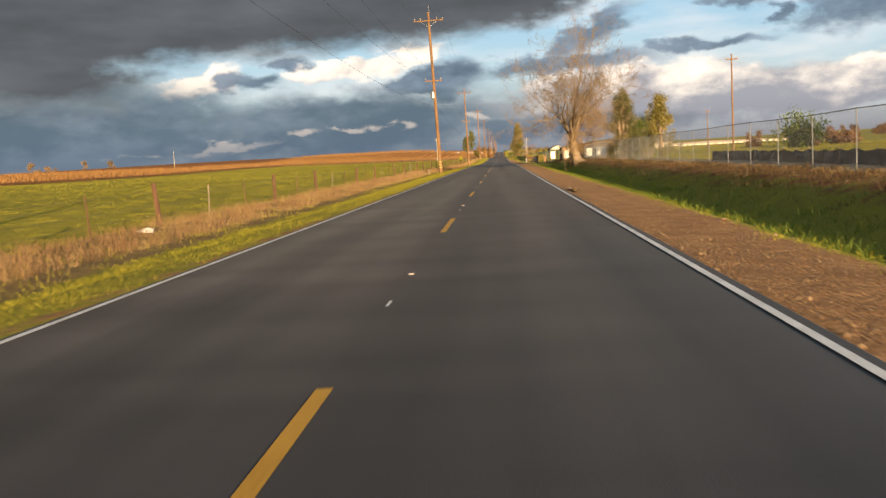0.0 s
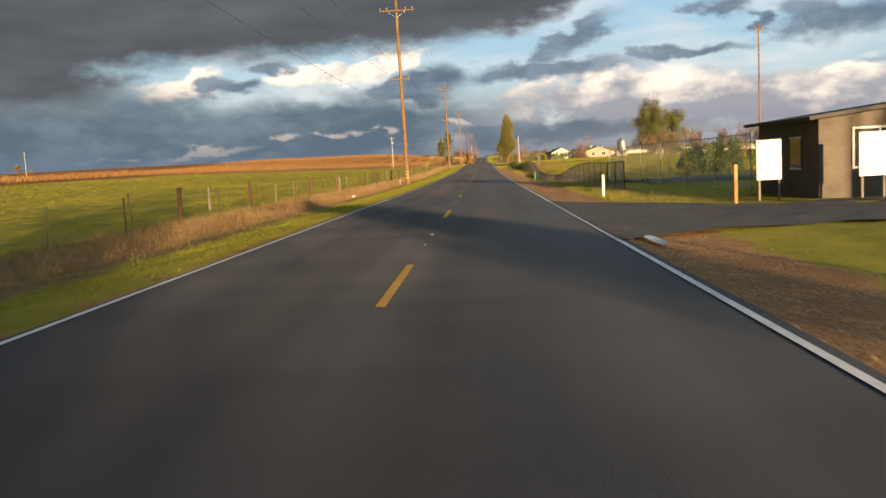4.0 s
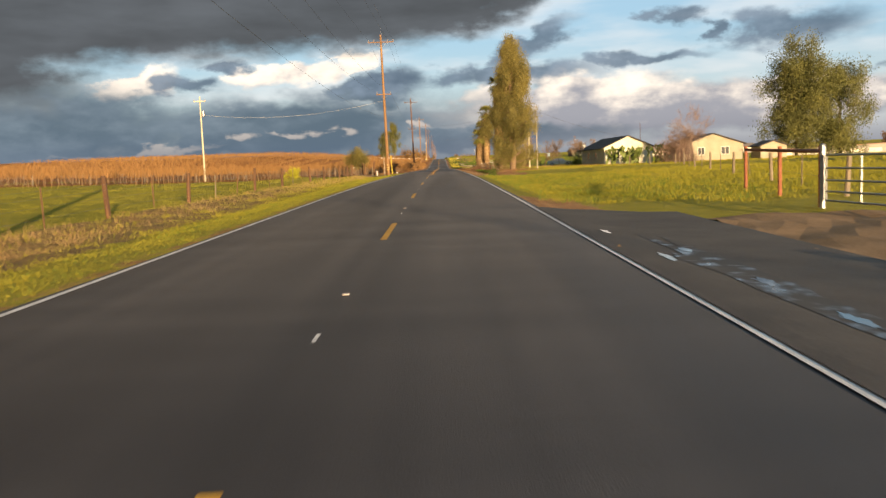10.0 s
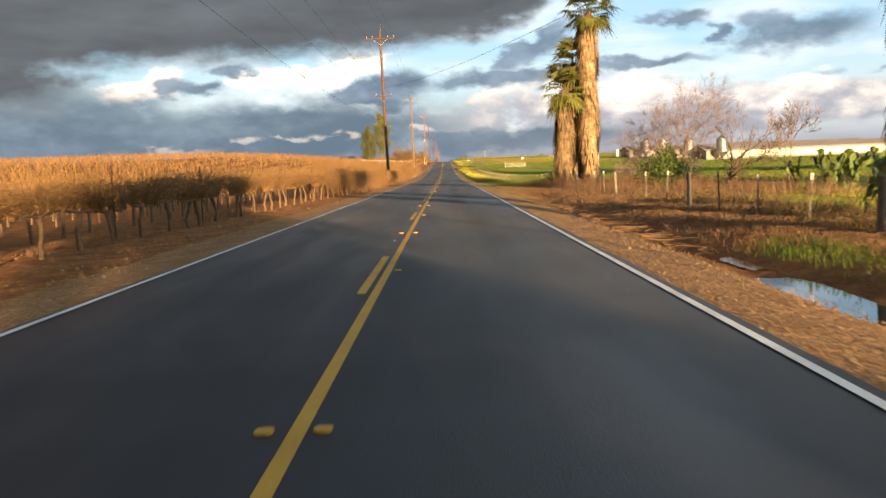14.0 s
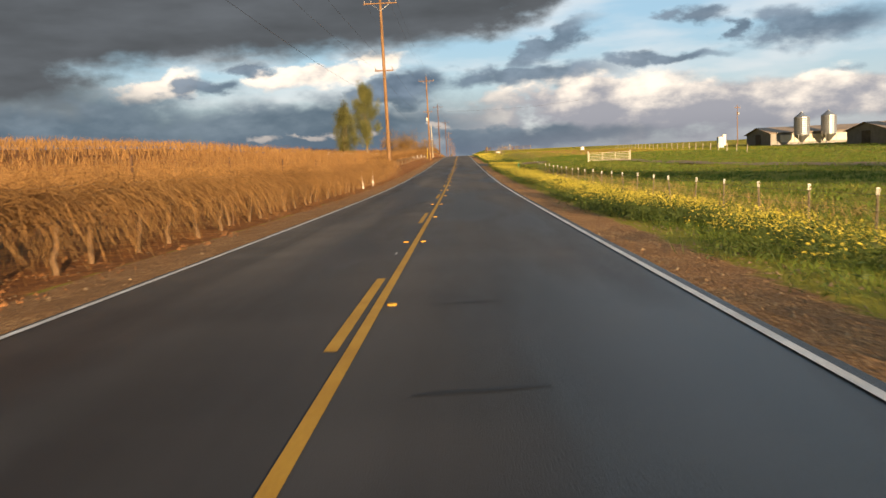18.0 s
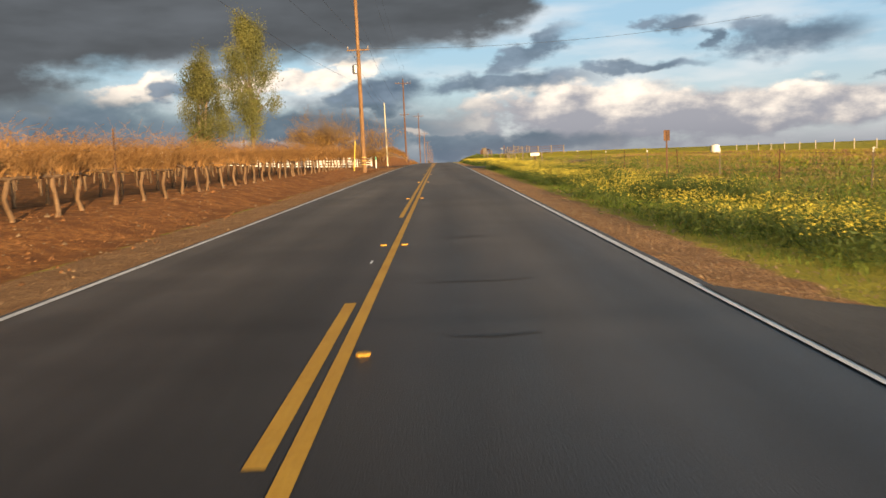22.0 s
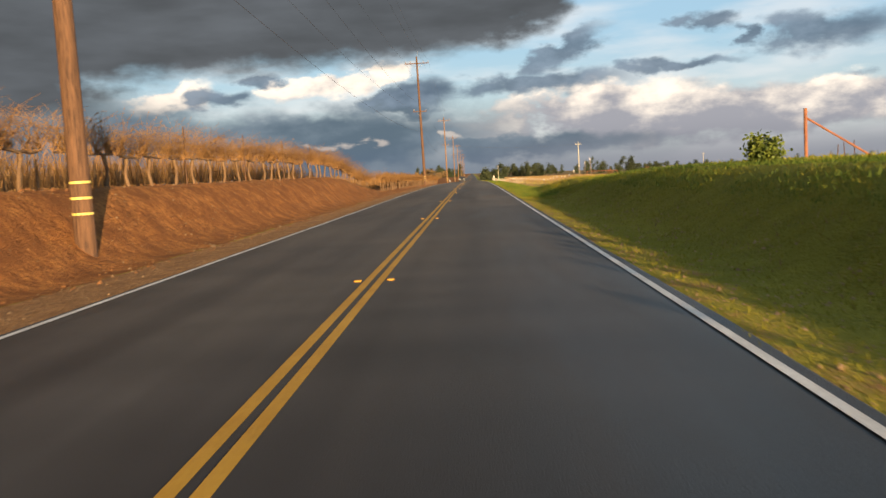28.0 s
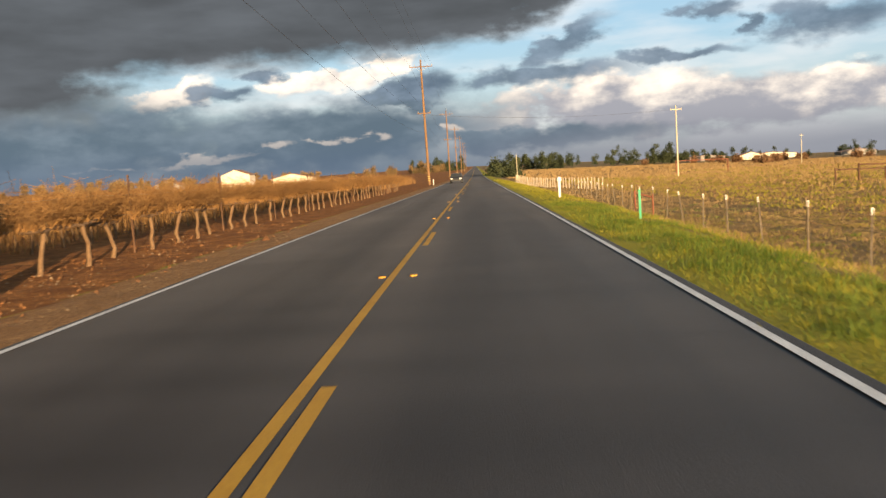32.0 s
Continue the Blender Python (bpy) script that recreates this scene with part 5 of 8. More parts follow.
def palm(x, y, height, seed, label, heads=16, rad=0.34, skirt=0.10):
    r = np.random.default_rng(seed)
    t = thing("palm_tree", spot(x, y), label, "palm tree", "shaggy fan palms")
    s = Shape()
    s.skin([(0.02 * k, 0, height * k / 8 - 0.2 * (k == 0), rad * (1 - 0.04 * k)) for k in range(9)], 12)
    part("trunk", s, DARK_BARK, t)
    # hanging dead fronds
    n = int(height * 520)
    z = r.uniform(height * skirt, height * 1.0, n)
    a = r.uniform(0, 2 * math.pi, n)
    ln = r.uniform(0.7, 1.7, n)
    q = rad + r.uniform(-0.02, 0.50, n) * (0.72 + 0.45 * np.sin(z * 1.3 + 2 * a + seed))
    top = np.c_[np.cos(a) * rad, np.sin(a) * rad, z]
    low = np.c_[np.cos(a) * q * 1.15, np.sin(a) * q * 1.15, z - ln]
    low[:, 2] = np.maximum(low[:, 2], 0.5 * height * skirt)
    side = np.c_[-np.sin(a), np.cos(a), np.zeros(n)] * r.uniform(0.025, 0.07, n)[:, None]
    mid = (top + low) / 2 + np.c_[np.cos(a), np.sin(a), np.zeros(n)] * 0.12
    v = np.stack([top, mid + side, low, mid - side], 1).reshape(-1, 3)
    part("dead_fronds", quick_mesh("dead_fronds", v, (np.arange(n) * 4)[:, None] + np.array([[0, 1, 2, 3]]), THATCH), THATCH, t, "shaggy skirt of dead brown fronds")
    vs, fs, k = [], [], 0
    for h in range(heads * 3):
        a, up = r.uniform(0, 2 * math.pi), r.uniform(-1.0, 1.15)
        d = np.array([math.cos(a) * math.cos(up), math.sin(a) * math.cos(up), math.sin(up)])
        c = np.array([0.16, 0, height]) + d * r.uniform(0.8, 1.35)
        stalk = np.array([[0.16, 0, height - 0.1], c])
        side = np.cross(d, [0, 0, 1])
        side /= np.linalg.norm(side)
        nrm = np.cross(side, d)
        vs.append(np.array([stalk[0] - side * 0.02, stalk[0] + side * 0.02, c + side * 0.02, c - side * 0.02]))
        fs.append(np.array([[0, 1, 2, 3]]) + k)
        k += 4
        for b in np.linspace(-1.5, 1.5, 13):
            e = d * math.cos(b) + side * math.sin(b)
            ln = r.uniform(0.8, 1.25)
            tip = c + e * ln - np.array([0, 0, 0.35 * ln * r.uniform(0.4, 1.4)])
            w = np.cross(e, nrm) * 0.06
            vs.append(np.array([c, c + e * ln * 0.5 + w, tip, c + e * ln * 0.5 - w]))
            fs.append(np.array([[0, 1, 2, 3]]) + k)
            k += 4
    part("fronds", quick_mesh("fronds", np.concatenate(vs), np.concatenate(fs), FROND), FROND, t, "green fan fronds")
    return t


def old_bare_tree(x, y):
    """A stout forking trunk, heavy bent limbs and curtains of fine hanging suckers."""
    r = np.random.default_rng(11)
    t = thing("tree", spot(x, y), "large old bare tree with pale furrowed bark and hanging twigs", "tree")
    fork = np.array([-0.25, 0, 2.3])
    trunk = stem_mesh("trunk", [(0.42, 0, -0.4), (0.30, 0, 0.1), (0.12, 0, 0.5), (0.0, 0, 1.1), (-0.15, 0, 1.8), tuple(fork + [0, 0, 0.25])], [0.92, 0.68, 0.50, 0.43, 0.40, 0.38], BARK, 12)
    part("trunk", trunk, BARK, t)
    out, tips = [], []
    limbs = [((-0.5, 0.05, 0.95), 3.4, 0.19), ((-0.05, 0.1, 1.0), 4.2, 0.22), ((0.28, -0.15, 1.0), 4.0, 0.19), ((0.62, 0.15, 0.85), 3.4, 0.17), ((0.1, -0.5, 1.0), 3.4, 0.17), ((-0.4, 0.5, 1.0), 3.2, 0.16)]
    for d, ln, rad in limbs:
        d = np.array(d) / np.linalg.norm(d)
        grow(r, fork - d * 0.2, d, ln, rad, 5, out, tips, 2, 0.50, 0.16, 0.77, 0.13)
    seg = np.array(out)
    low = seg[(seg[:, 2] < 7.0)]
    seg[:, 6:] = np.maximum(seg[:, 6:], 0.009)
    thick = seg[:, 6] > 0.06
    v, f = prisms(seg[thick], 7)
    part("limb", quick_mesh("limb", v, f, BARK), BARK, t)
    tp = np.repeat(np.array(tips), 6, 0)
    d = r.normal(0, 1, tp.shape)
    fine = np.c_[tp, tp + d / np.linalg.norm(d, axis=1, keepdims=True) * r.uniform(0.25, 0.9, (len(tp), 1)), np.full(len(tp), 0.008), np.full(len(tp), 0.005)]
    v, f = prisms(np.concatenate([seg[~thick], fine]), 3)
    part("crown", quick_mesh("crown", v, f, BARK), BARK, t, "bare twiggy crown")
    hang = []
    for k in range(1700):
        if k < 520:
            a = r.uniform(0, 2 * math.pi)
            p = np.array([0.35 * math.cos(a) - 0.15, 0.35 * math.sin(a), r.uniform(1.2, 3.4)])
        elif k < 1350:
            p = np.array([1.9, 0.3, 4.6]) + r.normal(0, 1, 3) * [0.75, 0.75, 0.95]
        else:
            q = low[r.integers(len(low))]
            p = q[3:6]
        d = np.array([r.normal(0, 0.7), r.normal(0, 0.7), r.uniform(0.0, 0.7)])
        rad = 0.009
        for j in range(5):
            q = p + d / np.linalg.norm(d) * r.uniform(0.2, 0.38)
            hang.append([*p, *q, rad, rad * 0.85])
            p, rad = q, rad * 0.85
            d = d * 0.85 + np.array([r.normal(0, 0.25), r.normal(0, 0.25), -0.42])
    v, f = prisms(hang, 3)
    part("sucker_growth", quick_mesh("sucker_growth", v, f, STRAW_TWIG), STRAW_TWIG, t, "curtains of fine golden hanging twigs")


STRAW_TWIG = material("golden_hanging_twigs", (0.26, 0.17, 0.08), (0.44, 0.31, 0.16), 1, 8, 0.85, 0.0, vary=0.3)
old_bare_tree(8.9, 89.7)
leafy_tree(15.5, 101, "grey-green bushy eucalyptus behind the chain-link fence", 8.2, 4.4, 12, PAIR_LEAF, 0.08, "pillar", 70, 230, 0.12, 0.5, stems=2)
leafy_tree(24.5, 127, "dark green round tree beyond the farm fence", 8.8, 4.8, 13, EUC_LEAF, 0.08, "pillar", 60, 80, 0.25, 0.3)
leafy_tree(27, 158, "dark green round tree beyond the farm fence", 6.5, 4.5, 15, GREEN_LEAF, 0.1, "oval", 36, 50, 0.25, 0.3)
for k, (tx, ty, th, tw) in enumerate([(62, 120, 6, 9), (75, 150, 7, 10), (52, 148, 5, 9), (95, 190, 9, 14), (48, 95, 3.2, 6), (110, 160, 9, 12)]):
    leafy_tree(tx, ty, "dark green tree clump across the far pasture", th, tw, 60 + k, GREEN_LEAF, 0.05, "oval", 30, 45, 0.4, 0.2, group="pasture trees")
leafy_tree(9.5, 410, "tall weeping olive-brown eucalyptus beside the road", 15.0, 6.6, 21, EUC_LEAF, 0.08, "pillar", 150, 560, 0.18, 0.9, DARK_BARK, 0.42)
leafy_tree(68, 470, "massive olive eucalyptus towering over the farm", 20.8, 14.5, 22, PAIR_LEAF, 0.06, "oval", 64, 400, 0.33, 0.45, group="farm eucalyptus grove")
leafy_tree(77.4, 473, "broad olive eucalyptus leaning beside a taller one", 16.4, 12, 23, PAIR_LEAF, 0.06, "oval", 44, 400, 0.33, 0.45, group="farm eucalyptus grove")
palm(10.2, 441.5, 13.0, 31, "tall fan palm with a shaggy skirt of dead fronds", rad=0.29)
palm(10.7, 447.5, 7.8, 32, "fan palm with a shaggy skirt of dead fronds", rad=0.28)
palm(10.6, 487.0, 11.4, 33, "fan palm with a thick brown skirt of fronds", rad=0.28)
palm(9.7, 488.2, 8.4, 34, "shorter fan palm with dark drooping fronds", 14, 0.28, 0.12)
palm(9.0, 487.4, 6.6, 35, "short fan palm with dark drooping fronds", 12, 0.26, 0.15)
leafy_tree(-25.2, 790.5, "tall open eucalyptus behind the vineyard", 20.8, 8.6, 41, PAIR_LEAF, 0.20, "tall", 46, 420, 0.22, 0.6, stems=1, group="vineyard eucalyptus pair")
leafy_tree(-30.5, 785, "shorter dense eucalyptus behind the vineyard", 15.2, 8.2, 42, PAIR_LEAF, 0.06, "tall", 44, 420, 0.22, 0.6, stems=2, group="vineyard eucalyptus pair")
for tx, ty, th, sd in ((-11.4, 799.5, 8.6, 51), (-13.5, 782.6, 7.0, 52), (-18.8, 801.6, 9.0, 53)):
    bare_tree(tx, ty, "spreading winter tree with tufts of withered orange leaves", th, 0.26, 5, sd, TWIG, 3, 0.66, 0.13, 0.22, leaves=(GOLD_LEAF, 4, 0.14, 0.62), group="driveway trees", shrink=0.80, spray=(2, 1.0))
leafy_tree(-10.8, 430.5, "small bushy green tree at the vineyard corner", 3.4, 3.4, 61, EUC_LEAF, 0.42, "oval", 34, 190, 0.09, 0.2, stems=2, rad=0.10)
MAUVE_TWIG = material("mauve_winter_twigs", (0.16, 0.105, 0.085), (0.29, 0.20, 0.16), 0.6, 5, 0.85, 0.0, vary=0.25)
bare_tree(39.5, 438, "broad bare tree in front of the farmhouse", 8.2, 0.25, 5, 62, MAUVE_TWIG, 3, 0.75, 0.03, 0.10, shrink=0.8, spray=(7, 0.8))
bare_tree(17.2, 489, "rounded bare twiggy tree beyond the palms", 7.4, 0.15, 5, 63, MAUVE_TWIG, 3, 0.85, 0.0, 0.05, group="bare yard trees", shrink=0.84, spray=(8, 0.8))
bare_tree(14.2, 470, "short pollarded bare tree in the yard", 3.6, 0.16, 4, 64, DARK_BARK, 3, 0.5, 0.2, 0.2, group="bare yard trees")
for k, (tx, ty, th) in enumerate([(19, 458, 4.6), (22, 461, 4.8), (25, 456, 4.6), (28, 466, 5.0), (17, 470, 4.2), (31, 470, 5.2)]):
    bare_tree(tx, ty, "leafless fruit tree in the farmyard", th, 0.09, 5, 70 + k, DARK_BARK, 3, 0.5, 0.25, 0.15, group="bare yard trees")
for k, (tx, ty, th, tw) in enumerate([(14, 480, 1.6, 3), (12, 474, 1.5, 2.6), (24, 452, 1.4, 2.4), (30, 440, 1.8, 2.5), (10, 495, 1.2, 3)]):
    leafy_tree(tx, ty, "low leafy green garden shrub", th, tw, 80 + k, GREEN_LEAF, 0.05, "oval", 18, 60, 0.14, 0.1, rad=0.05, category="shrub", name="shrub", group="garden shrubs")


# ---------------------------------------------------------------- water and driveways
def pool(name, label, x0, x1, y0, y1, level, seed):
    """Still water with a ragged rim."""
    pts = []
    for k in range(40):
        a = 2 * math.pi * k / 40
        q = 1 + 0.20 * noise.noise((math.cos(a) * 1.6 + seed, math.sin(a) * 1.6, seed)) + 0.10 * noise.noise((math.cos(a) * 5, math.sin(a) * 5, seed))
        c = (abs(math.cos(a)) ** 0.6 * math.copysign(1, math.cos(a)), abs(math.sin(a)) ** 0.6 * math.copysign(1, math.sin(a)))
        pts.append(((x0 + x1) / 2 + (x1 - x0) / 2 * c[0] * q, (y0 + y1) / 2 + (y1 - y0) / 2 * c[1] * q, level))
    ob = part(name, Shape().add(pts, [tuple(range(40))]), WATER)
    return tagged(ob, label, "puddle", "roadside water", "structure")


for k, (x0, x1, y0, y1) in enumerate([(6.7, 7.7, 27, 34)]):
    pool("water", "still ditch water reflecting the sky", x0, x1, y0, y1, road_z((y0 + y1) / 2) - 0.60, k + 1)
pool("water", "wide shallow rain puddle beside the road", 4.2, 13.9, 372.5, 398.5, road_z(387) - 0.30, 4)
for k, (x0, x1, y0, y1) in enumerate([(4.95, 6.65, 402, 419), (5.0, 6.6, 421, 428), (5.0, 6.2, 433, 436), (5.2, 6.2, 438.4, 442.7), (5.75, 6.35, 443.6, 445.4), (5.1, 6.1, 457.4, 460.2)]):
    pool("water", "narrow strip of ditch water with muddy edges", x0, x1, y0, y1, road_z((y0 + y1) / 2) - (0.37 if k < 2 else 0.41), k + 6)
pool("water", "shallow pool beyond the fence", 13.5, 17, 206, 207.5, float(land(13, 208)) + 0.04, 13)
pool("water", "shallow pool beyond the fence", 12.5, 14, 214, 215, float(land(13, 215)) + 0.04, 14)
for k, (x0, x1, y0, y1) in enumerate([(-6.2, -5.5, 750, 752), (-5.8, -5.3, 754.5, 755.6), (-6.0, -5.5, 757, 758), (-6.4, -5.6, 958, 960), (-6.3, -5.5, 961, 963), (-6.2, -5.5, 964, 966), (-6.2, -5.5, 967, 968.6), (-6.0, -5.4, 518, 520), (-6.0, -5.4, 522, 523.5)]):
    pool("water", "thin gutter puddle along the vineyard edge", x0, x1, y0, y1, float(land((x0 + x1) / 2, (y0 + y1) / 2)) + 0.05, k + 20)
for k, (x0, x1, y0, y1) in enumerate([(3.7, 3.95, 30, 33.5), (3.8, 3.98, 138, 139.6), (-5.4, -4.2, 786, 790)]):
    pool("water", "small wet puddle on the driveway mouth", x0, x1, y0, y1, float(land((x0 + x1) / 2, (y0 + y1) / 2)) + 0.06, k + 30)

DRIVE_MAT = material("worn_driveway_asphalt", (0.045, 0.040, 0.036), (0.095, 0.082, 0.068), 0.8, 40, 0.85, 0.4, world=True)
MUD_YARD = material("trodden_yard_earth", (0.15, 0.098, 0.052), (0.31, 0.205, 0.115), 0.7, 25, 0.95, 0.6, spec=0.1, world=True)
DIRT_TRACK = material("beaten_dirt_track", (0.20, 0.13, 0.08), (0.32, 0.22, 0.14), 0.8, 30, 0.95, 0.5, world=True)


def driveway(x0, x1, y0, y1, mat, label, flare=3.0):
    xs, n = np.linspace(x0, x1, 16), 9
    v = []
    for k, x in enumerate(xs):
        f = flare * (1 - min(1, abs(x - x0) / 5.0)) ** 2
        ys = np.linspace(y0 - f + 0.3 * noise.noise((x, 1, 0)), y1 + f + 0.3 * noise.noise((x, 7, 0)), n)
        for y in ys:
            v.append((x, y, max(float(land(x, y)) + 0.045, road_z(y) - 0.012 - 0.02 * abs(x - x0) if abs(x - x0) < 3 else -99)))
    f = [(k * n + i, k * n + i + 1, (k + 1) * n + i + 1, (k + 1) * n + i) for k in range(15) for i in range(n - 1)]
    ob = part("driveway", Shape().add(v, f), mat)
    tagged(ob, label, "driveway", kind="structure")


driveway(3.35, 6.3, 315, 327.5, DRIVE_MAT, "worn grey driveway mouth leading to the steel gate")
driveway(3.35, 16, 142, 151, DRIVE_MAT, "grey farmyard driveway mouth")
driveway(3.35, 5.5, 664, 675, DRIVE_MAT, "dark asphalt apron of the field entrance", 3.5)
driveway(3.35, 7.5, 748, 757, DRIVE_MAT, "grey asphalt driveway mouth by the sign")
driveway(-3.4, -26, 785.5, 798, DRIVE_MAT, "grey driveway between white board fences")


def wet_film(x0, x1, y0, y1, seed, mat=WATER, lift=0.008):
    """A thin film of standing water lying on a driveway mouth."""
    n, v = 28, []
    cx, cy = (x0 + x1) / 2, (y0 + y1) / 2
    for k in range(n):
        a = 2 * math.pi * k / n
        q = 1 + 0.75 * noise.noise((math.cos(a) * 2.6 + seed, math.sin(a) * 2.6, seed)) + 0.3 * noise.noise((math.cos(a) * 7, math.sin(a) * 7, seed))
        x, y = cx + (x1 - x0) / 2 * q * math.cos(a), cy + (y1 - y0) / 2 * q * math.sin(a)
        v.append((x, y, max(float(land(x, y)) + 0.045, road_z(y) - 0.012 - 0.02 * (x - 3.35)) + lift))
    v.append((cx, cy, max(float(land(cx, cy)) + 0.045, road_z(cy) - 0.012 - 0.02 * (cx - 3.35)) + lift))
    tagged(part("water", Shape().add(v, [(k, (k + 1) % n, n) for k in range(n)]), mat), "thin puddle lying on the driveway mouth", "puddle", "driveway puddles", "structure")


wet_film(4.05, 4.55, 313.6, 322.6, 5.3, DAMP, 0.005)
for k, (x0, x1, y0, y1) in enumerate([(3.72, 3.82, 322.9, 323.6), (3.80, 3.92, 319.3, 320.0), (4.26, 4.40, 320.2, 320.8), (4.24, 4.40, 317.3, 317.8), (4.18, 4.34, 315.3, 315.8)]):
    wet_film(x0, x1, y0, y1, 2.3 * k + 1)


def dirt_track():
    v, f = [], []
    line = [Vector((21, 664, 0)), Vector((26, 640, 0)), Vector((31, 618, 0)), Vector((34, 590, 0)), Vector((32, 560, 0))]
    n = 24
    for k in range(n + 1):
        u = k / n * (len(line) - 1)
        i = min(int(u), len(line) - 2)
        p = line[i].lerp(line[i + 1], u - i)
        for s in (-1.6, 0, 1.6):
            v.append((p.x + s, p.y, float(land(p.x + s, p.y)) + 0.05))
    f = [(k * 3 + i, k * 3 + i + 1, k * 3 + i + 4, k * 3 + i + 3) for k in range(n) for i in (0, 1)]
    tagged(part("farm_track", Shape().add(v, f), DIRT_TRACK), "beaten dirt farm track through the green field", "track", kind="structure")


dirt_track()


def yard(x0, x1, y0, y1, label, mat):
    """A ground surface laid over the land; x0 and x1 are pairs, at y0 and y1."""
    n, m = max(2, round((y1 - y0) / 1.25)), max(8, round(abs(x1[0] - x0[0]) / 0.45))
    v = []
    for k in range(n + 1):
        u = k / n
        y = y0 + (y1 - y0) * u
        a, b = x0[0] + (x0[1] - x0[0]) * u + 0.5 * noise.noise((y * 0.3, 2.0, 0)), x1[0] + (x1[1] - x1[0]) * u + 0.6 * noise.noise((y * 0.2, 5.0, 0))
        for i in range(m + 1):
            x = a + (b - a) * i / m
            v.append((x, y, float(land(x, y)) + 0.06))
    ob = part("yard", Shape().add(v, [(k * (m + 1) + i, k * (m + 1) + i + 1, (k + 1) * (m + 1) + i + 1, (k + 1) * (m + 1) + i) for k in range(n) for i in range(m)]), mat)
    tagged(ob, label, "yard", kind="structure")


yard((-16, -16), (-3.7, -3.7), 417, 425.5, "bare brown earth field entrance beside the vineyard", MUD_YARD)
LOT = material("packed_grey_gravel", (0.15, 0.125, 0.10), (0.27, 0.225, 0.175), 0.5, 20, 0.9, 0.5, world=True)
yard((15.0, 15.0), (17.2, 22.0), -8, 139, "packed grey gravel lot behind the chain-link fence", LOT)
yard((6.1, 6.1), (15, 15), 315.5, 326.5, "trodden brown earth inside the driveway mouth", MUD_YARD)
yard((7.2, 7.2), (16, 16), 748.5, 756.5, "trodden reddish farm lane by the sign", MUD_YARD)
yard((5.4, 5.4), (13, 13), 665, 673, "sandy grass-grown field entrance", DIRT_TRACK)
# the shade over this lot is put into the dark asphalt colour
yard((11.5, 11.0), (34, 34), 178, 206, "paved nursery lot inside the fence, darkened for its shade", DRIVE_MAT)


# ---------------------------------------------------------------- fences
POST_MESH = {}


def post_mesh(kind):
    if kind not in POST_MESH:
        s = Shape()
        if kind == "wood":
            s.tube((0, 0, -0.4), (0, 0, 1.15), 0.075, 0.065, 8)
            m = POST_WOOD
        elif kind == "dark":
            s.tube((0, 0, -0.4), (0, 0, 1.3), 0.09, 0.08, 8)
            m = DARK_POLE
        elif kind == "pale":
            s.box((-0.045, -0.045, -0.4), (0.045, 0.045, 1.15), 0.012)
            m = PALE_POST
        elif kind == "tee":
            s.box((-0.022, -0.006, -0.4), (0.022, 0.006, 1.15)).box((-0.004, -0.03, -0.4), (0.004, -0.006, 1.15))
            m = DARK_POLE
        elif kind == "tipped":
            s.box((-0.022, -0.008, -0.4), (0.022, 0.008, 1.12)).box((-0.005, -0.03, -0.4), (0.005, -0.008, 1.12))
            m = POST_WOOD
        elif kind == "tall":
            s.tube((0, 0, -0.3), (0, 0, 1.75), 0.032, 0.032, 8).lathe([(0.04, 0), (0.04, 0.03), (0.01, 0.06)], 8, (0, 0, 1.74))
            m = DARK_POLE
        elif kind == "steel":
            s.tube((0, 0, -0.3), (0, 0, 2.5), 0.03, 0.03, 8).lathe([(0.04, 0), (0.04, 0.03), (0.01, 0.07)], 8, (0, 0, 2.48))
            m = STEEL
        me = s.mesh("post")
        me.materials.append(m)
        POST_MESH[kind] = me
    return POST_MESH[kind]


def wire_fence(label, line, kinds, gap, wires, seed=0, jitter=0.04, name="wire_fence", cap=False):
    """Posts in turn of kinds along the line of (x, y), with wires at the heights given."""
    r = random.Random(seed)
    t = thing(name, (0, 0, 0), label, "fence")
    pts = []
    for (x0, y0), (x1, y1) in zip(line[:-1], line[1:]):
        n = max(1, round(math.hypot(x1 - x0, y1 - y0) / gap))
        pts += [(x0 + (x1 - x0) * k / n, y0 + (y1 - y0) * k / n) for k in range(n)]
    pts.append(line[-1])
    tip = None
    if cap:
        tip = Shape().box((-0.026, -0.012, 1.0), (0.026, 0.012, 1.14)).mesh("tip")
        tip.materials.append(WHITE_PAINT)
    for k, (x, y) in enumerate(pts):
        p = part("post", post_mesh(kinds[k % len(kinds)]), POST_WOOD, t)
        p.matrix_basis = pose(*spot(x, y), r.gauss(0, 2.2), r.gauss(0, 2.2), r.uniform(0, 360) if kinds[k % len(kinds)] not in ("tee", "tipped", "pale") else r.gauss(0, 12))
        if cap and kinds[k % len(kinds)] in ("tipped",):
            part("tip", tip, WHITE_PAINT, p, "white painted tip")
    for h in wires:
        s = Shape().path([Vector(spot(x, y, h + r.gauss(0, jitter * 0.4))) for x, y in pts], 0.004, 3)
        part("wire", s, WIRE, t)
    return t


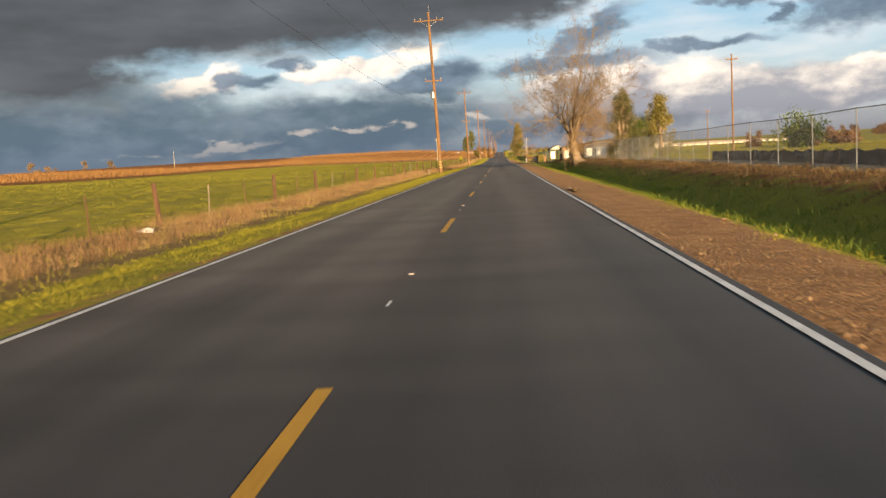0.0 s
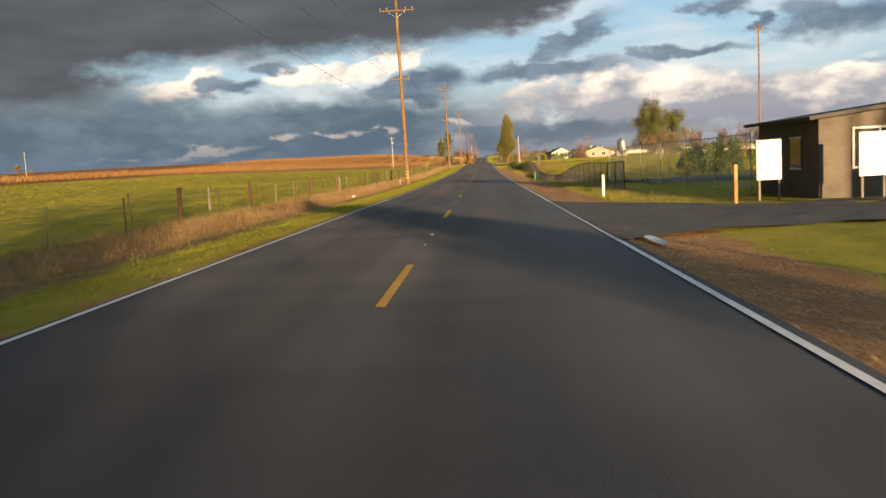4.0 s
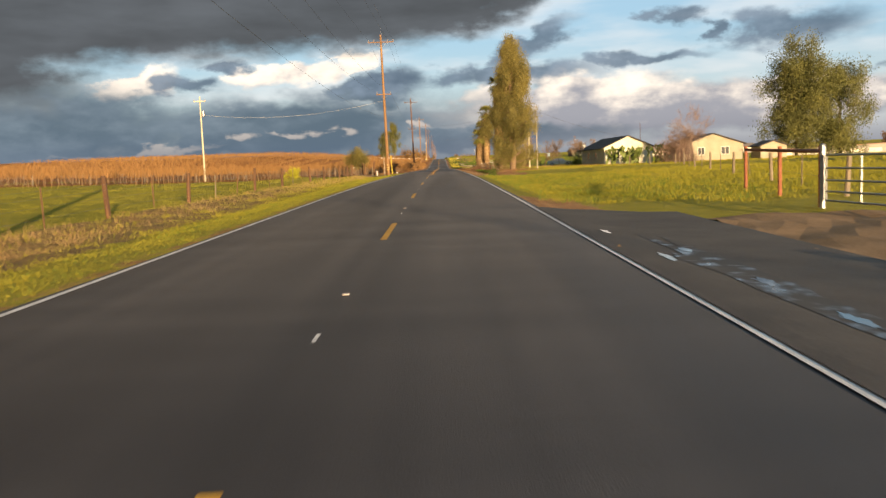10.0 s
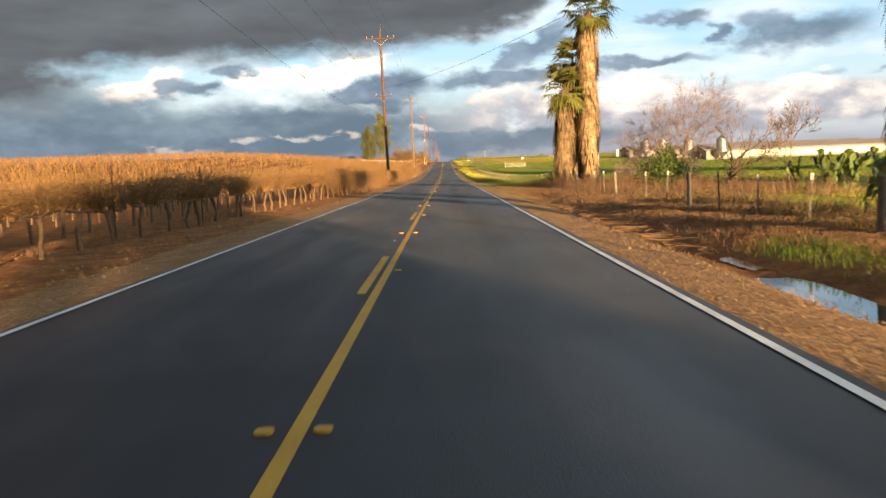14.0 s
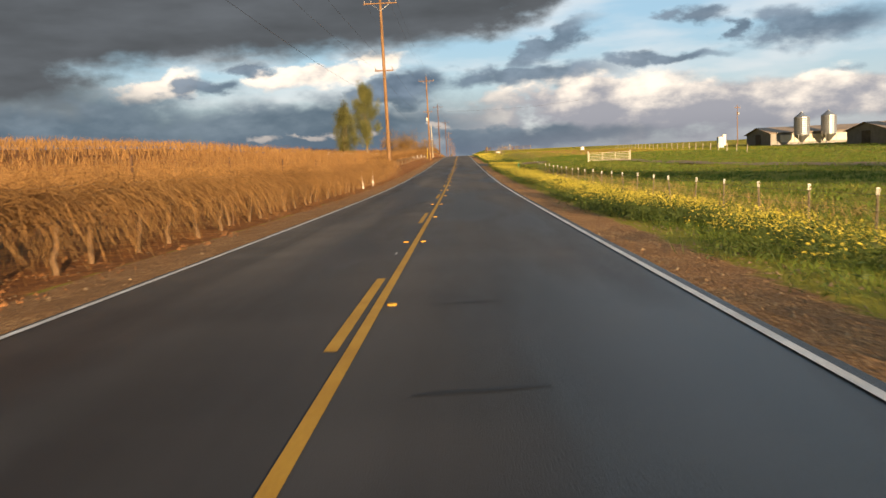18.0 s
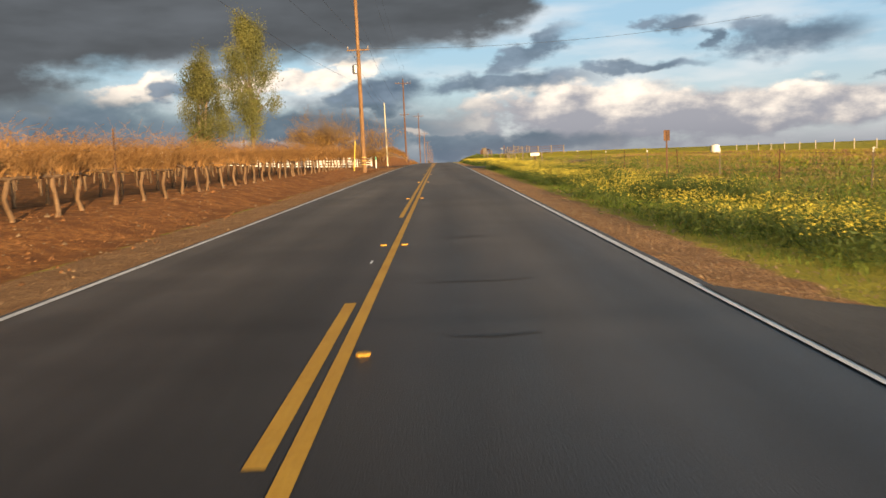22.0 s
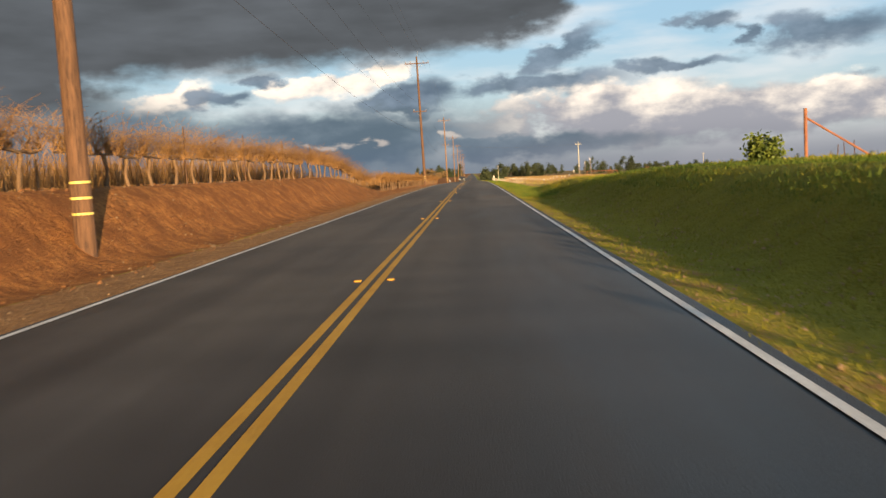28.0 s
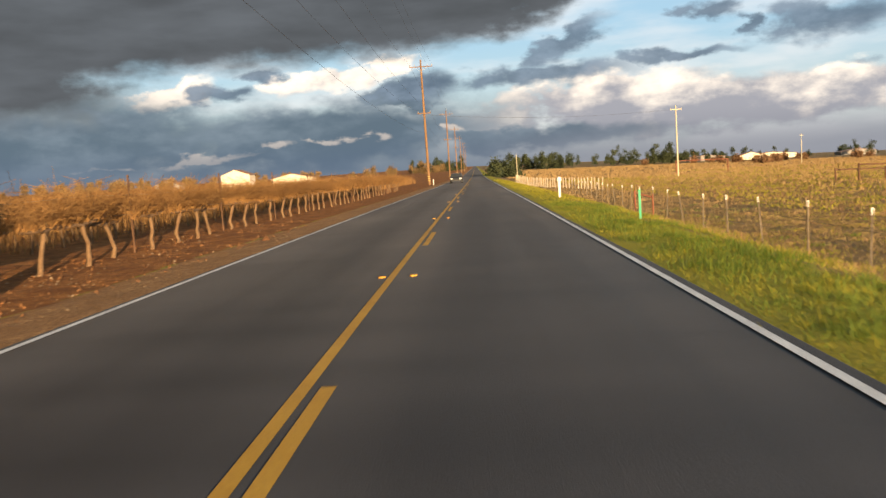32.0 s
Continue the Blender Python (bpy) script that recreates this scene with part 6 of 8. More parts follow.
# the dark posts here hold a passing truck's shadow in their wood colour
wire_fence("sagging wire fence of weathered posts, some darkened for shade, along the pasture", [(-9.6, -6), (-9.4, 300), (-10.5, 418)], ["dark", "tee", "dark", "tipped", "tee"], 4.6, (0.3, 0.6, 0.85, 1.05), 1)
wire_fence("old wire fence of thin posts out in the pasture", [(-12.6, 120), (-11.2, 330)], ["tee", "wood", "tee", "tipped"], 9, (0.5, 0.9), 2)
wire_fence("wire fence of white-tipped posts by the mustard", [(9.2, 500), (8.6, 560), (8.6, 640)], ["tipped"], 3.1, (0.35, 0.7, 1.0), 4, cap=True)
wire_fence("wire fence of white-tipped posts across the pasture", [(8.6, 900), (8.4, 990), (9.5, 1040)], ["tipped"], 3.0, (0.35, 0.7, 1.0), 5, cap=True)
wire_fence("yard fence of pale posts between the palms", [(8.6, 424), (9.0, 500)], ["tipped", "tipped", "tee", "wood"], 3.0, (0.35, 0.7, 1.0), 6, cap=True)
wire_fence("wire fence of thin posts above the mustard", [(12, 680), (12.5, 742)], ["tipped", "tee"], 6.0, (0.35, 0.7, 1.0), 7, cap=True)
wire_fence("distant line of white posts across the rise", [(40, 668), (46, 800)], ["pale"], 5.0, (0.5, 0.95), 8)
wire_fence("wire fence with orange steel posts by the driveway", [(11.5, 759), (11.0, 800)], ["wood", "tipped"], 4.5, (0.35, 0.7, 1.0), 9)
wire_fence("fence of stout wooden posts with three rails on the grassy bank", [(9.6, 842), (10.0, 850), (10.2, 862)], ["dark"], 2.0, (0.3,), 10)
wire_fence("field fence of thin posts running across the plain", [(20, 890), (60, 1010)], ["tee"], 5.0, (0.5, 1.0), 11)
wire_fence("farm wire fence near the palms and farmhouse", [(12, 332), (26, 400), (26, 428)], ["wood", "tipped"], 6.0, (0.5, 1.0), 12)


def mesh_fence(line, label, gap=3.2):
    """Wooden posts with square woven field wire."""
    t = wire_fence(label, line, ["wood", "tipped", "wood", "tee"], gap, (0.12, 0.27, 0.42, 0.57, 0.74, 0.92, 1.1), 31, 0.01, "field_fence", True)
    seg = []
    for (x0, y0), (x1, y1) in zip(line[:-1], line[1:]):
        n = int(math.hypot(x1 - x0, y1 - y0) / 0.3)
        for k in range(n):
            x, y, z = spot(x0 + (x1 - x0) * k / n, y0 + (y1 - y0) * k / n)
            seg.append([x, y, z + 0.05, x, y, z + 1.1, 0.004, 0.004])
    v, f = prisms(seg, 3)
    part("wire_stays", quick_mesh("wire_stays", v, f, WIRE), WIRE, t)


mesh_fence([(-8.6, 428.5), (-16, 425), (-62, 404)], "woven wire field fence on weathered posts along the vineyard edge")
for px, py, ph in ((-8.4, 429, 1.9), (-9.6, 427.6, 1.5), (-10.0, 428.8, 1.7), (-11.4, 427.2, 1.5)):
    ob = tagged(part("fence_post", Shape().tube((0, 0, -0.4), (0, 0, ph), 0.11, 0.10, 10).lathe([(0.10, 0), (0.08, 0.03), (0.02, 0.05)], 10, (0, 0, ph)), DARK_POLE), "stout weathered corner post at the vineyard edge", "post", "vineyard corner posts")
    ob.location = spot(px, py)


def bank_rails():
    t = thing("rail_fence", (0, 0, 0), "stout dark posts and sagging pipe rails on the bank", "fence")
    ys = [836, 839, 842, 845, 848.5, 852]
    for y in ys:
        s = Shape().tube((0, 0, -0.4), (0, 0, 1.5), 0.09, 0.08, 10)
        part("post", s, POST_WOOD, t).matrix_basis = pose(*spot(10.0, y), random.gauss(0, 1.5), random.gauss(0, 1.5), 0)
    for h in (0.35, 0.8, 1.3):
        s = Shape()
        for a, b in zip(ys[:-1], ys[1:]):
            s.path(sagging(spot(10.0, a, h), spot(10.0, b, h), 0.03, 4), 0.022, 6)
        part("rail", s, DARK_POLE, t)
    part("brace", Shape().tube(spot(10.6, 871.6, 1.15), spot(12.8, 872.6, 0.05), 0.03, 0.03, 7).tube(spot(10.6, 871.6, -0.3), spot(10.6, 871.6, 1.4), 0.05, 0.05, 8), material("rusty_pipe", (0.20, 0.07, 0.035), (0.32, 0.13, 0.06), 4, 30, 0.7, 0.3), t)


bank_rails()


def chain_fence(label, x, y0, y1, height, bay, mat_post, screen=None, x1=None, pitch=0.13):
    """Steel posts, a top rail and woven diagonal wire; screen: dark cloth up to that height."""
    t = thing("chain_link_fence", (0, 0, 0), label, "fence")
    n = round((y1 - y0) / bay)
    x1 = x if x1 is None else x1
    pts = [(x + (x1 - x) * k / n, y0 + bay * k) for k in range(n + 1)]
    pm = Shape().tube((0, 0, -0.3), (0, 0, height), 0.026, 0.026, 8).lathe([(0.04, 0), (0.04, 0.03), (0.01, 0.07)], 8, (0, 0, height - 0.02)).mesh("post")
    pm.materials.append(mat_post)
    # one bay of woven wire, along +y
    seg = []
    for k in range(-int(height / pitch) - 1, int(bay / pitch) + 2):
        for s in (1, -1):
            a = k * pitch if s == 1 else k * pitch + height
            u0, u1 = max(0, a if s == 1 else a - height), min(bay, a + height if s == 1 else a)
            if u1 - u0 < 0.02:
                continue
            z0, z1 = ((u0 - a), (u1 - a)) if s == 1 else ((a - u0), (a - u1))
            seg.append([0, u0, z0, 0, u1, z1, 0.0028, 0.0028])
    v, f = prisms(seg, 3)
    wm = quick_mesh("woven_wire", v, f, STEEL if mat_post is STEEL else WIRE)
    cloth = None
    if screen:
        s = Shape()
        m, q = 10, 4
        vs = [(0.03 + 0.03 * math.sin(i * 2.2 + j), bay * i / m, 0.04 + screen * j / q) for i in range(m + 1) for j in range(q + 1)]
        fs = [(i * (q + 1) + j, (i + 1) * (q + 1) + j, (i + 1) * (q + 1) + j + 1, i * (q + 1) + j + 1) for i in range(m) for j in range(q)]
        cloth = s.add(vs, fs).mesh("screen_cloth")
        cloth.materials.append(SCREEN)
    for k, (px, py) in enumerate(pts):
        part("post", pm, mat_post, t).location = spot(px, py)
        if k < n:
            z0, z1 = spot(*pts[k])[2], spot(*pts[k + 1])[2]
            m = Matrix.Translation((px, py, z0 + 0.03)) @ Matrix(((1, (pts[k + 1][0] - px) / bay, 0, 0), (0, 1, 0, 0), (0, (z1 - z0) / bay, 1, 0), (0, 0, 0, 1)))
            part("woven_wire", wm, STEEL, t).matrix_basis = m
            if cloth:
                part("screen_cloth", cloth, SCREEN, t, "dark green screen cloth").matrix_basis = m
    part("top_rail", Shape().path([Vector(spot(px, py, height)) for px, py in pts], 0.02, 6), mat_post, t)
    return t


SCREEN = material("dark_screen_cloth", (0.018, 0.030, 0.022), (0.035, 0.050, 0.038), 2, 60, 0.9, 0.3)
chain_fence("tall galvanised chain-link fence along the ditch", 14.6, -8, 139, 2.5, 4.6, STEEL)
chain_fence("tall grey chain-link fence round the nursery yard", 12.6, 162, 189.6, 2.4, 4.6, STEEL, x1=10.6)
chain_fence("dark netted chain-link fence dipping through the roadside swale", 8.5, 170, 293, 1.45, 3.0, DARK_POLE, pitch=0.10)


def silt_fence(line, height, gap=2.6):
    """Slack black sheeting on short stakes."""
    t = thing("silt_fence", (0, 0, 0), "low slack black plastic silt fence across the gravel lot", "fence")
    (x0, y0), (x1, y1) = line
    n = round(math.hypot(x1 - x0, y1 - y0) / gap)
    stake = Shape().box((-0.02, -0.02, -0.2), (0.02, 0.02, height + 0.12)).mesh("stake")
    stake.materials.append(POST_WOOD)
    pts = [(x0 + (x1 - x0) * k / n, y0 + (y1 - y0) * k / n) for k in range(n + 1)]
    for k, (x, y) in enumerate(pts):
        part("stake", stake, POST_WOOD, t).location = spot(x, y)
        if k == n:
            break
        v, m = [], 6
        for i in range(m + 1):
            u = i / m
            px, py = x + (pts[k + 1][0] - x) * u, y + (pts[k + 1][1] - y) * u
            for j, h in enumerate((0.0, height * 0.5, height)):
                sag = 0.10 * height * math.sin(math.pi * u) * (j == 2)
                v.append((px + 0.05 * math.sin(5 * u + k + j * 2), py, spot(px, py)[2] + h - sag))
        part("sheeting", Shape().add(v, [(i * 3 + j, i * 3 + j + 1, i * 3 + j + 4, i * 3 + j + 3) for i in range(m) for j in (0, 1)]), BLACK_SHEET, t, "slack black plastic sheeting")


BLACK_SHEET = material("black_plastic_sheeting", (0.012, 0.012, 0.014), (0.026, 0.026, 0.028), 3, 30, 0.5, 0.3)
silt_fence([(16.9, -2), (20.5, 80)], 0.85)


def board_fence(label, line, gap=2.6):
    t = thing("board_fence", (0, 0, 0), label, "fence", "white driveway fences")
    (x0, y0), (x1, y1) = line
    n = max(1, round(math.hypot(x1 - x0, y1 - y0) / gap))
    d = Vector((x1 - x0, y1 - y0, 0)).normalized()
    w = Vector((-d.y, d.x, 0))
    pts = [(x0 + (x1 - x0) * k / n, y0 + (y1 - y0) * k / n) for k in range(n + 1)]
    ang = math.degrees(math.atan2(d.y, d.x))
    for k, (x, y) in enumerate(pts):
        big = 0.11 if k == 0 else 0.065
        p = part("post", Shape().box((-big, -big, -0.3), (big, big, 1.42 if k else 1.5), 0.012), WHITE_PAINT, t)
        p.matrix_basis = pose(*spot(x, y), 0, 0, ang)
    for k in range(n):
        a, b = Vector(spot(*pts[k])), Vector(spot(*pts[k + 1]))
        for h in (0.32, 0.66, 1.0, 1.34):
            s = Shape()
            u = a + Vector((0, 0, h))
            e = b + Vector((0, 0, h))
            off = w * 0.075
            vs = []
            for c in (u, e):
                for o in (off, off + w * 0.025):
                    vs += [c + o + Vector((0, 0, -0.07)), c + o + Vector((0, 0, 0.07))]
            s.add(vs, [(0, 1, 5, 4), (2, 6, 7, 3), (1, 3, 7, 5), (0, 4, 6, 2), (0, 2, 3, 1), (4, 5, 7, 6)])
            part("rail", s, WHITE_PAINT, t)
    return t


board_fence("white painted four-rail board fence beside the driveway", [(-9.6, 778), (-40, 783)])
board_fence("white painted four-rail board fence beside the driveway", [(-9.8, 804), (-36, 806)])


def pipe_gate(x, y, width, label, turn=0.0, mat=STEEL, height=1.25, rails=6, post=True):
    t = thing("field_gate", spot(x, y), label, "gate", turn=turn)
    s = Shape()
    for sx in (0, width):
        s.tube((sx, 0, 0.2), (sx, 0, 0.2 + height), 0.025, 0.025, 8)
    part("gate_upright", s, mat, t)
    for k in range(rails):
        h = 0.2 + height * (k / (rails - 1)) ** 1.15
        part("gate_rail", Shape().tube((0, 0, h), (width, 0, h), 0.022, 0.022, 8), mat, t)
    for k in (0.33, 0.66):
        part("gate_stay", Shape().box((width * k - 0.02, -0.012, 0.2), (width * k + 0.02, 0.012, 0.2 + height)), mat, t)
    if post:
        for sx in (-0.15, width + 0.15):
            part("gate_post", Shape().tube((sx, 0, -0.3), (sx, 0, height + 0.42), 0.065, 0.065, 10).lathe([(0.07, 0), (0.055, 0.03), (0.02, 0.045)], 10, (sx, 0, height + 0.41)), mat, t)
    return t


RUST = material("rusty_red_pipe", (0.17, 0.055, 0.03), (0.30, 0.11, 0.06), 4, 30, 0.7, 0.3)
PALE_STEEL = material("pale_painted_pipe", (0.52, 0.47, 0.36), (0.66, 0.60, 0.47), 3, 30, 0.6, 0.1)
pipe_gate(9.55, 327.8, 4.2, "silver pipe gate standing open beside the driveway", -86, height=1.0, rails=5)
pipe_gate(17.2, 658.7, 5.0, "long pale pipe gate standing in the green field", 2, PALE_STEEL, 0.95, 6)
pipe_gate(14.5, 826, 5.5, "weathered cattle gate in the corral fence", 60, POST_WOOD, 1.3, 6)
pipe_gate(13, 818, 4.0, "weathered cattle gate in the corral fence", 95, POST_WOOD, 1.4, 6)


def rail_frame(pts, label, mat, name="pipe_fence", r=0.06, h=1.45):
    t = thing(name, (0, 0, 0), label, "fence")
    for x, y in pts:
        part("post", Shape().tube((x, y, spot(x, y)[2] - 0.3), (x, y, spot(x, y)[2] + h), r, r, 8), mat, t)
    for a, b in zip(pts[:-1], pts[1:]):
        part("rail", Shape().tube(spot(*a, h - 0.12), spot(*b, h - 0.12), r * 0.8, r * 0.8, 8), mat, t)
    return t


rail_frame([(9.7, 328.4), (10.66, 333.2), (11.4, 338)], "rusty red pipe frame beside the gate", RUST)
rail_frame([(10.8, 866), (11.0, 864), (11.3, 862), (11.6, 860), (11.9, 858)], "short run of close dark corral posts", DARK_POLE, "corral_fence", 0.09, 1.5)
rail_frame([(11, 812), (12.4, 815), (13.6, 820), (16, 826)], "weathered corral fence with a wooden rail", POST_WOOD, "corral_fence", 0.07, 1.35)
def corral_run(pts, label, h=1.55, rails=4):
    t = thing("corral_fence", (0, 0, 0), label, "fence", "weathered corral")
    for x, y in pts:
        part("post", Shape().tube((x, y, spot(x, y)[2] - 0.3), (x, y, spot(x, y)[2] + h), 0.09, 0.08, 8), POST_WOOD, t)
    for a, b in zip(pts[:-1], pts[1:]):
        for k in range(rails):
            u = 0.3 + (h - 0.45) * k / (rails - 1)
            part("rail", Shape().tube(spot(*a, u), spot(*b, u + 0.04), 0.035, 0.035, 6), DARK_POLE, t)


corral_run([(18.5, 823), (21.0, 824), (23.4, 825)], "weathered wooden corral panel with dark rails on the rise")
corral_run([(13.5, 829), (15.6, 830), (17.8, 831), (19.6, 832)], "low weathered wooden corral run on the rise", 1.3, 4)
corral_run([(8.6, 818), (9.4, 821), (10.3, 824)], "short weathered corral run beside the mustard", 1.3, 3)
rail_frame([(31.5, 1034), (36, 1034.5), (40, 1035)], "dark wooden cattle pen rails in the pasture", DARK_POLE, "cattle_pen", 0.08, 1.5)
rail_frame([(30.5, 1036), (35, 1037), (40, 1038)], "dark wooden cattle pen rails in the pasture", DARK_POLE, "cattle_pen", 0.08, 1.1)
rail_frame([(38, 1124), (48, 1126)], "far goal-like pipe frame in the pasture", RUST, "pipe_fence", 0.09, 2.6)
rail_frame([(7.4, 999), (8.3, 1000)], "small rusty pipe frame by the mailbox", RUST, "pipe_fence", 0.03, 0.9)


# ---------------------------------------------------------------- markers, signs, stakes
def marker(x, y, label, h=1.1, top=None, mat=WHITE_PAINT, lean=(0, 0), w=0.05):
    t = thing("marker_post", spot(x, y), label, "marker post")
    t.matrix_world = pose(*spot(x, y), lean[0], lean[1], 0)
    part("stake", Shape().box((-w, -0.015, -0.3), (w, 0.015, h), 0.008), mat, t)
    if top:
        part("reflector", Shape().box((-w * 0.9, -0.022, h - 0.42), (w * 0.9, -0.017, h - 0.05)), top, t, "green reflective strip")


ORANGE = material("faded_orange_plastic", (0.62, 0.20, 0.05), (0.75, 0.30, 0.10), 3, 20, 0.6, 0.1)
GUY_YELLOW = material("yellow_guy_guard", (0.75, 0.55, 0.05), (0.85, 0.66, 0.10), 3, 20, 0.5, 0.1)
marker(-5.7, 608, "white plastic roadside marker post", 1.25, None, WHITE_PAINT, (0, -4))
marker(-5.6, 613.5, "white marker post with a green reflector", 1.25, GREEN_PLASTIC, WHITE_PAINT)
marker(6.9, 221, "green roadside marker post", 1.25, GREEN_PLASTIC, GREEN_PLASTIC)
marker(-7.4, 781.4, "white wooden marker post with a green reflector", 1.5, GREEN_PLASTIC, WHITE_PAINT, w=0.07)
marker(-8.2, 776.2, "short weathered white stake", 0.65, None, PALE_POST)
marker(5.7, 989, "slim green roadside marker post", 0.85, GREEN_PLASTIC, GREEN_PLASTIC, w=0.035)
marker(10.3, 122, "leaning orange plastic marker post", 1.7, None, ORANGE, (0, -5), 0.07)
marker(8.9, 151.5, "pale orange-topped marker post", 1.2, None, ORANGE)
marker(5.8, 158.5, "small white marker post by the driveway", 0.9, None, WHITE_PAINT)
marker(7.0, 640, "short green marker post in the mustard", 0.9, GREEN_PLASTIC, GREEN_PLASTIC)
marker(-6.75, 426.4, "tall white stake beside the power pole", 2.4, None, PALE_POST, (0, -1), 0.03)
marker(-7.6, 213.6, "short white stake beside the power pole", 0.6, None, WHITE_PAINT, w=0.03)
marker(-5.3, 1093, "white roadside marker post", 0.9, None, WHITE_PAINT)
marker(-7.9, 427.5, "short white pipe stub at the field corner", 0.7, None, WHITE_PAINT, w=0.06)


def guy_wire(x, y, h, dx, dy, label):
    t = thing("guy_wire", spot(x, y), label, "guy wire")
    part("cable", Shape().tube((0, 0, h), (dx, dy, 0), 0.008, 0.008, 4), WIRE, t)
    b = Vector((dx, dy, 0))
    e = b.lerp(Vector((0, 0, h)), 2.9 / math.hypot(math.hypot(dx, dy), h))
    part("guard", Shape().tube(b, e, 0.035, 0.035, 8), GUY_YELLOW, t, "yellow plastic guard")


guy_wire(-6.3, 427, 11, 0.3, 4.5, "steel guy cable with a yellow guard at the power pole")
guy_wire(-6.05, 748.3, 12, -0.6, -3.6, "steel guy cable with a yellow guard at the power pole")


GREY_LETTER = material("faded_grey_lettering", (0.26, 0.26, 0.25), (0.40, 0.40, 0.38), 5, 30, 0.7, 0.0)


def sign_board(x, y):
    t = thing("road_sign", spot(x, y), "white address board on a brown wooden post", "sign")
    part("post", Shape().box((-0.07, -0.05, -0.4), (0.07, 0.05, 1.10), 0.012), DARK_POLE, t)
    part("board", Shape().box((-0.42, -0.085, 0.98), (0.42, -0.055, 1.24), 0.01), WHITE_PAINT, t, "white painted board")
    for k, (a, b) in enumerate([(-0.26, -0.12), (-0.08, 0.04), (0.08, 0.26)]):
        part("lettering", Shape().box((a, -0.089, 1.09), (b, -0.086, 1.14)), GREY_LETTER, t)


sign_board(9.75, 750.0)


def square_sign(x, y, h, w, label):
    t = thing("road_sign", spot(x, y), label, "sign")
    part("post", Shape().box((-0.03, -0.02, -0.4), (0.03, 0.02, h)), DARK_POLE, t)
    part("plate", Shape().box((-w, -0.03, h - 0.45), (w, -0.022, h), 0.01), DARK_POLE, t)
    part("bolt", Shape().box((-0.012, -0.036, h - 0.12), (0.012, -0.03, h - 0.096)), DARK_POLE, t)


square_sign(10.3, 794.5, 2.4, 0.06, "dark metal sign seen edge-on on a steel post")
square_sign(10.5, 706.5, 2.05, 0.13, "small dark metal sign on a thin post by the pasture fence")


def mailbox(x, y, label, mat=WHITE_PAINT, h=1.05):
    t = thing("mailbox", spot(x, y), label, "mailbox", turn=0)
    part("post", Shape().box((-0.06, -0.06, -0.3), (0.06, 0.06, h), 0.01), mat, t)
    prof = [(-0.1, 0), (0.1, 0), (0.1, 0.13)] + [(0.1 * math.cos(a), 0.13 + 0.1 * math.sin(a)) for a in np.linspace(0.3, 2.8, 7)] + [(-0.1, 0.13)]
    n = len(prof)
    vs = [(p, q, h + z) for q in (-0.26, 0.26) for p, z in prof]
    fs = [tuple(range(n)), tuple(range(n, 2 * n))[::-1]] + [(i, n + i, n + (i + 1) % n, (i + 1) % n) for i in range(n)]
    part("box", Shape().add(vs, fs), mat, t)
    part("flag", Shape().box((0.105, -0.05, h + 0.1), (0.115, 0.0, h + 0.32)), RUST, t, "small red flag")


mailbox(5.3, 1008, "large white mailbox on a square white post", WHITE_PAINT, 0.8)
stout = thing("fence_post", spot(12.8, 304), "stout weathered wooden fence post by the brush", "post")
part("post", Shape().tube((0, 0, -0.4), (0, 0, 2.1), 0.16, 0.15, 10).lathe([(0.15, 0), (0.12, 0.05), (0.02, 0.07)], 10, (0, 0, 2.09)), POST_WOOD, stout)
mailbox(6.6, 128, "grey roadside mailbox on a post", POST_WOOD, 0.8)


# ---------------------------------------------------------------- buildings
ROOF_DARK = material("dark_shingle_roof", (0.05, 0.045, 0.042), (0.10, 0.09, 0.08), 1.5, 40, 0.9, 0.5)
ROOF_TIN = material("rusty_tin_roof", (0.25, 0.13, 0.08), (0.42, 0.26, 0.17), 0.6, 20, 0.6, 0.2, metal=0.2)
ROOF_BROWN = material("weathered_brown_roof", (0.22, 0.165, 0.12), (0.36, 0.28, 0.21), 0.6, 20, 0.8, 0.2)
CREAM = material("cream_plaster", (0.60, 0.54, 0.42), (0.74, 0.68, 0.55), 0.8, 30, 0.85, 0.2)
PALE_CREAM = material("pale_cream_boards", (0.62, 0.58, 0.46), (0.76, 0.71, 0.58), 0.8, 30, 0.8, 0.2)
BEIGE = material("dull_beige_boards", (0.28, 0.24, 0.18), (0.40, 0.35, 0.27), 0.8, 25, 0.85, 0.3)
GREY_BOARD = material("grey_board_wall", (0.22, 0.21, 0.20), (0.34, 0.32, 0.30), 0.8, 25, 0.85, 0.3)
GLASS = material("window_glass", (0.03, 0.035, 0.04), (0.05, 0.055, 0.06), 2, 10, 0.08, 0.0, spec=0.6)
SHED_BROWN = material("brown_shed_boards", (0.09, 0.075, 0.06), (0.17, 0.14, 0.11), 1, 20, 0.9, 0.3)


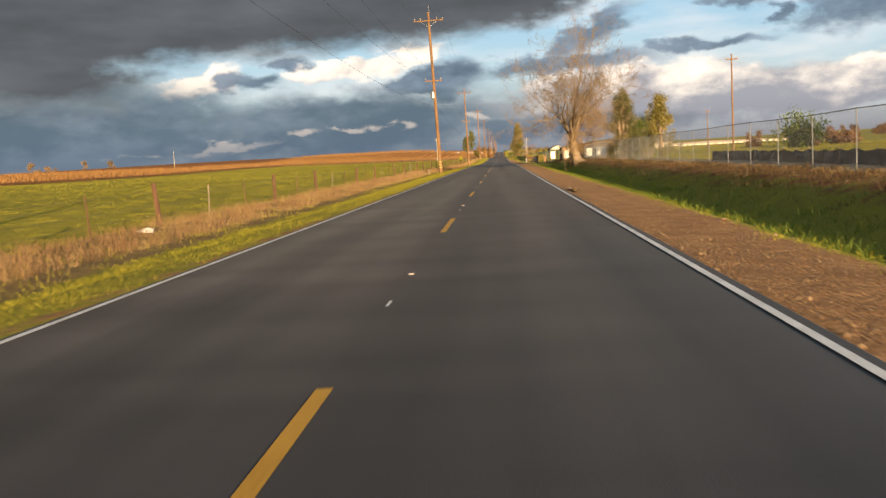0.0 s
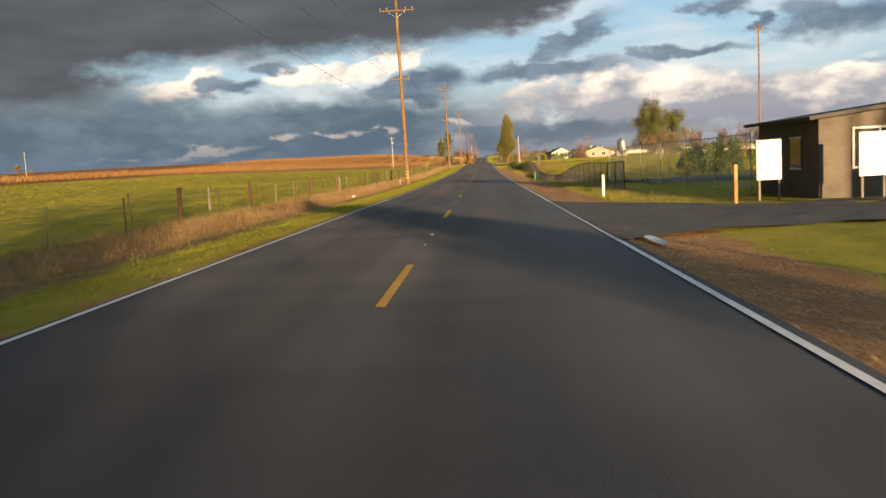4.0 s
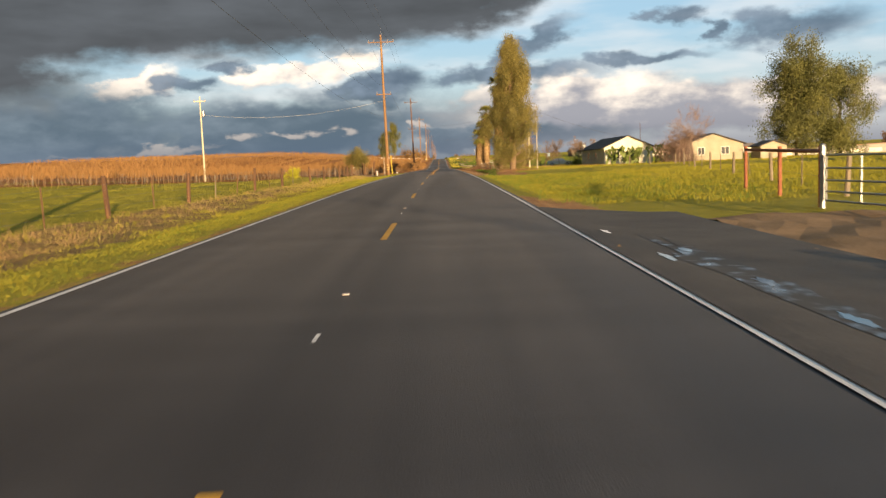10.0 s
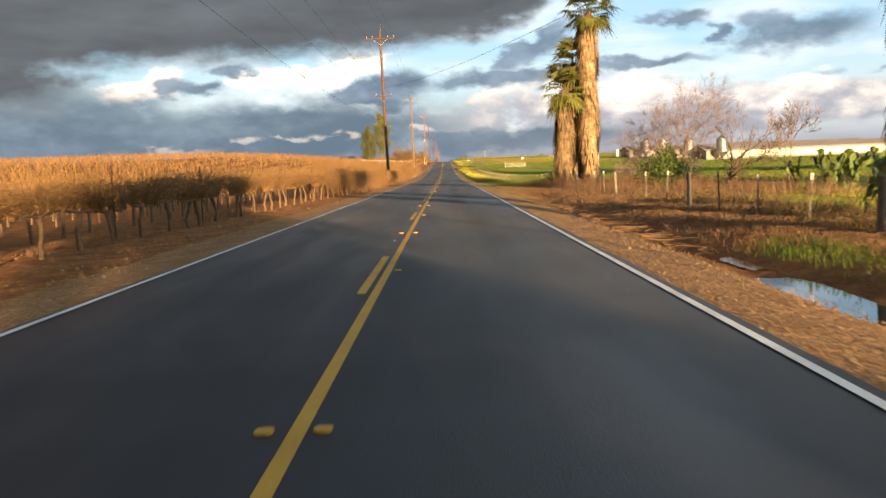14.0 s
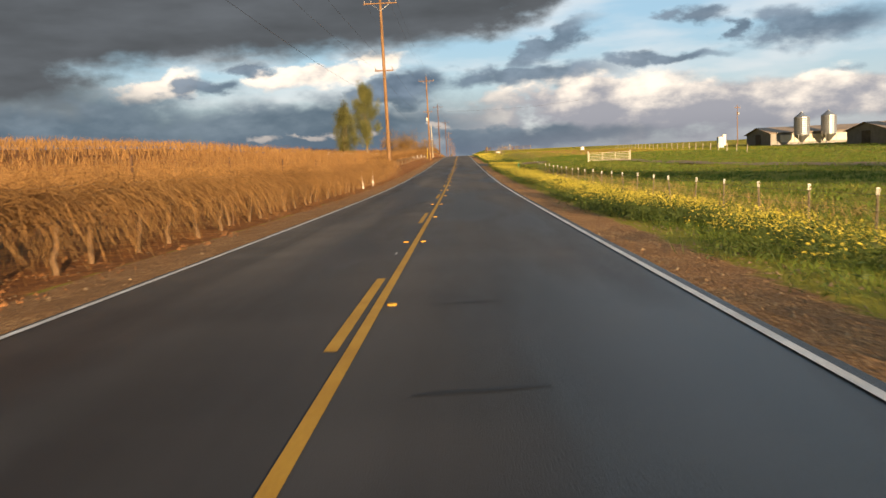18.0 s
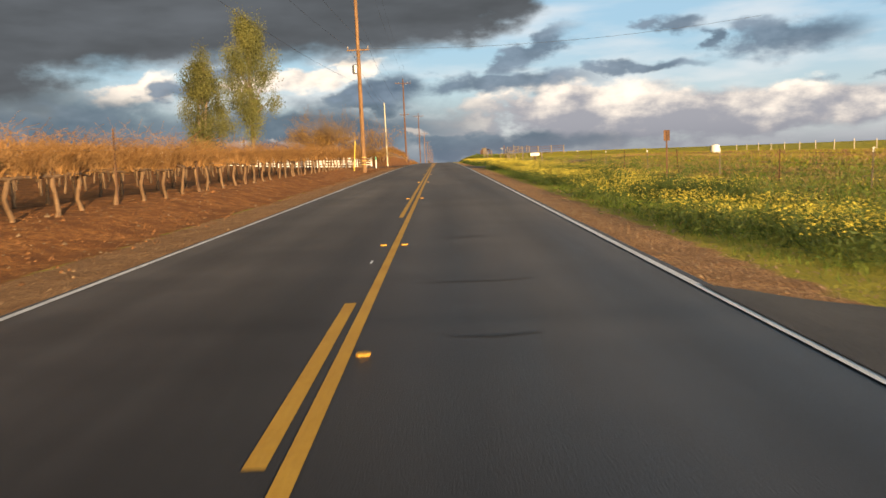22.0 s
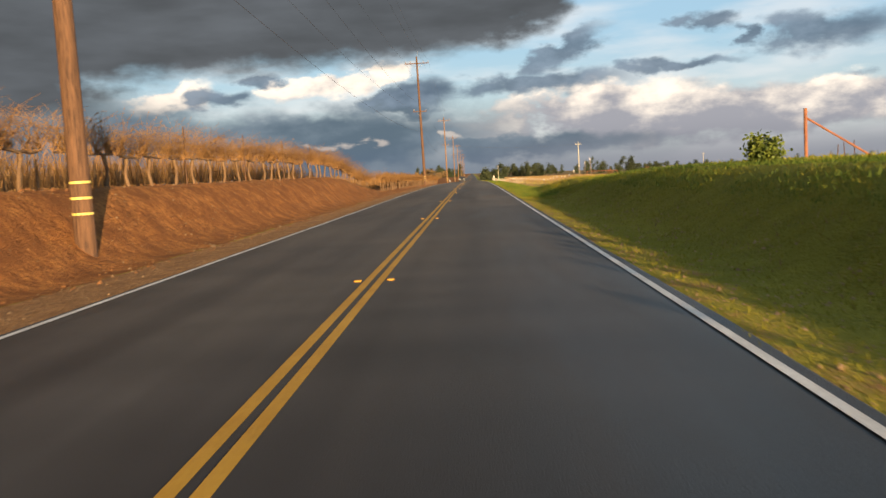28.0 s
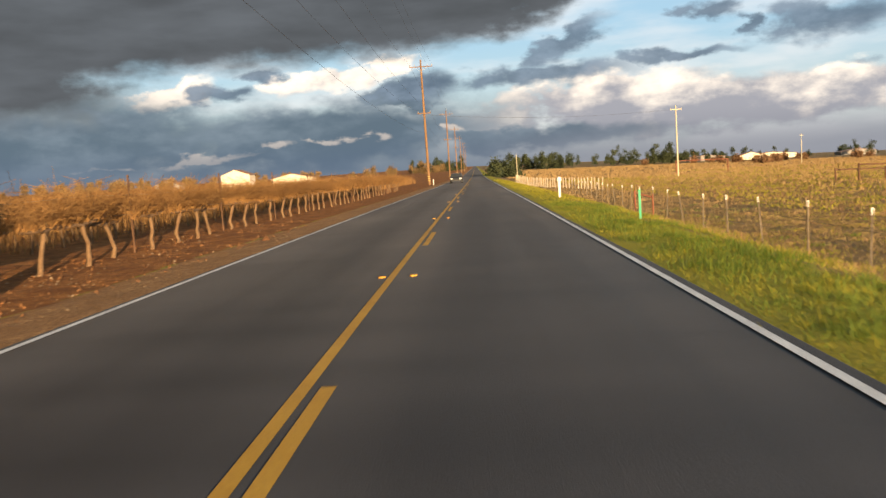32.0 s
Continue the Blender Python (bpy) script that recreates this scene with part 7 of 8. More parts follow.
def gable_house(x, y, wide, deep, eave, ridge, label, wall=CREAM, roof=ROOF_DARK, turn=0.0, name="house", windows=((0.3, 1.0, 1.2),), over=0.45, sides=2, category="house"):
    """Gable end faces -y before the turn; origin at the middle of the ground plan."""
    t = thing(name, spot(x, y), label, category, turn=turn)
    w, d = wide / 2, deep / 2
    s = Shape()
    th = 0.2
    for sy in (-1, 1):
        y0, y1 = sorted((sy * d, sy * (d - th)))
        vs = [(px, q, z) for q in (y0, y1) for px, z in ((-w, -0.4), (w, -0.4), (w, eave), (0, ridge), (-w, eave))]
        s.add(vs, [(0, 1, 2, 3, 4), (9, 8, 7, 6, 5)] + [(i, 5 + i, 5 + (i + 1) % 5, (i + 1) % 5) for i in range(5)])
    for sx in (-1, 1):
        a, b = sorted((sx * w, sx * (w - th)))
        s.box((a, -d + th, -0.4), (b, d - th, eave))
    part("wall", s, wall, t)
    for sx in (-1, 1):
        ex = sx * (w + over)
        ez = eave - (ridge - eave) * over / w
        up = 0.12
        vs = [(0, -d - over, ridge), (ex, -d - over, ez), (ex, d + over, ez), (0, d + over, ridge)]
        vs += [(p, q, z + up) for p, q, z in vs]
        part("roof", Shape().add(vs, [(0, 1, 2, 3), (7, 6, 5, 4), (0, 4, 5, 1), (1, 5, 6, 2), (2, 6, 7, 3), (3, 7, 4, 0)]), roof, t)
    for u, ww, hh in windows:
        px = -w + wide * u
        win = part("window", Shape().box((px - ww / 2, -d - 0.03, 1.0), (px + ww / 2, -d + 0.02, 1.0 + hh), 0.01), GLASS, t)
        for a, b in (((px - ww / 2 - 0.07, 0.93), (px + ww / 2 + 0.07, 1.0)), ((px - ww / 2 - 0.07, 1.0 + hh), (px + ww / 2 + 0.07, 1.07 + hh)),
                     ((px - ww / 2 - 0.07, 1.0), (px - ww / 2, 1.0 + hh)), ((px + ww / 2, 1.0), (px + ww / 2 + 0.07, 1.0 + hh)), ((px - 0.025, 1.0), (px + 0.025, 1.0 + hh))):
            part("window_bar", Shape().box((a[0], -d - 0.06, a[1]), (b[0], -d - 0.032, b[1])), WHITE_PAINT, win)
    for k in range(sides):
        q = -d + deep * (k + 1) / (sides + 1)
        win = part("window", Shape().box((-w - 0.03, q - 0.5, 1.0), (-w + 0.02, q + 0.5, 2.0), 0.0), GLASS, t)
        part("window_bar", Shape().box((-w - 0.05, q - 0.57, 0.93), (-w - 0.032, q + 0.57, 1.0)), WHITE_PAINT, win)
        part("window_bar", Shape().box((-w - 0.05, q - 0.57, 2.0), (-w - 0.032, q + 0.57, 2.07)), WHITE_PAINT, win)
    return t


gable_house(30.5, 454.2, 7.6, 21.5, 2.7, 4.4, "cream-white gabled farmhouse with a dark shingle roof", PALE_CREAM, windows=((0.68, 0.9, 1.0), (0.25, 0.9, 1.0)))
gable_house(44, 450, 9.5, 12, 2.6, 4.2, "dull beige gabled farmhouse with a shallow dark roof", BEIGE, windows=((0.3, 1.0, 1.1), (0.7, 1.2, 1.1)))
gable_house(52, 442, 4.0, 4, 2.0, 2.7, "small pale outbuilding beside the farmhouses", BEIGE, windows=(), sides=0, name="shed", category="shed")
long_shed = gable_house(120, 505, 90, 10, 1.5, 2.4, "very long low poultry shed with open bays behind the farm", GREY_BOARD, ROOF_TIN, windows=(), sides=0, name="barn", category="barn")
bay = Shape().box((-1.5, -5.06, 0.25), (1.5, -5.01, 1.15)).mesh("bay_panel")
bay.materials.append(CREAM)
for k in range(22):
    part("bay_panel", bay, CREAM, long_shed, "pale bay panel").location = (-42 + 4.0 * k, 0, 0)
gable_house(20, 156, 16, 6, 2.6, 3.5, "long dark-walled farm building behind the fence", SHED_BROWN, ROOF_DARK, 0, "barn", ((0.12, 1.6, 1.2), (0.4, 2.2, 1.2), (0.7, 1.4, 1.2)), category="barn")


def white_panel(x, y, w, h, up, label):
    t = tagged(part("panel_board", Shape().box((-w / 2, -0.03, up), (w / 2, 0.03, up + h), 0.01), WHITE_PAINT), label, "panel")
    t.location = spot(x, y)
    part("leg", Shape().box((-w / 2 + 0.05, -0.04, -0.2), (-w / 2 + 0.12, 0.04, up), 0.01), POST_WOOD, t)
    part("leg", Shape().box((w / 2 - 0.12, -0.04, -0.2), (w / 2 - 0.05, 0.04, up), 0.01), POST_WOOD, t)


for px, py, pw in ((15.4, 139.5, 0.9), (17.6, 142, 1.6), (20.4, 143, 1.0), (12.6, 150.5, 0.8), (10.4, 153, 0.8)):
    white_panel(px, py, pw, 1.3, 0.7, "white square board standing in the farmyard")


def hen_barn(x, y, length, label):
    """The gable end at x faces the road, the long lit side looks back along it."""
    t = gable_house(x + length / 2, y, 15, length, 2.4, 3.7, label, GREY_BOARD, ROOF_BROWN, -90, "barn", (), 0.5, 0, "barn")
    part("door", Shape().box((-1.6, -length / 2 - 0.06, -0.1), (1.6, -length / 2 - 0.02, 2.3)), SHED_BROWN, t, "wide brown barn door")
    part("side_panel", Shape().box((7.5, -length / 2 + 2, 0.4), (7.56, length / 2 - 2, 1.9)), CREAM, t, "pale curtained side opening")


hen_barn(66, 739, 60, "long grey poultry barn with a rusty tin roof")
hen_barn(72, 702, 60, "long grey poultry barn with a rusty tin roof")
hen_barn(71, 667, 60, "long grey poultry barn with a rusty tin roof")


def feed_silo(x, y, h, r, label, legs=True):
    t = thing("feed_silo", spot(x, y), label, "silo", "galvanised feed silos")
    base = 1.6 if legs else 0.0
    prof = [(0.15, base - 1.2), (r, base + 0.3)] if legs else [(r, 0)]
    n = 9
    for k in range(n):
        z = base + 0.3 + (h - base - 1.4) * k / n
        prof += [(r, z + 0.02), (r + 0.03, z + 0.1), (r, z + 0.18)]
    prof += [(r, h - 1.1), (0.25, h - 0.15), (0.25, h)]
    part("tank", Shape().lathe(prof, 20), STEEL, t)
    if legs:
        for k in range(4):
            a = math.pi / 4 + k * math.pi / 2
            part("leg", Shape().tube((math.cos(a) * r, math.sin(a) * r, -0.3), (math.cos(a) * r, math.sin(a) * r, base + 0.6), 0.06, 0.06, 6), STEEL, t)


feed_silo(41.4, 374, 5.6, 1.35, "galvanised feed silo on legs in the green pasture")
feed_silo(70.5, 726.5, 6.6, 1.5, "galvanised feed silo beside a poultry barn")
feed_silo(77, 729, 6.8, 1.5, "galvanised feed silo beside a poultry barn")
feed_silo(75.7, 692.3, 6.6, 1.5, "galvanised feed silo beside a poultry barn")
feed_silo(74.5, 657, 6.6, 1.5, "galvanised feed silo beside a poultry barn")


def upright_tank(x, y, r, h, label, mat=WHITE_PAINT):
    t = tagged(part("water_tank", Shape().lathe([(r, -0.2), (r, h - 0.2), (r * 0.9, h - 0.08), (r * 0.4, h), (0.05, h + 0.03)], 18), mat), label, "tank")
    t.location = spot(x, y)


upright_tank(72, 783, 0.55, 3.0, "narrow white upright water tank on the rise")
upright_tank(31.3, 764.6, 0.5, 0.9, "low white plastic water tank in the pasture")
BLUE_BOX = material("pale_blue_cabin", (0.28, 0.42, 0.50), (0.38, 0.52, 0.60), 2, 20, 0.6, 0.1)


def cabin(x, y):
    t = thing("portable_toilet", spot(x, y), "pale blue portable toilet cabin in the field", "cabin")
    part("body", Shape().box((-0.55, -0.55, 0), (0.55, 0.55, 2.1), 0.05), BLUE_BOX, t)
    part("roof", Shape().box((-0.6, -0.6, 2.1), (0.6, 0.6, 2.25), 0.2), WHITE_PAINT, t)
    part("door", Shape().box((-0.4, -0.58, 0.1), (0.4, -0.553, 1.95)), BLUE_BOX, t)


cabin(53, 723)


# ---------------------------------------------------------------- other poles
def plain_pole(x, y, h, label, mat=POLE_WOOD, arm=0.0, can=False, lean=0.0, r=0.13):
    t = thing("utility_pole", spot(x, y), label, "utility pole", "service poles")
    s = Shape().skin([(lean * h * k / 4, 0, h * k / 4 - 0.4 * (k == 0), r * (1 - 0.1 * k)) for k in range(5)], 12)
    part("shaft", s, mat, t)
    if arm:
        part("crossarm", Shape().box((lean * h - arm, -0.2, h - 0.7), (lean * h + arm, -0.1, h - 0.58), 0.01), mat, t)
        for k in (-0.9, 0.9):
            part("insulator", Shape().lathe([(0.02, 0), (0.06, 0.06), (0.03, 0.12), (0.05, 0.18), (0.01, 0.24)], 8, (lean * h + k * arm, -0.15, h - 0.58)), CERAMIC, t)
    if can:
        part("transformer", Shape().lathe([(0.05, 0), (0.2, 0.04), (0.22, 0.1), (0.22, 0.65), (0.16, 0.72), (0.05, 0.76)], 12, (0.35, 0, h - 2.6)), STEEL, t)
    return t


SILVER_POLE = material("silvered_pole_wood", (0.42, 0.38, 0.26), (0.58, 0.52, 0.38), 1.2, 14, 0.85, 0.3, stretch=(6, 6, 0.5))
plain_pole(-30, 421, 11, "wooden service pole with a transformer in the field", SILVER_POLE, 0.8, True)
plain_pole(-7.2, 803, 9.8, "pale bare wooden pole at the driveway", SILVER_POLE, lean=-0.015)
plain_pole(14.6, 440.2, 9.5, "pale bare wooden service pole in the yard", SILVER_POLE)
plain_pole(13.3, 418, 8.0, "slim grey pole beside the big eucalyptus", PALE_POST, r=0.07)
plain_pole(33.0, 446, 6.4, "thin dark mast beside the farmhouse", DARK_POLE, r=0.06)
plain_pole(29.3, 106, 12, "wooden service pole in the far farmyard", POLE_WOOD, 0.7)
plain_pole(54.7, 226, 11, "wooden service pole beyond the pasture", POLE_WOOD, 0.6)
plain_pole(35, 231, 17, "tall slim wooden pole behind the nursery", POLE_WOOD, 0.5)
plain_pole(75, 781, 10.5, "wooden service pole beside the poultry barns", POLE_WOOD, 0.8, True)
plain_pole(32.5, 1099, 11, "pale wooden service pole in the pasture", SILVER_POLE, 0.9)
plain_pole(111, 1258, 10, "far wooden service pole across the plain", SILVER_POLE, 0.6)
plain_pole(-168, 434, 10, "slim distant pole across the pasture", SILVER_POLE, r=0.12)
plain_pole(11, 1170, 6, "far pale roadside pole", SILVER_POLE, r=0.1)


def drop_wire(a, b, sag, label, mat=WIRE):
    ob = part("service_cable", Shape().path(sagging(a, b, sag, 14), 0.012, 4), mat)
    tagged(ob, label, "cable", "service cables")


TL = [float(land(px, py)) for px, py, _, _ in POLES]
drop_wire((-30.2, 421, spot(-30, 421)[2] + 8.6), (-6.4, 427, TL[4] + 10.2), 1.1, "sagging pale service cable from the field pole to the power pole", PALE_WIRE)
drop_wire((-6.15, 537.0, TL[5] + 12), (14.6, 440.2, spot(14.6, 440.2)[2] + 9.2), 1.2, "long service cable crossing high over the road")
drop_wire((14.6, 440.2, spot(14.6, 440.2)[2] + 9.2), (31, 444, spot(31, 444)[2] + 4.0), 0.5, "service cable to the farmhouse")
drop_wire((-7.3, 803, spot(-7.2, 803)[2] + 9.6), (-6.5, 748.3, TL[7] + 10.5), 0.8, "service cable to the driveway pole")
drop_wire((-6.5, 748.3, TL[7] + 11.2), (28, 742, 14), 0.8, "service cable crossing high over the road")
drop_wire((32.5, 1099, spot(32.5, 1099)[2] + 10.4), (-6.2, 1096, TL[10] + 10.8), 0.8, "service cable crossing over the road")


# ---------------------------------------------------------------- cars
CAR_WHITE = material("white_car_paint", (0.62, 0.62, 0.62), (0.70, 0.70, 0.70), 2, 20, 0.25, 0.0, spec=0.5)
CAR_DARK = material("dark_car_paint", (0.03, 0.032, 0.036), (0.045, 0.047, 0.05), 2, 20, 0.25, 0.0, spec=0.5)
TYRE = material("tyre_rubber", (0.02, 0.02, 0.02), (0.035, 0.035, 0.035), 6, 30, 0.9, 0.2)
LAMP_GLASS = material("lamp_lens", (0.70, 0.70, 0.66), (0.80, 0.80, 0.76), 5, 20, 0.15, 0.0, spec=0.6)


def car(x, y, z, turn, paint, label):
    """A saloon, front towards -y."""
    t = thing("car", (x, y, z), label, "car", turn=turn)
    side = [(-2.2, 0.35), (-2.25, 0.62), (-2.1, 0.78), (-1.15, 0.92), (-0.45, 1.38), (0.75, 1.42), (1.55, 0.98), (2.15, 0.92), (2.25, 0.6), (2.2, 0.35)]
    n = len(side)
    vs = []
    for sx, inset in ((-1, 0.0), (1, 0.0)):
        for q, h in side:
            k = 0.86 - (0.16 if h > 1.1 else 0.0) - (0.05 if abs(q) > 2.1 else 0)
            vs.append((sx * k, q, h))
    fs = [tuple(range(n)), tuple(range(n, 2 * n))[::-1]] + [(i, n + i, n + (i + 1) % n, (i + 1) % n) for i in range(n)]
    part("body", Shape().add(vs, fs), paint, t)
    part("windscreen", Shape().add([(-0.72, -1.09, 0.96), (0.72, -1.09, 0.96), (0.62, -0.52, 1.35), (-0.62, -0.52, 1.35)], [(0, 1, 2, 3)]), GLASS, t)
    part("rear_window", Shape().add([(-0.72, 1.50, 1.03), (0.72, 1.50, 1.03), (0.64, 0.85, 1.39), (-0.64, 0.85, 1.39)], [(3, 2, 1, 0)]), GLASS, t)
    for sx in (-1, 1):
        part("side_window", Shape().add([(sx * 0.84, -0.95, 0.99), (sx * 0.84, 1.35, 1.03), (sx * 0.71, 0.75, 1.36), (sx * 0.71, -0.45, 1.33)], [(0, 1, 2, 3)]), GLASS, t)
        part("headlight", Shape().box((sx * 0.62 - 0.16, -2.26, 0.60), (sx * 0.62 + 0.16, -2.16, 0.74), 0.02), LAMP_GLASS, t)
        for q in (-1.38, 1.38):
            wh = part("wheel", Shape().tube((sx * 0.70, q, 0.32), (sx * 0.89, q, 0.32), 0.32, 0.32, 18), TYRE, t)
            part("rim", Shape().tube((sx * 0.885, q, 0.32), (sx * 0.90, q, 0.32), 0.20, 0.19, 14), STEEL, wh)
    part("bumper", Shape().box((-0.82, -2.31, 0.32), (0.82, -2.2, 0.52), 0.04), paint, t)
    return t


car(-1.7, 1088, road_z(1088) + 0.01, 0, CAR_DARK, "dark saloon car driving in the oncoming lane")
car(*spot(23.2, 469), 80, CAR_WHITE, "white saloon car parked in the farmyard")


# ---------------------------------------------------------------- nursery and far distance
for k in range(14):
    tx, ty = 19 + (k % 7) * 2.6 + rng.normal(0, 0.4), 196 + (k // 7) * 6 + rng.normal(0, 1)
    leafy_tree(tx, ty, "dark potted nursery shrub in the yard", 2.6, 1.9, 200 + k, GREEN_LEAF, 0.15, "cone", 16, 40, 0.16, 0.1, rad=0.05, category="shrub", name="shrub", group="nursery shrubs")
for k in range(12):
    tx, ty = 18 + (k % 6) * 3.2 + rng.normal(0, 0.5), 203 + (k // 6) * 6 + rng.normal(0, 1)
    bare_tree(tx, ty, "slender reddish leafless nursery sapling", 4.8, 0.05, 5, 230 + k, DARK_BARK, 3, 0.30, 0.45, 0.2, group="nursery saplings")


FAR_LEAF = material("dark_far_foliage", (0.022, 0.034, 0.016), (0.060, 0.072, 0.028), 0.05, 0.5, 0.85, 0.0, vary=0.3, world=True)


def far_woods(name, label, patches, mat, seed):
    r = np.random.default_rng(seed)
    cs = []
    for x0, x1, y0, y1, n, lo, hi in patches:
        for k in range(n):
            x, y, h = r.uniform(x0, x1), r.uniform(y0, y1), r.uniform(lo, hi)
            z = float(land(x, y))
            for j in range(7):
                u = r.uniform(0.1, 1)
                cs.append((x + r.normal(0, h * 0.22 * (1.1 - u)), y + r.normal(0, h * 0.2), z + h * u))
    me = leaf_mesh(r, np.array(cs), 100, 0.6, 0.85, mat, 0.1, name=name)
    tagged(new(name, me), label, "trees", kind="stuff")


far_woods("far_trees", "dark distant trees along the horizon", [
    (18, 60, 1480, 1560, 26, 6, 11), (90, 135, 1500, 1600, 14, 7, 14), (150, 200, 1600, 1700, 16, 5, 9), (320, 620, 1550, 1750, 60, 8, 15), (-60, -10, 1700, 1900, 30, 6, 12),
    (60, 420, 1750, 1900, 50, 5, 10), (6, 14, 1190, 1250, 8, 2, 4)], FAR_LEAF, 5)
far_woods("far_orchard", "brownish distant trees on the left horizon", [
    (-420, -120, 1350, 1500, 60, 3, 7), (-900, -350, 300, 900, 90, 5, 10), (-1000, -400, -50, 300, 50, 5, 10), (-500, -120, 1000, 1300, 30, 3, 6), (-300, -20, 1500, 1700, 50, 4, 8)],
    material("far_brown_foliage", (0.10, 0.07, 0.03), (0.20, 0.13, 0.06), 0.05, 0.5, 0.9, 0.0, vary=0.3, world=True), 6)
far_woods("far_scrub", "rusty bare scrub and reeds on the right plain", [(70, 110, 150, 260, 16, 1.2, 2.4), (60, 120, 60, 130, 14, 1.2, 2.6), (100, 300, 1300, 1500, 40, 1.5, 3), (180, 420, 500, 760, 40, 4, 8)], RUST_WEED, 7)
for k, (hx, hy, hw, hd, he, hr, hm) in enumerate([(-132, 1439, 16, 12, 6.5, 9.5, CREAM), (-96, 1417, 22, 10, 3.2, 5.5, CREAM), (-175, 1450, 14, 10, 3, 5, GREY_BOARD), (203, 1606, 16, 12, 3.2, 5.5, CREAM), (175, 1620, 26, 12, 3, 4.5, GREY_BOARD),
                                                (250, 1700, 40, 14, 3.2, 5, CREAM), (330, 1720, 30, 14, 3, 5, GREY_BOARD)]):
    gable_house(hx, hy, hw, hd, he, hr, "distant farm building across the plain", hm, ROOF_TIN, 0, "barn", (), 0.6, 0, "barn")
wire_fence("far white fence along the field bend", [(13, 1046), (9.5, 1066), (6.8, 1088)], ["pale"], 1.1, (0.4, 0.9), 21)


# ---------------------------------------------------------------- prickly pears, bright bush, litter
def prickly_pear(x, y, height, seed):
    r = np.random.default_rng(seed)
    t = thing("prickly_pear", spot(x, y), "clump of green prickly pear cactus pads in the yard", "cactus", "yard cacti")
    pads = []
    for k in range(5):
        pads.append((Vector((r.normal(0, 0.5), r.normal(0, 0.4), 0)), Vector((r.normal(0, 0.4), r.normal(0, 0.4), 1)).normalized(), 0))
    while pads:
        p, d, lv = pads.pop()
        ln = height / 4.2 * r.uniform(0.85, 1.2)
        w = d.cross(Vector((r.normal(), r.normal(), 0.2))).normalized()
        nrm = d.cross(w)
        ring = []
        for i in range(10):
            a = 2 * math.pi * i / 10
            ring.append(p + d * ln * (0.5 - 0.5 * math.cos(a)) + w * ln * 0.34 * math.sin(a) * (1.1 - 0.25 * math.cos(a)))
        c = p + d * ln * 0.52
        vs = ring + [c + nrm * 0.045, c - nrm * 0.045]
        fs = [(i, (i + 1) % 10, 10) for i in range(10)] + [((i + 1) % 10, i, 11) for i in range(10)]
        part("pad", Shape().add(vs, fs), CACTUS, t, smooth=False)
        if lv < 4 and p.z < height:
            for k in range(2 if r.uniform() < 0.45 else 1):
                e = (d + Vector((r.normal(0, 0.5), r.normal(0, 0.5), 0.35))).normalized()
                pads.append((p + d * ln * 0.93 + w * r.normal(0, 0.06), e, lv + 1))


for k, (cx, cy, ch) in enumerate([(26.8, 437.5, 2.2), (29.0, 438.2, 2.6), (31.0, 438.5, 2.4), (35.5, 440, 2.6), (12.4, 449, 1.7), (11.8, 452, 1.3), (20, 471, 1.8), (17.5, 466, 1.6)]):
    prickly_pear(cx, cy, ch, 300 + k)
for k in range(26):
    r = np.random.default_rng(700 + k)
    sy = 258 + k * 2.25
    leafy_tree(8.0 + r.normal(0, 0.25), sy, "green bramble clump in the roadside ditch, darkened for its shade", r.uniform(0.5, 0.85), r.uniform(1.3, 2.0), 720 + k, DITCH_LEAF, 0.0, "oval", 12, 90, 0.09, 0.1, rad=0.02, category="shrub", name="shrub", group="ditch brambles")
leafy_tree(10.0, 873, "leafy green bush on top of the grassy bank", 0.5, 1.3, 312, GREEN_LEAF, 0.0, "oval", 18, 70, 0.12, 0.1, rad=0.04, category="shrub", name="shrub")
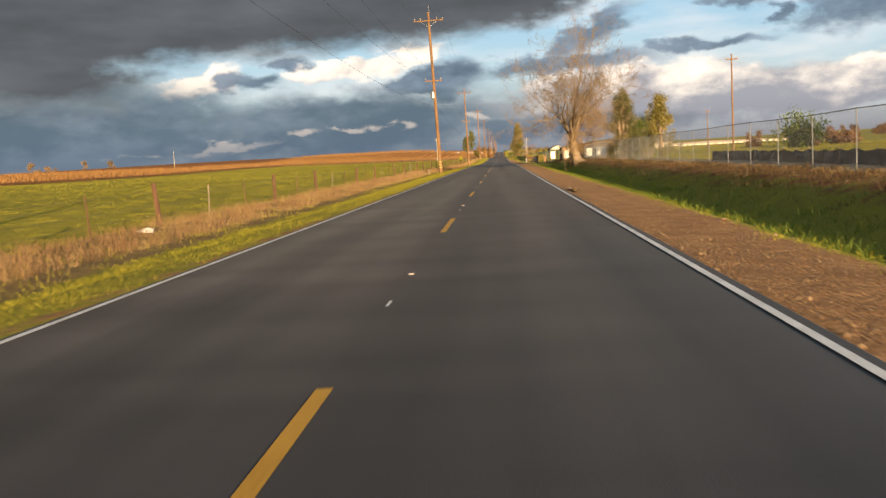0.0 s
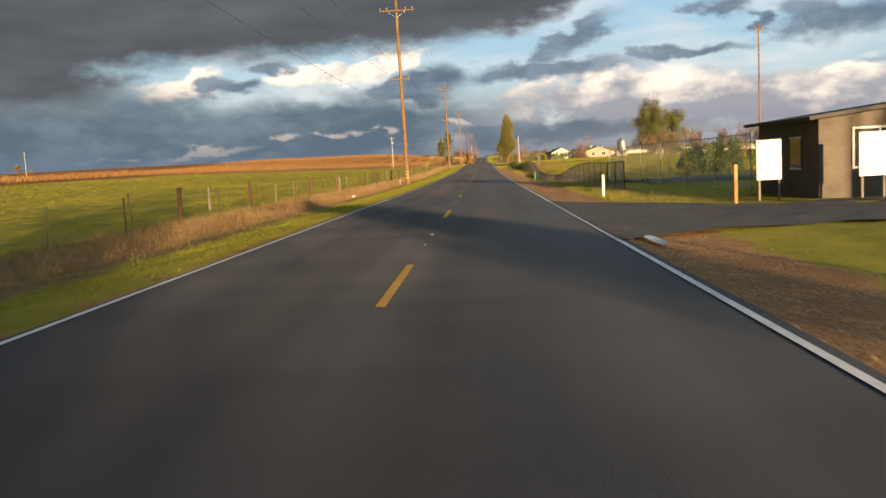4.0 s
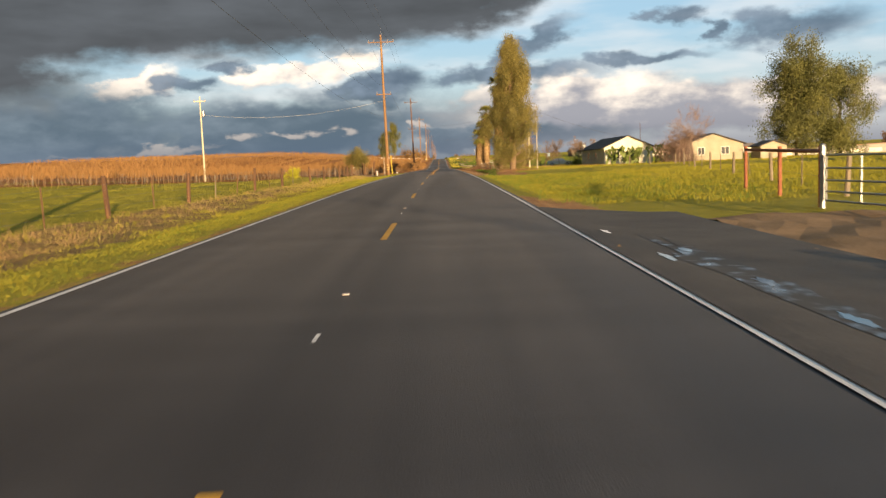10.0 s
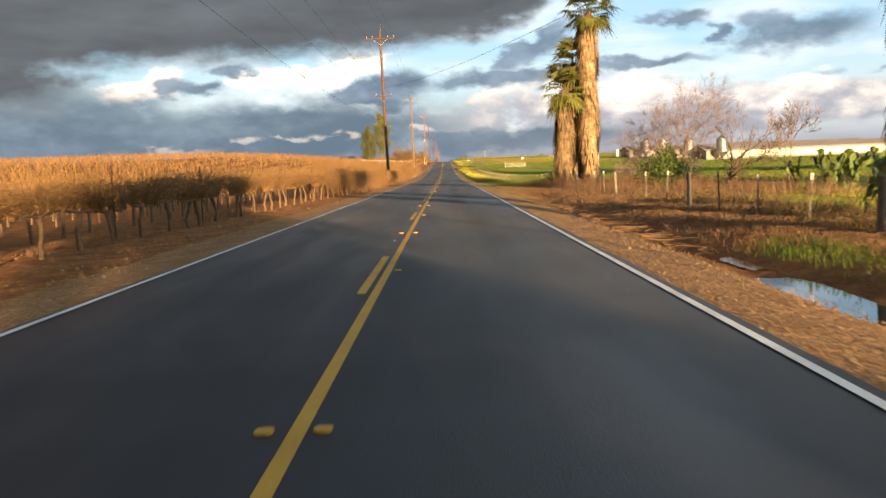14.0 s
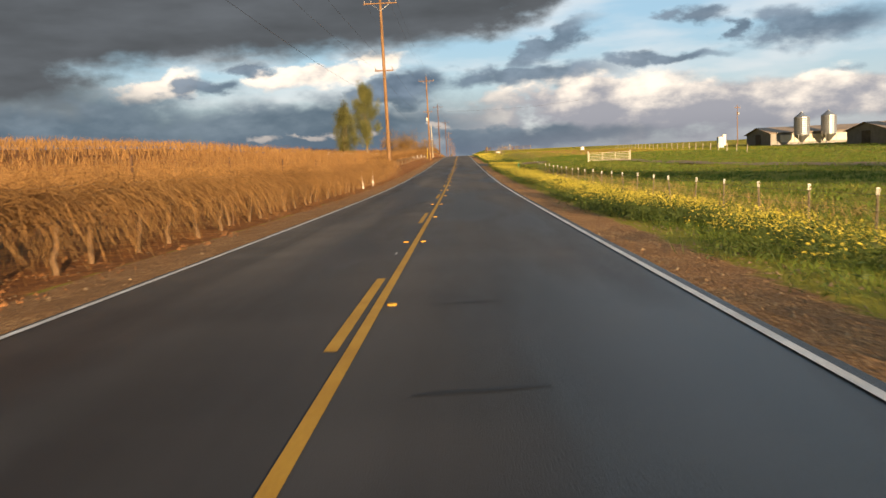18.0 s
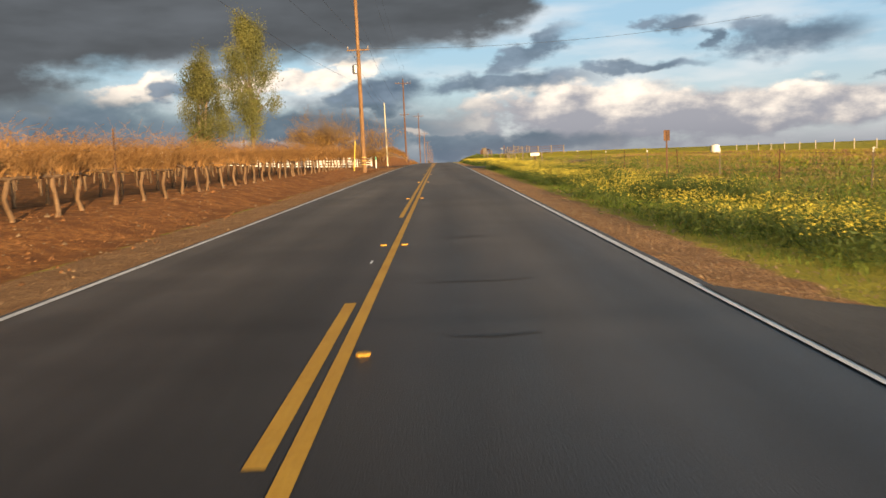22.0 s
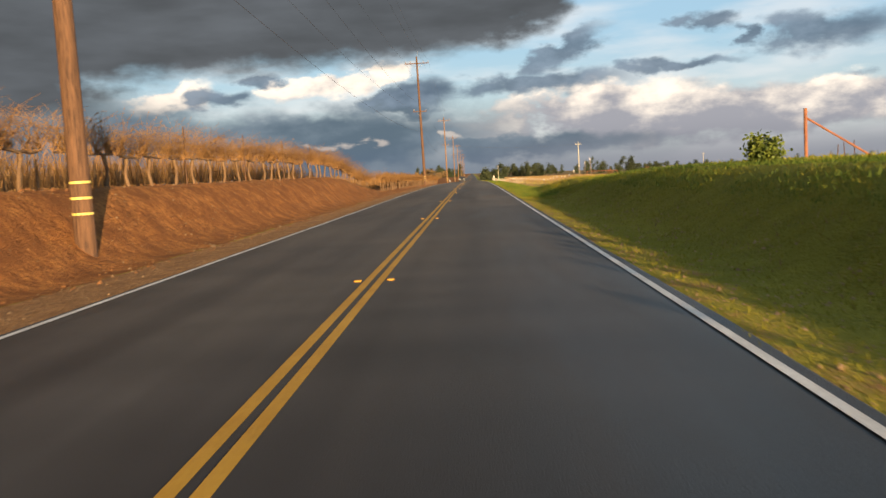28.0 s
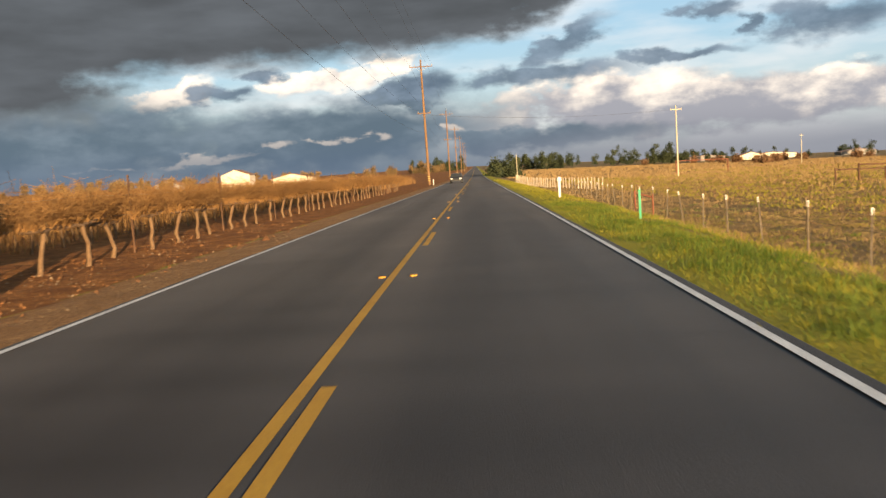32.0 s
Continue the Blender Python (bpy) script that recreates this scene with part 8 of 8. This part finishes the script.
leafy_tree(-18.5, 421.5, "bright yellow-green flowering bush at the field fence", 1.05, 2.2, 311, LIME_LEAF, 0.0, "pillar", 20, 60, 0.12, 0.1, rad=0.04, category="shrub", name="shrub")
PAPER = material("weathered_white_litter", (0.62, 0.61, 0.58), (0.75, 0.74, 0.72), 4, 30, 0.7, 0.2)
for k, (lx, ly, lw) in enumerate([(-9.0, 23.5, 0.34), (9.6, 429, 0.30), (8.4, 421, 0.22), (-5.6, 437, 0.16), (7.0, 98, 0.2), (-7.6, 181, 0.15)]):
    r = np.random.default_rng(400 + k)
    top = [(lw * math.cos(a) * r.uniform(0.7, 1.1), lw * 0.6 * math.sin(a) * r.uniform(0.7, 1.1), 0.10 + r.uniform(-0.03, 0.06)) for a in np.linspace(0, 5.5, 8)]
    low = [(a * 0.85, b * 0.85, 0.0) for a, b, c in top]
    ob = tagged(part("litter", Shape().add(top + low, [tuple(range(8)), tuple(range(15, 7, -1))] + [(i, 8 + i, 8 + (i + 1) % 8, (i + 1) % 8) for i in range(8)]), PAPER), "crumpled white litter lying in the verge grass", "litter", "roadside litter")
    ob.location = spot(lx, ly, 0.02)
for k, (bx, by, bl) in enumerate([(7.6, 83, 2.6), (8.4, 85.5, 1.8), (9.0, 94, 2.2), (7.9, 92, 1.4)]):
    r = np.random.default_rng(420 + k)
    out, tips = [], []
    grow(r, np.array([0, 0, 0.12]), np.array([r.normal(), r.normal(), 0.15]), bl * 0.5, 0.04, 3, out, tips, 2, 0.45, 0.0)
    v, f = prisms(out, 5)
    ob = tagged(part("fallen_branch", quick_mesh("fallen_branch", v, f, BARK), BARK), "pale fallen branch lying in the ditch grass", "branch", "fallen branches")
    ob.location = spot(bx, by)

marker(-7.4, 101.6, "short grey-green service post beside the power pole", 0.55, None, POST_WOOD, w=0.09)
leafy_tree(4.9, 373.4, "leafy green weed at the puddle's edge", 0.65, 0.8, 331, GREEN_LEAF, 0.1, "oval", 8, 30, 0.09, 0.1, rad=0.015, category="weed", name="weed")
